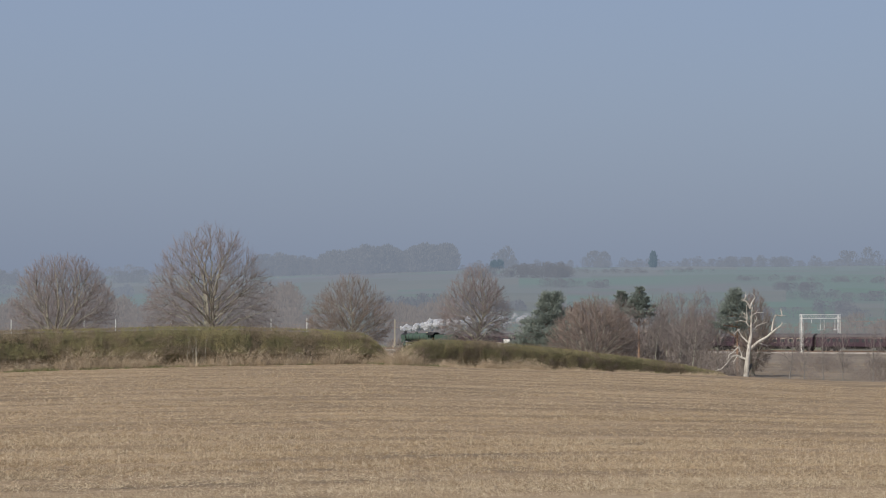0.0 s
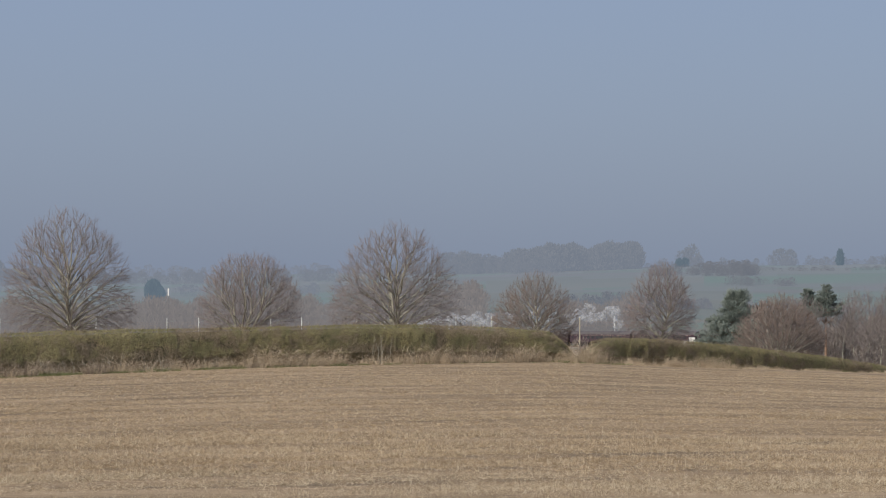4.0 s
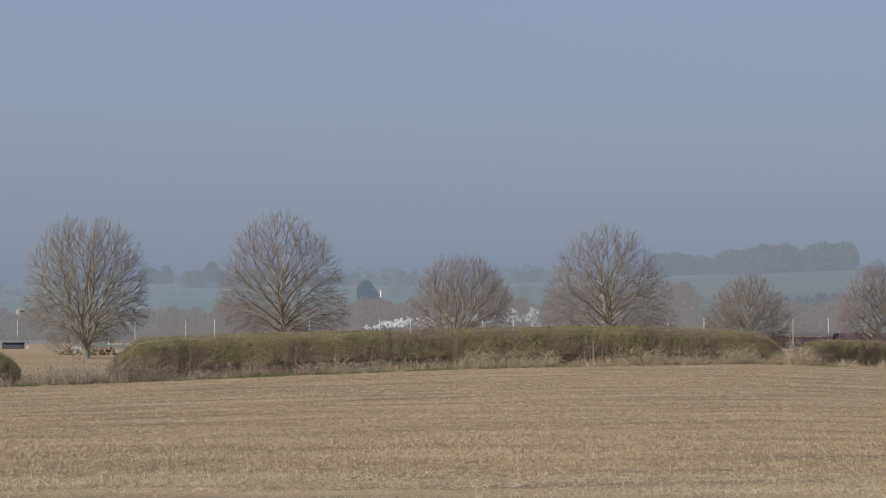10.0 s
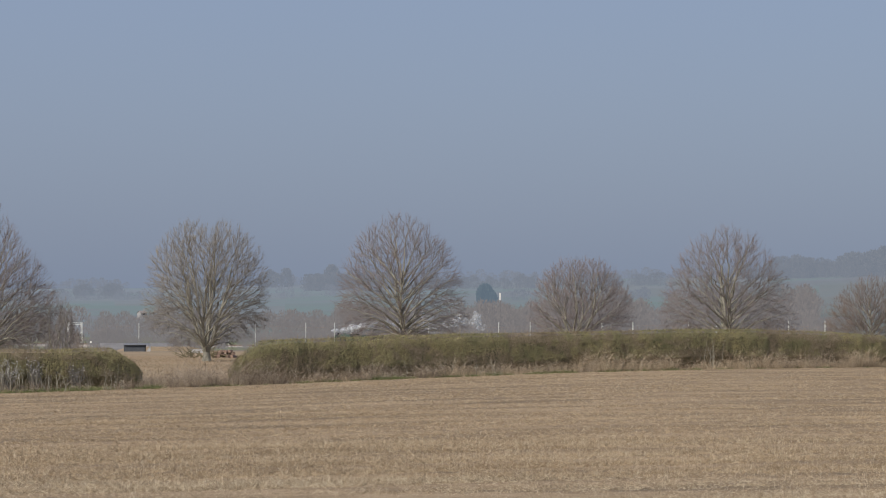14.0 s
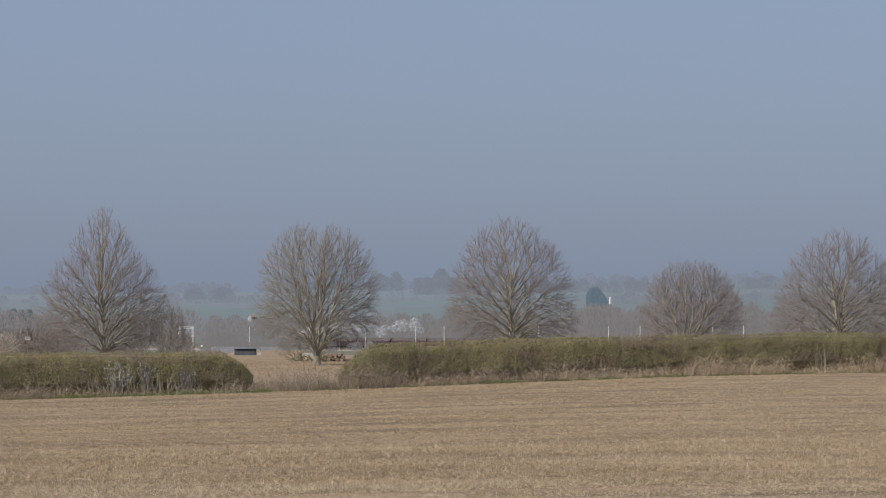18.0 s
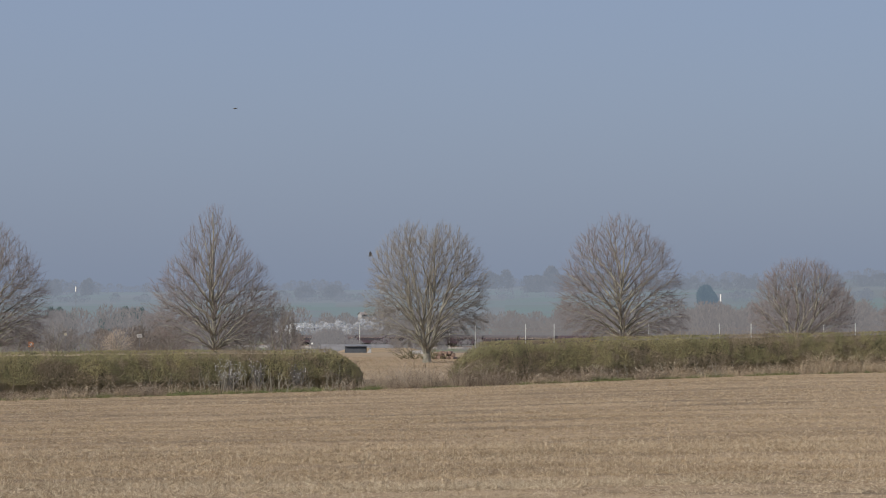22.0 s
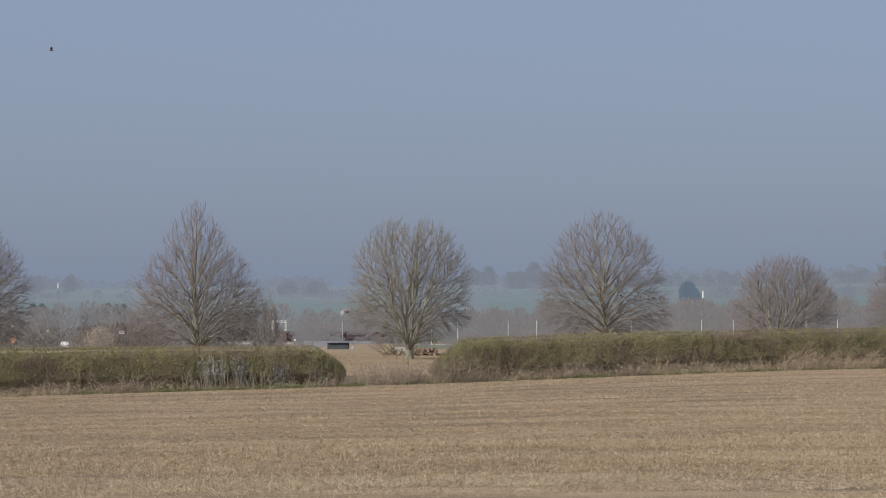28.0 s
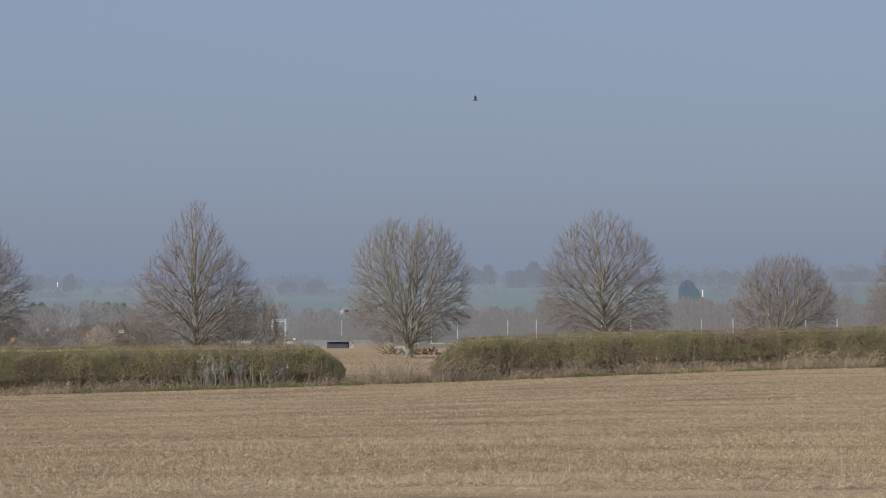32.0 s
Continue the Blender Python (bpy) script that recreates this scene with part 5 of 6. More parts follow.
# ---- yard, signs and cars beyond the meadow ----
def frame_at(bearing, dist, up=0.0, turn=0.0):
    """x to the right, y away from the camera."""
    return Matrix.Translation(spot(bearing, dist, up)) @ pose(0, 0, 0, 0, 0, -bearing + turn)


M_TIN = mat("weathered_grey_sheeting", (0.17, 0.17, 0.178), (0.12, 0.12, 0.128), rough=0.6, scale=0.4, fine=4, bump=0.3)
M_TAR = mat("tarred_boards", (0.085, 0.092, 0.105), (0.06, 0.066, 0.076), rough=0.8, scale=0.6, fine=5, bump=0.3)
M_LOG = mat("sawn_logs", (0.255, 0.18, 0.142), (0.16, 0.115, 0.092), scale=1.5, fine=9, bump=0.4, piece=0.6)
M_ORANGE = mat("orange_board", (0.75, 0.28, 0.10), (0.6, 0.2, 0.07), rough=0.5, scale=2, fine=9, bump=0.05)
M_REDCAR = mat("red_car_paint", (0.13, 0.03, 0.03), (0.10, 0.025, 0.025), rough=0.3, scale=1, fine=5, bump=0)
M_OLD_ROOF = mat("weathered_shed_sheeting", (0.185, 0.18, 0.182), (0.14, 0.137, 0.14), rough=0.75, scale=0.4, fine=4, bump=0.3)
M_HOUSE = mat("grey_house_render", (0.30, 0.295, 0.29), (0.24, 0.235, 0.23), scale=0.5, fine=4, bump=0.2)
M_BRICK = mat("pale_render", (0.42, 0.41, 0.40), (0.34, 0.33, 0.32), scale=0.5, fine=4, bump=0.2)
M_TILE = mat("slate_roof", (0.24, 0.215, 0.205), (0.17, 0.15, 0.145), scale=0.5, fine=4, bump=0.3)


def build_barn():
    d = 480
    ob = thing("field_barn", frame_at(-3.2, d), "long low dark barn with grey sheet roof", "barn")
    drop0 = EYE - spot(-3.2, d).z
    top = drop0 - 0.0117 * d
    x0, x1 = radians(-2.3 + 3.2) * d, radians(-1.76 + 3.2) * d
    n = 4
    for i in range(n):
        a, b = x0 + (x1 - x0) * i / n, x0 + (x1 - x0) * (i + 1) / n - 0.03
        bm = bmesh.new()
        v = [bm.verts.new(p) for p in ((a, -0.4, top - 0.22), (b, -0.4, top - 0.22), (b, 5, top), (a, 5, top), (a, -0.4, top - 0.27), (b, -0.4, top - 0.27), (b, 5, top - 0.05), (a, 5, top - 0.05))]
        for q in ((0, 1, 2, 3), (7, 6, 5, 4), (0, 4, 5, 1), (1, 5, 6, 2), (2, 6, 7, 3), (3, 7, 4, 0)):
            bm.faces.new([v[k] for k in q])
        part("roof_sheet", bm, M_TIN, ob)
    bm = bmesh.new()
    box(bm, x0, x1 - 0.95, -0.08, 0.08, -0.2, top - 0.28)
    part("front_wall", bm, M_TAR, ob)
    bm = bmesh.new()
    box(bm, x0, x1 - 0.7, 4.8, 4.95, -0.2, top - 0.1)
    part("back_wall", bm, M_TAR, ob)
    bm = bmesh.new()
    v = [bm.verts.new(p) for p in ((x1 - 0.9, -0.1, -0.2), (x1, -0.1, -0.2), (x1, -0.1, top - 0.29), (x1, 4.8, -0.2), (x1, 4.8, top - 0.1))]
    bm.faces.new(v[:3])
    bm.faces.new((v[1], v[3], v[4], v[2]))
    part("white_end", bm, M_BRICK, ob, "pale-painted end panel")
    for x in np.linspace(x0 + 0.5, x1 - 1.4, 3):
        bm = bmesh.new()
        box(bm, x - 0.08, x + 0.08, -0.1, 0.06, -0.2, top - 0.28)
        part("post", bm, M_TAR, ob)


build_barn()


def long_shed():
    """A low shed behind the barn, its long grey roof barely above the grass."""
    d, b0, b1 = 545, -2.8, -1.3
    mid = (b0 + b1) / 2
    ob = thing("long_shed", frame_at(mid, d), "long low shed with a weathered grey sheet roof", "shed")
    h = EYE - 0.0116 * d - spot(mid, d).z
    x0, x1 = radians(b0 - mid) * d, radians(b1 - mid) * d
    n = 8
    for i in range(n):
        a, b = x0 + (x1 - x0) * i / n, x0 + (x1 - x0) * (i + 1) / n - 0.03
        for name, ya, za, yb, zb in (("roof_sheet", -0.4, h - 1.6, 4.0, h), ("roof_sheet", 4.0, h, 8.4, h - 1.6)):
            v = [(a, ya, za), (b, ya, za), (b, yb, zb), (a, yb, zb), (a, ya, za - 0.05), (b, ya, za - 0.05), (b, yb, zb - 0.05), (a, yb, zb - 0.05)]
            part(name, (v, [(0, 1, 2, 3), (7, 6, 5, 4), (0, 4, 5, 1), (1, 5, 6, 2), (2, 6, 7, 3), (3, 7, 4, 0)]), M_OLD_ROOF, ob)
    for name, y in (("front_wall", 0.0), ("back_wall", 7.9)):
        bm = bmesh.new()
        box(bm, x0 + 0.1, x1 - 0.1, y, y + 0.12, -0.3, h - 1.5)
        part(name, bm, M_TAR, ob)
    for x in (x0 + 0.1, x1 - 0.22):
        v = [(x, 0.1, -0.3), (x, 7.9, -0.3), (x, 7.9, h - 1.5), (x, 4.0, h - 0.06), (x, 0.1, h - 1.5)]
        v += [(q + 0.12, w, z) for q, w, z in v]
        part("gable", (v, [(4, 3, 2, 1, 0), (5, 6, 7, 8, 9)] + [(i, (i + 1) % 5, 5 + (i + 1) % 5, 5 + i) for i in range(5)]), M_TAR, ob)


long_shed()


def grass_bank():
    """A low swell of the meadow before the shed."""
    v, f = [], []
    ss, ts = np.linspace(-2.5, -0.6, 30), np.linspace(-1, 1, 11)
    for b_ in ss:
        end = min(1, (b_ + 2.5) / 0.35, (-0.6 - b_) / 0.35)
        for t in ts:
            p = spot(b_, 522 + 11 * t)
            up = (0.95 + 0.1 * noise.noise(Vector((b_ * 3, t, 1)))) * max(0, end) ** 0.7 * (math.cos(t * math.pi) * 0.5 + 0.5)
            v.append((p.x, p.y, p.z - 0.06 + up))
    n = len(ts)
    for i in range(len(ss) - 1):
        for j in range(n - 1):
            f.append((i * n + j, (i + 1) * n + j, (i + 1) * n + j + 1, i * n + j + 1))
    tagged(fast_mesh("grass_bank", v, f, M_MEADOW, None, smooth=True), "low dry grass bank before the long shed", "bank", kind="structure")


grass_bank()


def water_trough():
    ob = thing("water_trough", frame_at(-0.82, 380, turn=8), "white water trough at the meadow edge", "trough")
    for name, x0, x1, y0, y1, z0, z1 in (("front_wall", -0.85, 0.85, -0.35, -0.3, -0.05, 0.5), ("back_wall", -0.85, 0.85, 0.3, 0.35, -0.05, 0.5), ("end_wall", -0.9, -0.85, -0.35, 0.35, -0.05, 0.5),
                                         ("end_wall", 0.85, 0.9, -0.35, 0.35, -0.05, 0.5), ("base", -0.85, 0.85, -0.3, 0.3, -0.05, 0.05)):
        bm = bmesh.new()
        box(bm, x0, x1, y0, y1, z0, z1, 0.01)
        part(name, bm, M_BRICK, ob)


water_trough()


def log_pile():
    rng = random.Random(4)
    d = 300
    ob = thing("log_pile", frame_at(-0.2, d), "heap of sawn orange-brown logs by the trees", "log pile")
    w = radians(0.36) * d
    for row in range(3):
        for i in range(7 - row):
            bm = bmesh.new()
            r = rng.uniform(0.13, 0.2)
            x = -w / 2 + (i + row * 0.5) * w / 7 + rng.uniform(-0.1, 0.1)
            tube(bm, (x + rng.uniform(-0.5, 0.5), -rng.uniform(0.5, 1.0), r + row * 0.26), (x + rng.uniform(-0.6, 0.6), rng.uniform(0.5, 1), r + row * 0.26 + rng.uniform(-0.08, 0.08)), r, r * 0.9, 9)
            part("log", bm, M_LOG, ob)


log_pile()


def fallen_branches():
    rng = np.random.default_rng(6)
    d = 300
    ob = thing("fallen_boughs", frame_at(-0.75, d), "tangle of dark fallen boughs at the meadow edge", "brushwood")
    seg = []
    for _ in range(60):
        p = np.array([rng.uniform(-1.9, 1.9), rng.uniform(-0.8, 0.8), rng.uniform(0.0, 0.3)])
        q = p + np.array([rng.normal() * 0.8, rng.normal() * 0.4, rng.uniform(0.1, 1.0)])
        seg += [(p, q, 0.05, 0.02), (q, q + rng.normal(size=3) * 0.3, 0.02, 0.01)]
    a, b, r0, r1 = (np.array(z) for z in zip(*seg))
    v, f = tubes(a, b, r0, r1, 5)
    tagged(fast_mesh("bough_tangle", v, f, M_HEDGE_CORE, ob), kind="stuff")


fallen_branches()


def board(name, label, bearing, dist, mid, width, high, material, bars=None, round_=False, legs=1, category="sign"):
    """A sign board on posts; mid: slope from the eye to its middle."""
    z = EYE + mid * dist - spot(bearing, dist).z
    ob = thing(name, frame_at(bearing, dist), label, category)
    bm = bmesh.new()
    if round_:
        tube(bm, (0, -0.04, z), (0, 0.04, z), width / 2, sides=20)
    else:
        box(bm, -width / 2, width / 2, -0.04, 0.04, z - high / 2, z + high / 2, 0.02)
    part("panel", bm, material, ob)
    for k in range(legs):
        x = (k - (legs - 1) / 2) * width * 0.6
        bm = bmesh.new()
        tube(bm, (x, 0.08, -0.3), (x, 0.08, z + high * 0.3), 0.035, sides=8)
        part("post", bm, M_TIN, ob)
    if bars:
        for i in range(bars[0]):
            bm = bmesh.new()
            q = z + high * (0.22 - 0.3 * i)
            box(bm, -width * 0.36, width * 0.36, -0.052, -0.042, q - high * 0.07, q + high * 0.07)
            part("lettering_bar", bm, bars[1], ob)
    return ob


board("road_sign", "white road sign with dark lettering bars on a post", -6.53, 385, -0.0084, 0.72, 0.46, M_BRICK, (2, M_TIN))
board("round_sign", "small round sign on a thin post", -8.04, 400, -0.0078, 0.4, 0.4, M_TWIG_GREY, round_=True)
for bb in (-8.74, -9.49):
    ob = board("road_works_board", "orange road works board with pale centre", bb, 430, -0.0114, 0.78, 0.85, M_ORANGE, legs=2)
    z = EYE - 0.0114 * 430 - spot(bb, 430).z
    bm = bmesh.new()
    box(bm, -0.2, 0.2, -0.055, -0.042, z - 0.22, z + 0.2, 0.004)
    part("centre_panel", bm, M_WHITE, ob)
board("fence_post", "pale timber marker post in the hedge gap", 13.94, 176, -0.0088, 0.07, 1.75, M_TWIG_GREY, category="post")
board("marker_post", "short white marker post", -2.98, 470, -0.0112, 0.32, 0.3, M_WHITE, category="post")
board("marker_post", "short white marker post", 16.52, 300, -0.013, 0.16, 0.5, M_WHITE, category="post")


def cabinet(bearing, dist, top, width):
    h = EYE + top * dist - spot(bearing, dist).z
    ob = thing("trackside_cabinet", frame_at(bearing, dist), "white trackside equipment cabinet", "cabinet", "trackside cabinets")
    bm = bmesh.new()
    box(bm, -width / 2, width / 2, 0, 0.5, -0.2, h, 0.03)
    part("body", bm, M_WHITE, ob)
    bm = bmesh.new()
    box(bm, -width / 2 + 0.06, width / 2 - 0.06, -0.02, 0.0, 0.2, h - 0.15, 0.01)
    part("door", bm, M_WHITE, ob)
    bm = bmesh.new()
    box(bm, -width / 2 - 0.05, width / 2 + 0.05, -0.06, 0.56, h, h + 0.06)
    part("lid", bm, M_GALV, ob)


cabinet(16.25, 330, -0.0112, 0.72)
cabinet(16.09, 335, -0.0124, 0.5)


def lighting_mast(bearing, dist, top, head):
    h = EYE + top * dist - spot(bearing, dist).z
    ob = thing("antenna_mast", frame_at(bearing, dist), "slim grey mast with a white antenna housing on top", "mast", "antenna masts")
    bm = bmesh.new()
    tube(bm, (0, 0, -0.3), (0, 0, h - head), 0.05, 0.035, 10)
    part("pole", bm, M_TIN, ob)
    bm = bmesh.new()
    tube(bm, (0, 0, h - head), (0, 0, h), 0.15, 0.15, 14)
    part("housing", bm, M_WHITE, ob)
    bm = bmesh.new()
    tube(bm, (0, 0, h), (0, 0, h + 0.08), 0.17, 0.12, 14)
    part("cap", bm, M_GALV, ob)


lighting_mast(5.45, 560, 0.0064, 1.4)
lighting_mast(-7.83, 620, 0.0092, 1.1)


def house(label, bearing, dist, base, width, wall, ridge, windows=2):
    """A house far up the slope; base: slope from the eye to its foot."""
    k = nearness(bearing)
    dist, width, wall, ridge = dist * k, width * k, wall * k, ridge * k
    a = radians(bearing)
    m = Matrix.Translation((dist * math.sin(a), dist * math.cos(a), EYE + base * dist)) @ pose(0, 0, 0, 0, 0, -bearing + 18)
    ob = thing("house", m, label, "house", "far houses")
    bm = bmesh.new()
    box(bm, -width / 2, width / 2, 0, 7, -3, wall)
    for x in (-width / 2, width / 2):
        v = [bm.verts.new(p) for p in ((x, 0, wall), (x, 7, wall), (x, 3.5, ridge))]
        bm.faces.new(v)
    part("wall", bm, M_HOUSE, ob)
    bm = bmesh.new()
    v = [bm.verts.new(p) for p in ((-width / 2 - 0.3, -0.4, wall - 0.15), (width / 2 + 0.3, -0.4, wall - 0.15), (width / 2 + 0.3, 3.5, ridge + 0.1), (-width / 2 - 0.3, 3.5, ridge + 0.1), (width / 2 + 0.3, 7.4, wall - 0.15), (-width / 2 - 0.3, 7.4, wall - 0.15))]
    bm.faces.new(v[:4])
    bm.faces.new((v[3], v[2], v[4], v[5]))
    r = part("roof", bm, M_TILE, ob)
    bm = bmesh.new()
    box(bm, width * 0.25, width * 0.25 + 0.8, 3.1, 3.9, ridge - 0.3, ridge + 1.1)
    part("chimney", bm, M_HOUSE, r)
    for i in range(windows):
        x = -width / 2 + width * (i + 0.5) / windows
        bm = bmesh.new()
        box(bm, x - 0.6, x + 0.6, -0.05, 0.05, wall * 0.4, wall * 0.4 + 1.2)
        part("window", bm, M_GLASS, ob)


house("white gabled house on the far valley side", -1.9, 1620, -0.0018, 3.6, 1.7, 3.0, 1)
house("pale farmhouse below the hilltop wood", 11.5, 2750, 0.0092, 9, 2.2, 4.2, 3)
house("small pale cottage on the far hill", 19.2, 2950, 0.0128, 4, 1.8, 3.2, 1)
house("small pale house beyond the railway wood", 5.8, 2300, 0.0046, 3.6, 1.8, 3.2, 1)
house("small white cottage across the valley", 2.5, 2450, 0.0037, 3, 1.6, 3.0, 1)


def car(label, paint):
    ob = thing("car", Matrix.Identity(4), label, "car", "cars on the valley road")
    prof = [(-2.05, 0.35), (-2.1, 0.75), (-1.95, 0.95), (-0.95, 1.02), (-0.35, 1.42), (1.05, 1.45), (1.75, 1.02), (2.05, 0.95), (2.1, 0.6), (2.0, 0.35)]
    n = len(prof)
    v = []
    for y, s in ((-0.86, 1), (0.86, 1)):
        for x, z in prof:
            v.append((x, y * (0.82 if z > 1.2 else 1), z))
    f = [(i, (i + 1) % n, n + (i + 1) % n, n + i) for i in range(n)] + [tuple(range(n - 1, -1, -1)), tuple(range(n, 2 * n))]
    part("body", (v, f), paint, ob)
    for sgn in (-1, 1):
        bm = bmesh.new()
        v = [bm.verts.new((x, sgn * y, z)) for x, y, z in ((-0.8, 0.865, 1.03), (1.5, 0.865, 1.03), (1.0, 0.74, 1.38), (-0.3, 0.74, 1.38))]
        bm.faces.new(v)
        part("side_window", bm, M_GLASS, ob)
        for x in (-1.3, 1.3):
            bm = bmesh.new()
            tube(bm, (x, sgn * 0.72, 0.31), (x, sgn * 0.9, 0.31), 0.31, sides=16)
            w = part("wheel", bm, M_BLACK, ob)
            bm = bmesh.new()
            tube(bm, (x, sgn * 0.88, 0.31), (x, sgn * 0.91, 0.31), 0.19, sides=12)
            part("rim", bm, M_GALV, w)
    for x, m_ in ((-2.09, M_CREAM), (2.09, M_REDCAR)):
        for y in (-0.6, 0.6):
            bm = bmesh.new()
            box(bm, x - 0.03, x + 0.03, y - 0.16, y + 0.16, 0.66, 0.8, 0.01)
            part("headlight" if x < 0 else "tail_light", bm, m_, ob)
    return ob


WHITE_CAR = car("white car driving away along the valley road", M_WHITE)
RED_CAR = car("dark red car on the valley road", M_REDCAR)


def build_road():
    pts = [spot(b_, d_, 0.05) for b_, d_ in ROAD]
    v = []
    for i, p in enumerate(pts):
        t = (pts[min(i + 1, len(pts) - 1)] - pts[max(i - 1, 0)]).normalized()
        nrm = Vector((-t.y, t.x, 0)) * 3.2
        v += [p + nrm, p - nrm, p + nrm + Vector((0, 0, -0.3)), p - nrm + Vector((0, 0, -0.3))]
    f = []
    for i in range(len(pts) - 1):
        a, b = i * 4, i * 4 + 4
        f += [(a, b, b + 1, a + 1), (a, a + 2, b + 2, b), (a + 1, b + 1, b + 3, a + 3)]
    tagged(part("road", (v, f), M_ASPHALT, None), "grey asphalt road winding into the valley", "road", kind="structure")


M_ASPHALT = mat("asphalt", (0.075, 0.075, 0.077), (0.05, 0.05, 0.052), scale=0.3, fine=6, bump=0.4)
ROAD = ((-30, 430), (-20, 425), (-12, 425), (-9.5, 428), (-8.64, 440), (-8.3, 465), (-7.89, 520), (-7.68, 545), (-7.5, 570), (-7.0, 620), (-6.2, 700))
build_road()


# ---- birds; body along -x ----
M_FEATHER = mat("dark_feathers", (0.13, 0.13, 0.135), (0.08, 0.08, 0.085), rough=0.8, scale=3, fine=14, bump=0.1)
M_BREAST = mat("grey_feathers", (0.20, 0.195, 0.19), (0.15, 0.145, 0.14), rough=0.8, scale=3, fine=14, bump=0.1)


def bird(label):
    ob = thing("bird", Matrix.Identity(4), label, "bird", "birds over the field")
    bm = bmesh.new()
    r = bmesh.ops.create_uvsphere(bm, u_segments=14, v_segments=8, radius=1)
    bmesh.ops.scale(bm, vec=(0.24, 0.075, 0.07), verts=r["verts"])
    g = bmesh.ops.create_uvsphere(bm, u_segments=10, v_segments=6, radius=0.055)
    bmesh.ops.translate(bm, vec=(-0.24, 0, 0.02), verts=g["verts"])
    part("body", bm, M_BREAST, ob)
    part("tail", ([(0.18, -0.04, 0), (0.18, 0.04, 0), (0.4, 0.1, 0), (0.4, -0.1, 0), (0.18, 0, 0.02), (0.4, 0, 0.015)], [(0, 1, 2, 3), (0, 3, 5, 4), (1, 4, 5, 2)]), M_FEATHER, ob)
    wings = []
    for s in (-1, 1):
        v = [(-0.12, 0, 0), (-0.16, 0.3, 0.02), (-0.06, 0.62, 0), (0.10, 0.60, 0), (0.13, 0.28, 0), (0.12, 0, 0)]
        v = [(x, y * s, z) for x, y, z in v] + [(x, y * s, z - 0.015) for x, y, z in v]
        f = [tuple(range(6)), tuple(range(11, 5, -1))] + [(i, (i + 1) % 6, 6 + (i + 1) % 6, 6 + i) for i in range(6)]
        w = part("wing", (v, f), M_FEATHER, ob)
        wings.append((w, s))
    return ob, wings


GLIDER, GLIDER_WINGS = bird("dark grey bird wheeling over the field")
PASSER, PASSER_WINGS = bird("dark bird crossing low over the hedge trees")
# seconds, bearing, slope above the eye
WHEEL = ((0, -34, 0.16), (10, -26, 0.14), (18, -14, 0.115), (20.5, -7.61, 0.0978), (21, -6.39, 0.0914), (21.5, -5.36, 0.0792), (22, -4.58, 0.0736), (22.5, -4.37, 0.075), (23, -4.49, 0.0839), (23.5, -4.73, 0.0959), (24, -4.72, 0.1032),
         (24.5, -4.77, 0.1005), (25, -4.86, 0.087), (25.5, -5.2, 0.0751), (26.5, -6.5, 0.073), (27.5, -7.73, 0.0839), (28, -7.98, 0.0926), (29, -8.06, 0.0836), (29.5, -7.48, 0.075), (30, -6.13, 0.0654), (31, -2.64, 0.0622), (32, 0.76, 0.0751))
CROSS = ((0, -60, 0.01), (18, -20, 0.02), (20.6, -8.47, 0.0225), (20.8, -7.55, 0.022), (21, -6.58, 0.02), (22.2, -0.8, 0.0205), (23.3, 4.72, 0.0237), (23.8, 7.01, 0.0332), (24, 7.6, 0.0368), (24.5, 7.3, 0.033), (25, 6.4, 0.0267), (26, 8.5, 0.03), (28, 18, 0.05), (32, 40, 0.09))


def fly(ob, wings, track, dist, beat):
    pts = [(t, Vector((dist * math.sin(radians(b_)), dist * math.cos(radians(b_)), EYE + s * dist))) for t, b_, s in track]
    rows = []
    for i, (t, p) in enumerate(pts):
        q = pts[min(i + 1, len(pts) - 1)][1] - pts[max(i - 1, 0)][1]
        head = math.degrees(math.atan2(-q.y, -q.x))
        rows.append((t, p, head))
    out, last = [], rows[0][2]
    for t, p, head in rows:
        while head - last > 180:
            head -= 360
        while head - last < -180:
            head += 360
        head = last + max(-80, min(80, head - last))
        last = head
        out.append((t, Matrix.Translation(p) @ pose(0, 0, 0, 0, 0, head) @ pose(0, 0, 0, 18 * math.sin(t), 0, 0)))
    walk(ob, out)
    for w, s in wings:
        walk(w, [(k * beat, pose(0, 0.05 * s, 0.02, s * (18 + 30 * math.sin(k * 1.9)), 0, 0)) for k in range(int(32 / beat) + 1)])


def drive(ob, track):
    pts = [(t, spot(b_, d_, 0.06)) for t, b_, d_ in track]
    rows = []
    for i, (t, p) in enumerate(pts):
        q = pts[min(i + 1, len(pts) - 1)][1] - pts[max(i - 1, 0)][1]
        rows.append((t, Matrix.Translation(p) @ pose(0, 0, 0, 0, 0, math.degrees(math.atan2(-q.y, -q.x)))))
    walk(ob, rows)


def extra_motions():
    fly(GLIDER, GLIDER_WINGS, WHEEL, 330, 0.4)
    fly(PASSER, PASSER_WINGS, CROSS, 300, 0.2)
    drive(WHITE_CAR, ((0, -29, 430), (12, -20, 425), (22, -12, 425), (24.6, -9.5, 428), (25.5, -8.64, 440), (26.4, -8.25, 470), (27.5, -7.89, 520), (28, -7.68, 545), (28.5, -7.5, 570), (29.5, -7.1, 608), (32, -6.3, 690)))
    drive(RED_CAR, ((0, -27, 428), (12, -18, 425), (21, -11.5, 425), (23.2, -9.4, 429), (24, -8.58, 443), (24.9, -8.22, 476), (26, -7.85, 525), (27, -7.5, 570), (28, -7.1, 608), (32, -6.0, 720)))


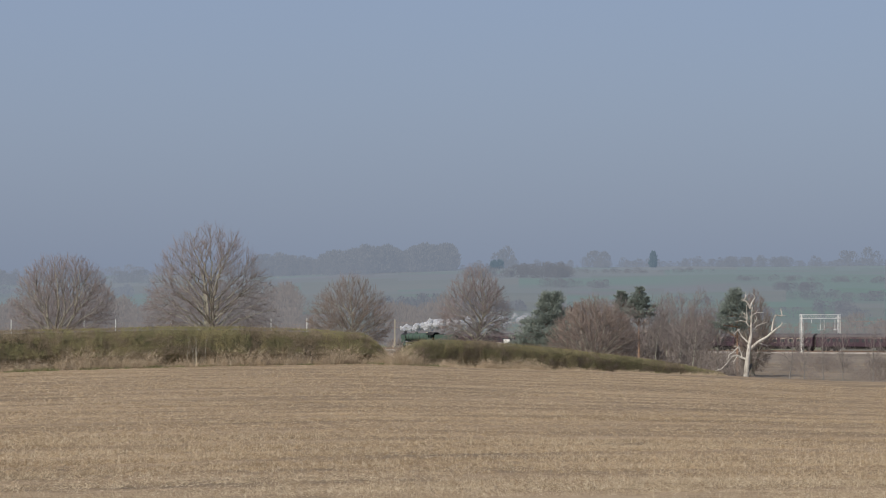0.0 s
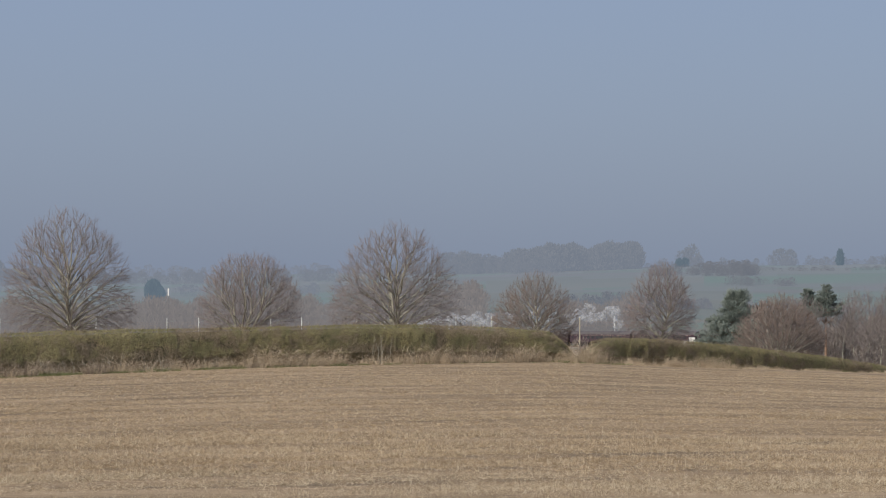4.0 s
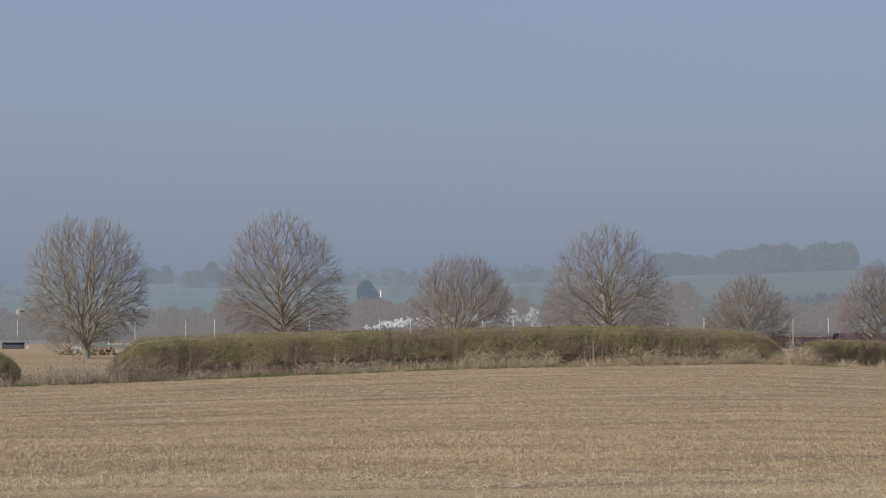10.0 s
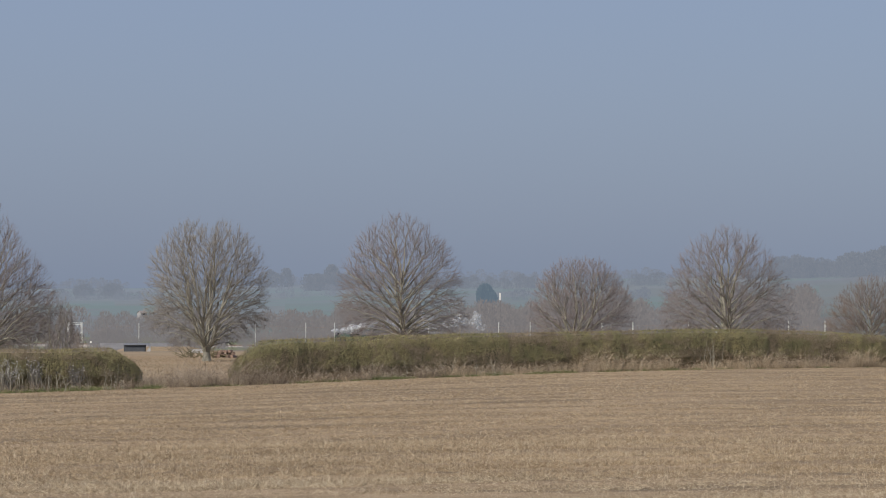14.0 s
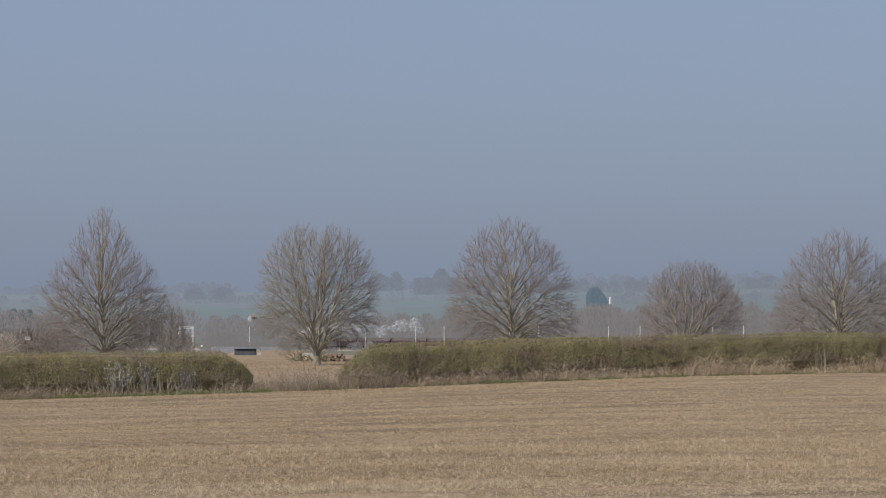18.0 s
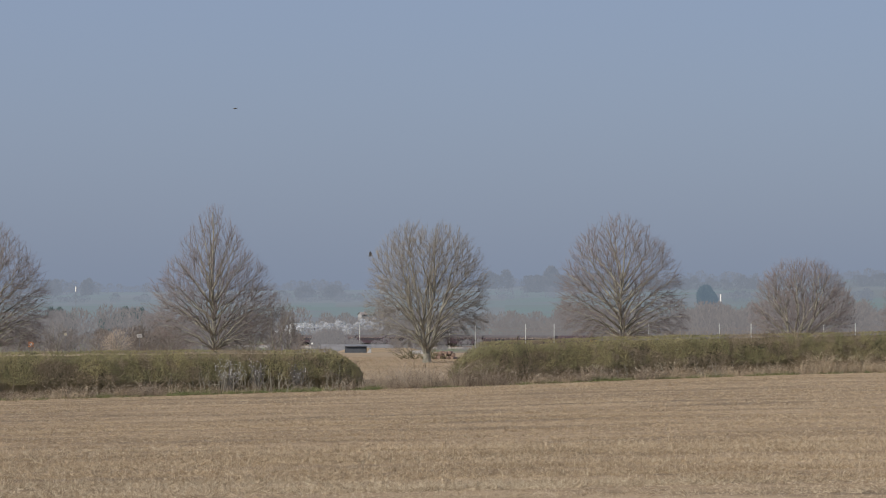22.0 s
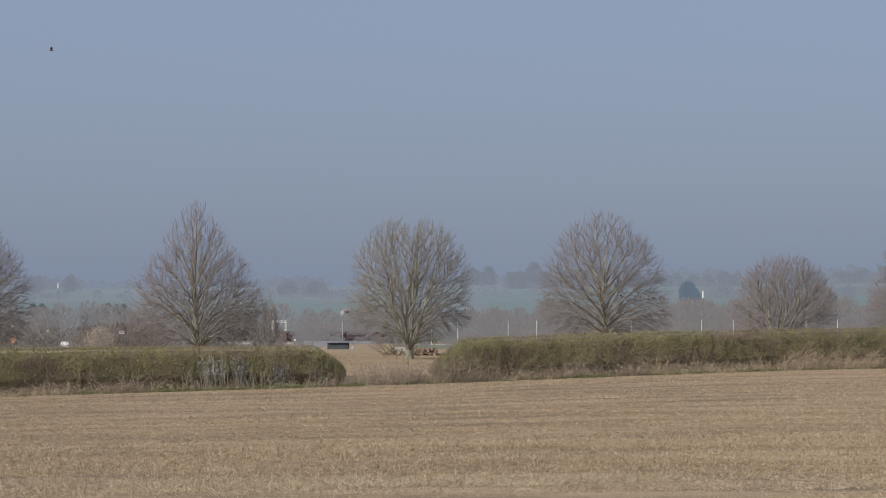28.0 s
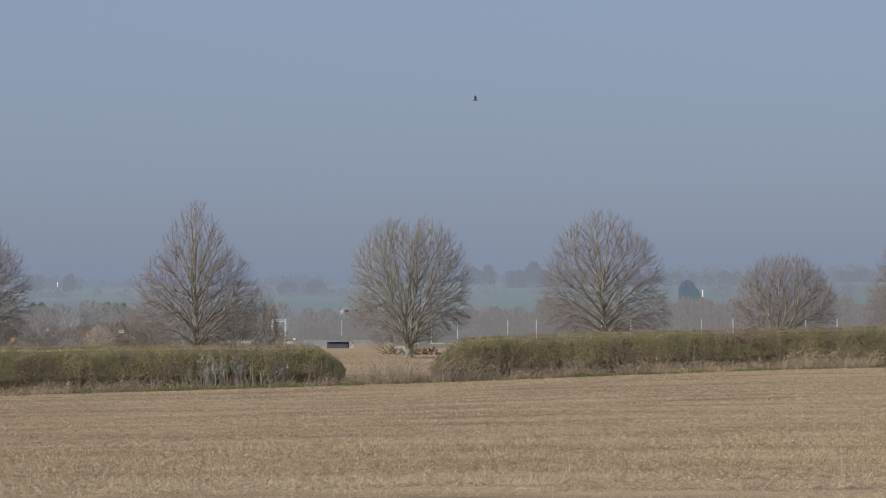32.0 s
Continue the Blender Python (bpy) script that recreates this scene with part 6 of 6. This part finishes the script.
# ---- railway ----
def build_railway():
    bed = thing("railway_track", Matrix.Identity(4), "ballasted double railway track on a low bank", "railway", kind="structure")
    ss = np.arange(-1900, 100, 20.0)
    prof = [(-9, -3.2), (-3.4, -0.35), (-2.6, 0.0), (14.5, 0.0), (15.4, -0.4), (21, -3.4)]
    v = [rail(s, o, u - 0.18) for s in ss for o, u in prof]
    k = len(prof)
    f = [(i * k + j, i * k + j + 1, (i + 1) * k + j + 1, (i + 1) * k + j) for i in range(len(ss) - 1) for j in range(k - 1)]
    part("ballast", (v, f), M_BALLAST, bed)
    for off in (0.0, 3.4, 8.5, 11.9):
        for side in (-0.72, 0.72):
            v = [rail(s, off + side + o, u) for s in ss for o, u in ((-0.04, -0.16), (-0.04, 0.0), (0.04, 0.0), (0.04, -0.16))]
            f = [(i * 4 + j, i * 4 + j + 1, i * 4 + 4 + j + 1, i * 4 + 4 + j) for i in range(len(ss) - 1) for j in range(3)]
            part("rail", (v, f), M_RAIL, bed)


build_railway()


def mast(s, off, height=7.3, thick=0.16, group="masts along the railway"):
    ob = thing("overhead_mast", Matrix.Translation(rail(s, off, -0.4)) @ pose(0, 0, 0, 0, 0, -RAIL_BEARING), "pale steel mast for the railway's overhead wires", "mast", group)
    bm = bmesh.new()
    for x in (-thick / 2, thick / 2):
        box(bm, x - 0.03, x + 0.03, -thick / 2, thick / 2, 0, height + 0.4)
    box(bm, -thick / 2, thick / 2, -0.03, 0.03, 0, height + 0.4)
    part("post", bm, M_GALV, ob)
    bm = bmesh.new()
    arm = 2.6 if off < 5 else -2.6
    tube(bm, (0, 0, height - 0.9), (0, arm, height - 0.5), 0.045)
    tube(bm, (0, 0, height + 0.1), (0, arm * 0.8, height - 0.55), 0.03)
    tube(bm, (0, arm * 0.9, height - 0.5), (0, arm * 0.9, height - 1.6), 0.03)
    part("cantilever", bm, M_TIN_DARK, ob)
    bm = bmesh.new()
    for z in (0, 0.12, 0.24):
        tube(bm, (0, 0.3 if arm > 0 else -0.3, height - 0.95 + z * 0.1), (0, 0.36 if arm > 0 else -0.36, height - 0.95 + z * 0.1), 0.09)
    part("insulator", bm, M_WHITE, ob)


def portal(s, width=15.5, height=7.8):
    ob = thing("overhead_portal", Matrix.Translation(rail(s, -2.4, -0.4)) @ pose(0, 0, 0, 0, 0, -RAIL_BEARING), "white steel lattice portal over the railway tracks", "portal")
    for y in (0, width):
        bm = bmesh.new()
        for x in (-0.22, 0.22):
            for q in (-0.22, 0.22):
                tube(bm, (x, y + q, 0), (x, y + q, height + 0.4), 0.055, sides=6)
        for i in range(12):
            z = 0.3 + i * 0.62
            tube(bm, (-0.22, y - 0.22, z), (-0.22, y + 0.22, z + 0.6), 0.03, sides=5)
            tube(bm, (0.22, y + 0.22, z), (0.22, y - 0.22, z + 0.6), 0.03, sides=5)
        part("post", bm, M_WHITE, ob)
    bm = bmesh.new()
    for z in (height - 0.55, height + 0.3):
        for x in (-0.25, 0.25):
            tube(bm, (x, -0.3, z), (x, width + 0.3, z), 0.07, sides=6)
    n = 22
    for i in range(n):
        y0, y1 = width * i / n, width * (i + 1) / n
        tube(bm, (-0.25, y0, height - 0.55 if i % 2 else height + 0.3), (-0.25, y1, height + 0.3 if i % 2 else height - 0.55), 0.035, sides=5)
    part("lattice_beam", bm, M_WHITE, ob)
    for y in [q for q in (3.6, 6.8, 8.2, 12.2, 13.2) if q < width]:
        bm = bmesh.new()
        tube(bm, (0, y, height - 0.5), (0, y, height - (3.0 if y != 3.6 else 1.4)), 0.06, sides=6)
        if y in (6.8, 12.2):
            tube(bm, (0, y - 0.7, height - 2.95), (0, y + 1.8, height - 2.95), 0.05, sides=6)
        part("dropper", bm, M_WHITE, ob)


portal(rail_s(22.31), width=13.6)
portal(rail_s(-3.44), width=5.4)
mast(rail_s(14.66, 5.6), 5.6)
for bb in (12.12, 9.9, 8.19, 6.07, 3.97, 2.02, 0.39, -2.0, -4.9, 17.4, 20.0):
    mast(rail_s(bb), -2.4)
for bb in (11.38, 9.33, 7.55, 5.42, 3.37, 1.43, -0.15):
    mast(rail_s(bb), -2.4, thick=0.11)


def wire(name, off, up, sag):
    ss = np.arange(-1300, -150, 7.0)
    bm = bmesh.new()
    pts = [rail(s, off, up - sag * math.sin(math.pi * ((s % 47) / 47))) for s in ss]
    verts = [p + Vector(q) for p in pts for q in ((0, -0.012, 0), (0, 0.012, 0), (0, 0, 0.02))]
    f = [(i * 3 + j, i * 3 + (j + 1) % 3, i * 3 + 3 + (j + 1) % 3, i * 3 + 3 + j) for i in range(len(ss) - 1) for j in range(3)]
    bm.free()
    tagged(part(name, (verts, f), M_RAIL, None), "thin dark overhead railway wire", "wire", "overhead wires")


for off in (0.0, 3.4):
    wire("contact_wire", off, 5.0, 0.0)
    wire("catenary_wire", off, 6.4, 0.7)


# ---- train; lengths run along local x, the engine faces -x ----
def wheelset(parent, x, r, gauge=0.72, spokes=0, name="wheel", material=M_BLACK):
    for y in (-gauge, gauge):
        bm = bmesh.new()
        tube(bm, (x, y - 0.07, r), (x, y + 0.07, r), r, sides=18)
        tube(bm, (x, y - 0.10, r), (x, y + 0.10, r), r * 0.22, sides=10)
        w = part(name, bm, material, parent)
        bm = bmesh.new()
        tube(bm, (x, y - 0.085, r), (x, y + 0.085, r), r * 0.78, sides=16)
        part("wheel_centre", bm, M_GREENLOCO if spokes else M_UNDER, w)


def coach(label, windows, frames=M_MAROON):
    ob = thing("railway_coach", Matrix.Identity(4), label, "coach", "coaches of the steam train")
    L, half = 19.6, 1.38
    prof = [(-half, 1.05), (-half - 0.02, 1.8), (-half, 2.6), (-half + 0.06, 2.95), (-1.1, 3.35), (-0.6, 3.62), (0, 3.72)]
    prof += [(-y, z) for y, z in reversed(prof[:-1])]
    side = [p for p in prof if p[1] <= 2.96]
    k = len(prof)
    body = [(x, y, z) for x in (0.0, L) for y, z in (prof[:4] + prof[-4:])]
    f = [(i, i + 1, 8 + i + 1, 8 + i) for i in range(7)] + [(7, 0, 8, 15), tuple(range(7, -1, -1)), tuple(range(8, 16))]
    part("body", (body, f), M_MAROON, ob)
    rp = prof[3:-3]
    roof = [(x, y * 1.01, z + 0.004) for x in (-0.05, L + 0.05) for y, z in rp]
    n = len(rp)
    part("roof", (roof, [(i, i + 1, n + i + 1, n + i) for i in range(n - 1)] + [tuple(range(n)), tuple(range(2 * n - 1, n - 1, -1))]), M_ROOF, ob)
    for x in np.linspace(2, L - 2, 7):
        bm = bmesh.new()
        tube(bm, (x, 0.25, 3.66), (x, 0.25, 3.84), 0.14, 0.1, sides=8)
        part("roof_vent", bm, M_ROOF, ob)
    for sgn in (-1, 1):
        for i in range(windows):
            x = 2.4 + (L - 4.8) * (i + 0.5) / windows
            w = 0.62 if windows < 9 else 0.45
            bm = bmesh.new()
            box(bm, x - w, x + w, sgn * 1.385 - 0.03, sgn * 1.385 + 0.03, 1.85, 2.68, 0.03)
            p = part("window_frame", bm, frames, ob)
            bm = bmesh.new()
            box(bm, x - w + 0.06, x + w - 0.06, sgn * 1.40 - 0.03, sgn * 1.40 + 0.03, 1.91, 2.62)
            part("pane", bm, M_GLASS, p)
        for x in (0.9, L - 0.9, L * 0.5):
            bm = bmesh.new()
            box(bm, x - 0.36, x + 0.36, sgn * 1.392 - 0.02, sgn * 1.392 + 0.02, 1.12, 2.9, 0.02)
            d = part("door", bm, M_MAROON, ob)
            bm = bmesh.new()
            box(bm, x - 0.2, x + 0.2, sgn * 1.405 - 0.02, sgn * 1.405 + 0.02, 1.95, 2.6)
            part("pane", bm, M_GLASS, d)
        bm = bmesh.new()
        box(bm, 0.1, L - 0.1, sgn * 1.40 - 0.008, sgn * 1.40 + 0.008, 2.79, 2.815)
        part("lining", bm, M_CREAM, ob)
    bm = bmesh.new()
    box(bm, 0.2, L - 0.2, -1.1, 1.1, 0.8, 1.06)
    box(bm, 7, 12.5, -1.0, 1.0, 0.45, 0.85, 0.05)
    part("underframe", bm, M_UNDER, ob)
    for c in (2.9, L - 2.9):
        bm = bmesh.new()
        for y in (-0.95, 0.95):
            box(bm, c - 1.9, c + 1.9, y - 0.07, y + 0.07, 0.38, 0.72, 0.03)
        box(bm, c - 0.2, c + 0.2, -0.95, 0.95, 0.5, 0.8)
        bo = part("bogie", bm, M_UNDER, ob)
        for x in (c - 1.3, c + 1.3):
            for y in (-0.72, 0.72):
                bm = bmesh.new()
                tube(bm, (x, y - 0.07, 0.46), (x, y + 0.07, 0.46), 0.46, sides=16)
                part("wheel", bm, M_UNDER, bo)
    bm = bmesh.new()
    box(bm, L, L + 0.55, -0.55, 0.55, 1.05, 3.15, 0.04)
    part("gangway", bm, M_UNDER, ob)
    return ob


def locomotive():
    ob = thing("steam_locomotive", Matrix.Identity(4), "green steam locomotive with black smokebox heading the train", "locomotive")
    bm = bmesh.new()
    tube(bm, (2.0, 0, 2.75), (6.6, 0, 2.75), 0.88, 0.92, sides=28)
    tube(bm, (6.6, 0, 2.75), (9.2, 0, 2.72), 0.92, 1.0, sides=28)
    part("boiler", bm, M_GREENLOCO, ob)
    for x in (3.0, 4.2, 5.4, 6.6, 7.9):
        bm = bmesh.new()
        tube(bm, (x - 0.04, 0, 2.75), (x + 0.04, 0, 2.75), 0.945 if x < 7 else 0.985, sides=28)
        part("boiler_band", bm, M_BLACK, ob)
    bm = bmesh.new()
    tube(bm, (0.35, 0, 2.75), (2.0, 0, 2.75), 0.9, sides=28)
    tube(bm, (0.22, 0, 2.75), (0.36, 0, 2.75), 0.62, 0.72, sides=24)
    part("smokebox", bm, M_BLACK, ob)
    bm = bmesh.new()
    tube(bm, (1.1, 0, 3.55), (1.1, 0, 4.02), 0.33, 0.28, sides=20)
    tube(bm, (1.1, 0, 4.0), (1.1, 0, 4.12), 0.33, 0.35, sides=20)
    part("chimney", bm, M_BLACK, ob)
    bm = bmesh.new()
    tube(bm, (4.7, 0, 3.5), (4.7, 0, 3.86), 0.4, 0.34, sides=20)
    tube(bm, (4.7, 0, 3.86), (4.7, 0, 3.98), 0.34, 0.16, sides=20)
    part("dome", bm, M_GREENLOCO, ob)
    for x in (8.0, 8.3):
        bm = bmesh.new()
        tube(bm, (x, 0, 3.65), (x, 0, 3.95), 0.09, sides=10)
        part("safety_valve", bm, M_CREAM, ob, "brass safety valve")
    bm = bmesh.new()
    box(bm, 9.2, 9.32, -1.3, 1.3, 1.5, 3.5)
    for y in (-1.3, 1.24):
        box(bm, 9.32, 11.0, y, y + 0.06, 1.5, 2.45)
        box(bm, 9.32, 9.75, y, y + 0.06, 2.45, 3.3)
        box(bm, 10.3, 10.45, y, y + 0.06, 2.45, 3.3)
    part("cab", bm, M_GREENLOCO, ob)
    v = [(x, 1.4 * math.sin(a), 3.05 + 0.85 * math.cos(a) - (0.05 if lo else 0)) for x in (9.0, 11.4) for lo in (0, 1) for a in np.linspace(-1.25, 1.25, 9)]
    f = [(i, i + 1, 18 + i + 1, 18 + i) for i in range(8)] + [(9 + i, 27 + i, 27 + i + 1, 9 + i + 1) for i in range(8)] + [(i, 9 + i, 9 + i + 1, i + 1) for i in range(8)] + [(18 + i, 19 + i, 28 + i, 27 + i) for i in range(8)]
    part("cab_roof", (v, f), M_BLACK, ob)
    bm = bmesh.new()
    for y in (-1.25, 0.85):
        box(bm, 0.4, 9.2, y, y + 0.4, 1.5, 1.56)
    box(bm, 0.0, 0.12, -1.25, 1.25, 0.85, 1.4)
    part("running_board", bm, M_GREENLOCO, ob)
    bm = bmesh.new()
    box(bm, 0.3, 10.8, -0.6, 0.6, 0.9, 1.45)
    part("frames", bm, M_BLACK, ob)
    for y in (-1.12, 1.12):
        bm = bmesh.new()
        tube(bm, (1.6, y, 0.95), (2.8, y, 0.95), 0.36, sides=16)
        part("cylinder", bm, M_GREENLOCO, ob)
        bm = bmesh.new()
        box(bm, 4.6, 8.4, y - 0.05, y + 0.05, 0.72, 0.85)
        box(bm, 2.8, 6.2, y - 0.03, y + 0.03, 0.92, 1.0)
        part("coupling_rod", bm, M_GALV, ob)
        bm = bmesh.new()
        box(bm, 0.75, 2.2, y - 0.03 + (0.12 if y > 0 else -0.12), y + 0.03 + (0.12 if y > 0 else -0.12), 1.6, 3.3, 0.01)
        part("smoke_deflector", bm, M_GREENLOCO, ob)
    for x in (1.3, 3.3):
        wheelset(ob, x, 0.48, name="bogie_wheel")
    for x in (4.6, 6.5, 8.4):
        wheelset(ob, x, 0.94, spokes=1, name="driving_wheel")
    wheelset(ob, 10.3, 0.52, name="trailing_wheel")
    for y in (-0.85, 0.85):
        bm = bmesh.new()
        tube(bm, (-0.45, y, 1.05), (0.0, y, 1.05), 0.1, sides=10)
        tube(bm, (-0.5, y, 1.05), (-0.43, y, 1.05), 0.24, sides=14)
        part("buffer", bm, M_BLACK, ob)
    return ob


def tender():
    ob = thing("tender", Matrix.Identity(4), "green coal tender coupled behind the steam locomotive", "tender")
    bm = bmesh.new()
    box(bm, 0.3, 7.6, -1.28, 1.28, 1.35, 3.0, 0.06)
    part("tank", bm, M_GREENLOCO, ob)
    bm = bmesh.new()
    for y in (-1.2, 1.12):
        box(bm, 0.4, 7.3, y, y + 0.08, 3.0, 3.35)
    part("coal_rails", bm, M_GREENLOCO, ob)
    bm = bmesh.new()
    rng = random.Random(5)
    for _ in range(40):
        r = bmesh.ops.create_icosphere(bm, subdivisions=1, radius=rng.uniform(0.2, 0.4))
        bmesh.ops.translate(bm, vec=(rng.uniform(1.0, 5.5), rng.uniform(-0.9, 0.9), rng.uniform(2.95, 3.3)), verts=r["verts"])
    part("coal", bm, M_BLACK, ob)
    for y in (-1.29, 1.29):
        bm = bmesh.new()
        for x in (2.0, 2.9, 3.8, 4.7, 5.6):
            box(bm, x - 0.28, x + 0.28, y - 0.01, y + 0.01, 2.05, 2.4)
        part("lettering_bar", bm, M_ROOF, ob)
    bm = bmesh.new()
    box(bm, 0.1, 7.8, -1.1, 1.1, 0.8, 1.34)
    part("underframe", bm, M_BLACK, ob)
    for x in (1.2, 2.9, 4.6, 6.4):
        wheelset(ob, x, 0.6)
    return ob


M_YELLOW = mat("warning_yellow", (0.80, 0.50, 0.03), (0.6, 0.36, 0.02), rough=0.5, scale=1, fine=8, bump=0.05)


def diesel():
    ob = thing("diesel_locomotive", Matrix.Identity(4), "dark maroon diesel locomotive with yellow ends on the train's rear", "locomotive")
    L = 18.5
    prof = [(-1.33, 1.0), (-1.36, 2.2), (-1.3, 2.9), (-1.0, 3.45), (-0.5, 3.7), (0, 3.76)]
    prof += [(-y, z) for y, z in reversed(prof[:-1])]
    k = len(prof)
    xs = [(0.0, 0.55), (0.7, 0.97), (1.0, 1.0), (L - 1.0, 1.0), (L - 0.7, 0.97), (L, 0.55)]
    v = []
    for x, s in xs:
        for y, z in prof:
            lean = 0.55 if x == 0 else -0.55 if x == L else 0
            v.append((x + lean * max(0, (z - 2.1) / 1.6), y * (0.9 if s < 0.6 else 1), z if s > 0.6 else min(z, 3.45)))
    f = [(i * k + j, i * k + j + 1, (i + 1) * k + j + 1, (i + 1) * k + j) for i in range(len(xs) - 1) for j in range(k - 1)]
    f += [tuple(range(k - 1, -1, -1)), tuple(range((len(xs) - 1) * k, len(xs) * k))]
    part("body", (v, f), M_MAROON, ob)
    for x, s in ((-0.02, -1), (L + 0.02, 1)):
        bm = bmesh.new()
        box(bm, x - 0.04, x + 0.04, -1.22, 1.22, 1.1, 2.25, 0.02)
        part("nose_panel", bm, M_YELLOW, ob, "yellow warning panel")
        for y in (-0.58, 0.58):
            bm = bmesh.new()
            box(bm, x - s * 0.42 - 0.05, x - s * 0.2 + 0.05, y - 0.5, y + 0.5, 2.5, 3.1, 0.03)
            part("windscreen", bm, M_GLASS, ob)
        for y in (-0.85, 0.85):
            bm = bmesh.new()
            tube(bm, (x, y, 1.0), (x + s * 0.5, y, 1.0), 0.12, sides=10)
            tube(bm, (x + s * 0.5, y, 1.0), (x + s * 0.56, y, 1.0), 0.25, sides=14)
            part("buffer", bm, M_BLACK, ob)
    for y in (-1.36, 1.36):
        for x in (4.5, 7.0, 9.5, 12.0, 14.5):
            bm = bmesh.new()
            for i in range(6):
                box(bm, x - 0.6, x + 0.6, y - 0.02, y + 0.02, 2.0 + i * 0.13, 2.08 + i * 0.13)
            part("grille", bm, M_UNDER, ob)
        for x in (1.9, L - 1.9):
            bm = bmesh.new()
            box(bm, x - 0.35, x + 0.35, y - 0.015, y + 0.015, 1.1, 3.0)
            part("cab_door", bm, M_MAROON, ob)
    bm = bmesh.new()
    box(bm, 0.3, L - 0.3, -1.1, 1.1, 0.8, 1.02)
    box(bm, 6.5, 12, -1.1, 1.1, 0.3, 0.9, 0.06)
    part("underframe", bm, M_UNDER, ob)
    for c in (3.4, L - 3.4):
        bm = bmesh.new()
        for y in (-1.0, 1.0):
            box(bm, c - 2.4, c + 2.4, y - 0.08, y + 0.08, 0.4, 0.85, 0.03)
        bo = part("bogie", bm, M_UNDER, ob)
        for x in (c - 1.8, c, c + 1.8):
            for y in (-0.72, 0.72):
                bm = bmesh.new()
                tube(bm, (x, y - 0.07, 0.5), (x, y + 0.07, 0.5), 0.5, sides=16)
                part("wheel", bm, M_UNDER, bo)
    return ob


ENGINE, TENDER, DIESEL = locomotive(), tender(), diesel()
first_coach = coach("maroon coach with large saloon windows and grey roof", 8)
second = coach("maroon compartment coach with close-set windows and grey roof", 10)
COACHES = [first_coach, copy_thing(first_coach, Matrix.Identity(4)), second, copy_thing(second, Matrix.Identity(4)), coach("maroon coach with cream-framed saloon windows", 7, M_CREAM)]
COACHES += [copy_thing(second, Matrix.Identity(4)) for _ in range(2)] + [copy_thing(first_coach, Matrix.Identity(4))]


def puff(name, r, seed, material, parent):
    """One billow: the hull of many lobes, as a single skin."""
    rng = np.random.default_rng(seed)
    lobes = [(Vector(rng.normal(size=3) * (0.55, 0.4, 0.34)) * r, r * rng.uniform(0.4, 0.62)) for _ in range(12)] + [(Vector((0, 0, 0)), r * 0.6)]
    bm = bmesh.new()
    bmesh.ops.create_icosphere(bm, subdivisions=4, radius=1)
    for v in bm.verts:
        n_ = v.co.normalized()
        best = 0.3 * r
        for c, q in lobes:
            along = c.dot(n_)
            rest = c.length_squared - along * along
            if rest < q * q:
                best = max(best, along + math.sqrt(q * q - rest))
        best *= 1 + 0.10 * noise.noise(n_ * 5 + Vector((seed, 0, 0)))
        v.co = n_ * best
    for fa in bm.faces:
        fa.smooth = True
    return part(name, bm, material, parent)


# the plume trails behind the chimney: metres back, metres up, size
PLUME = thing("steam_plume", Matrix.Identity(4), "white steam plume trailing from the locomotive's chimney", "steam")
PUFFS = []
rng = np.random.default_rng(21)
for i in range(84):
    back = 0.6 + 0.42 * i + 0.0058 * i * i
    up = 4.5 + 0.9 * (1 - math.exp(-back / 8)) + 0.035 * back + rng.normal() * (0.18 + 0.013 * back)
    size = 0.5 + 0.75 * (1 - math.exp(-back / 14)) + rng.uniform(-0.2, 0.3)
    if i > 34 and rng.random() < 0.25:
        continue
    p = puff("puff", size, 40 + i, M_STEAM if back < 17 else M_STEAM_THIN, PLUME)
    PUFFS.append((p, back, up, rng.normal() * 0.6, i))


# seconds and the engine's front along the line
RUN = ((0, -463), (3, -512), (7, -578), (9, -615), (13, -692), (17, -776), (20, -852), (22, -894), (24.5, -934), (27.5, -981), (29.5, -1027), (32, -1084))


def ride(ob, back, off=0.0):
    turn = pose(0, 0, 0, 0, 0, -RAIL_BEARING)
    slope = math.degrees(math.atan(0.0052))
    rows = []
    for t, s in RUN:
        rows.append((t, Matrix.Translation(rail(s + back, off)) @ turn @ pose(0, 0, 0, 0, -slope, 0)))
    walk(ob, rows)


def motions():
    ride(ENGINE, 0.0)
    ride(TENDER, 11.5)
    for i, c in enumerate(COACHES):
        ride(c, 19.7 + i * 20.5)
    ride(DIESEL, 20.0 + len(COACHES) * 20.5)
    ride(PLUME, 0.6)
    for p, back, up, side, i in PUFFS:
        rows = []
        for k in range(9):
            t = k * 4.0
            sway = math.sin(k * 1.3 + i)
            rows.append((t, pose(back + 0.5 * sway, side + 0.3 * math.cos(k + i), up + 0.25 * math.sin(k * 0.9 + i * 2), 12 * sway, 25 * math.sin(k * 0.7 + i), 20 * math.cos(k * 0.8 + i))))
        walk(p, rows)
    extra_motions()


motions()
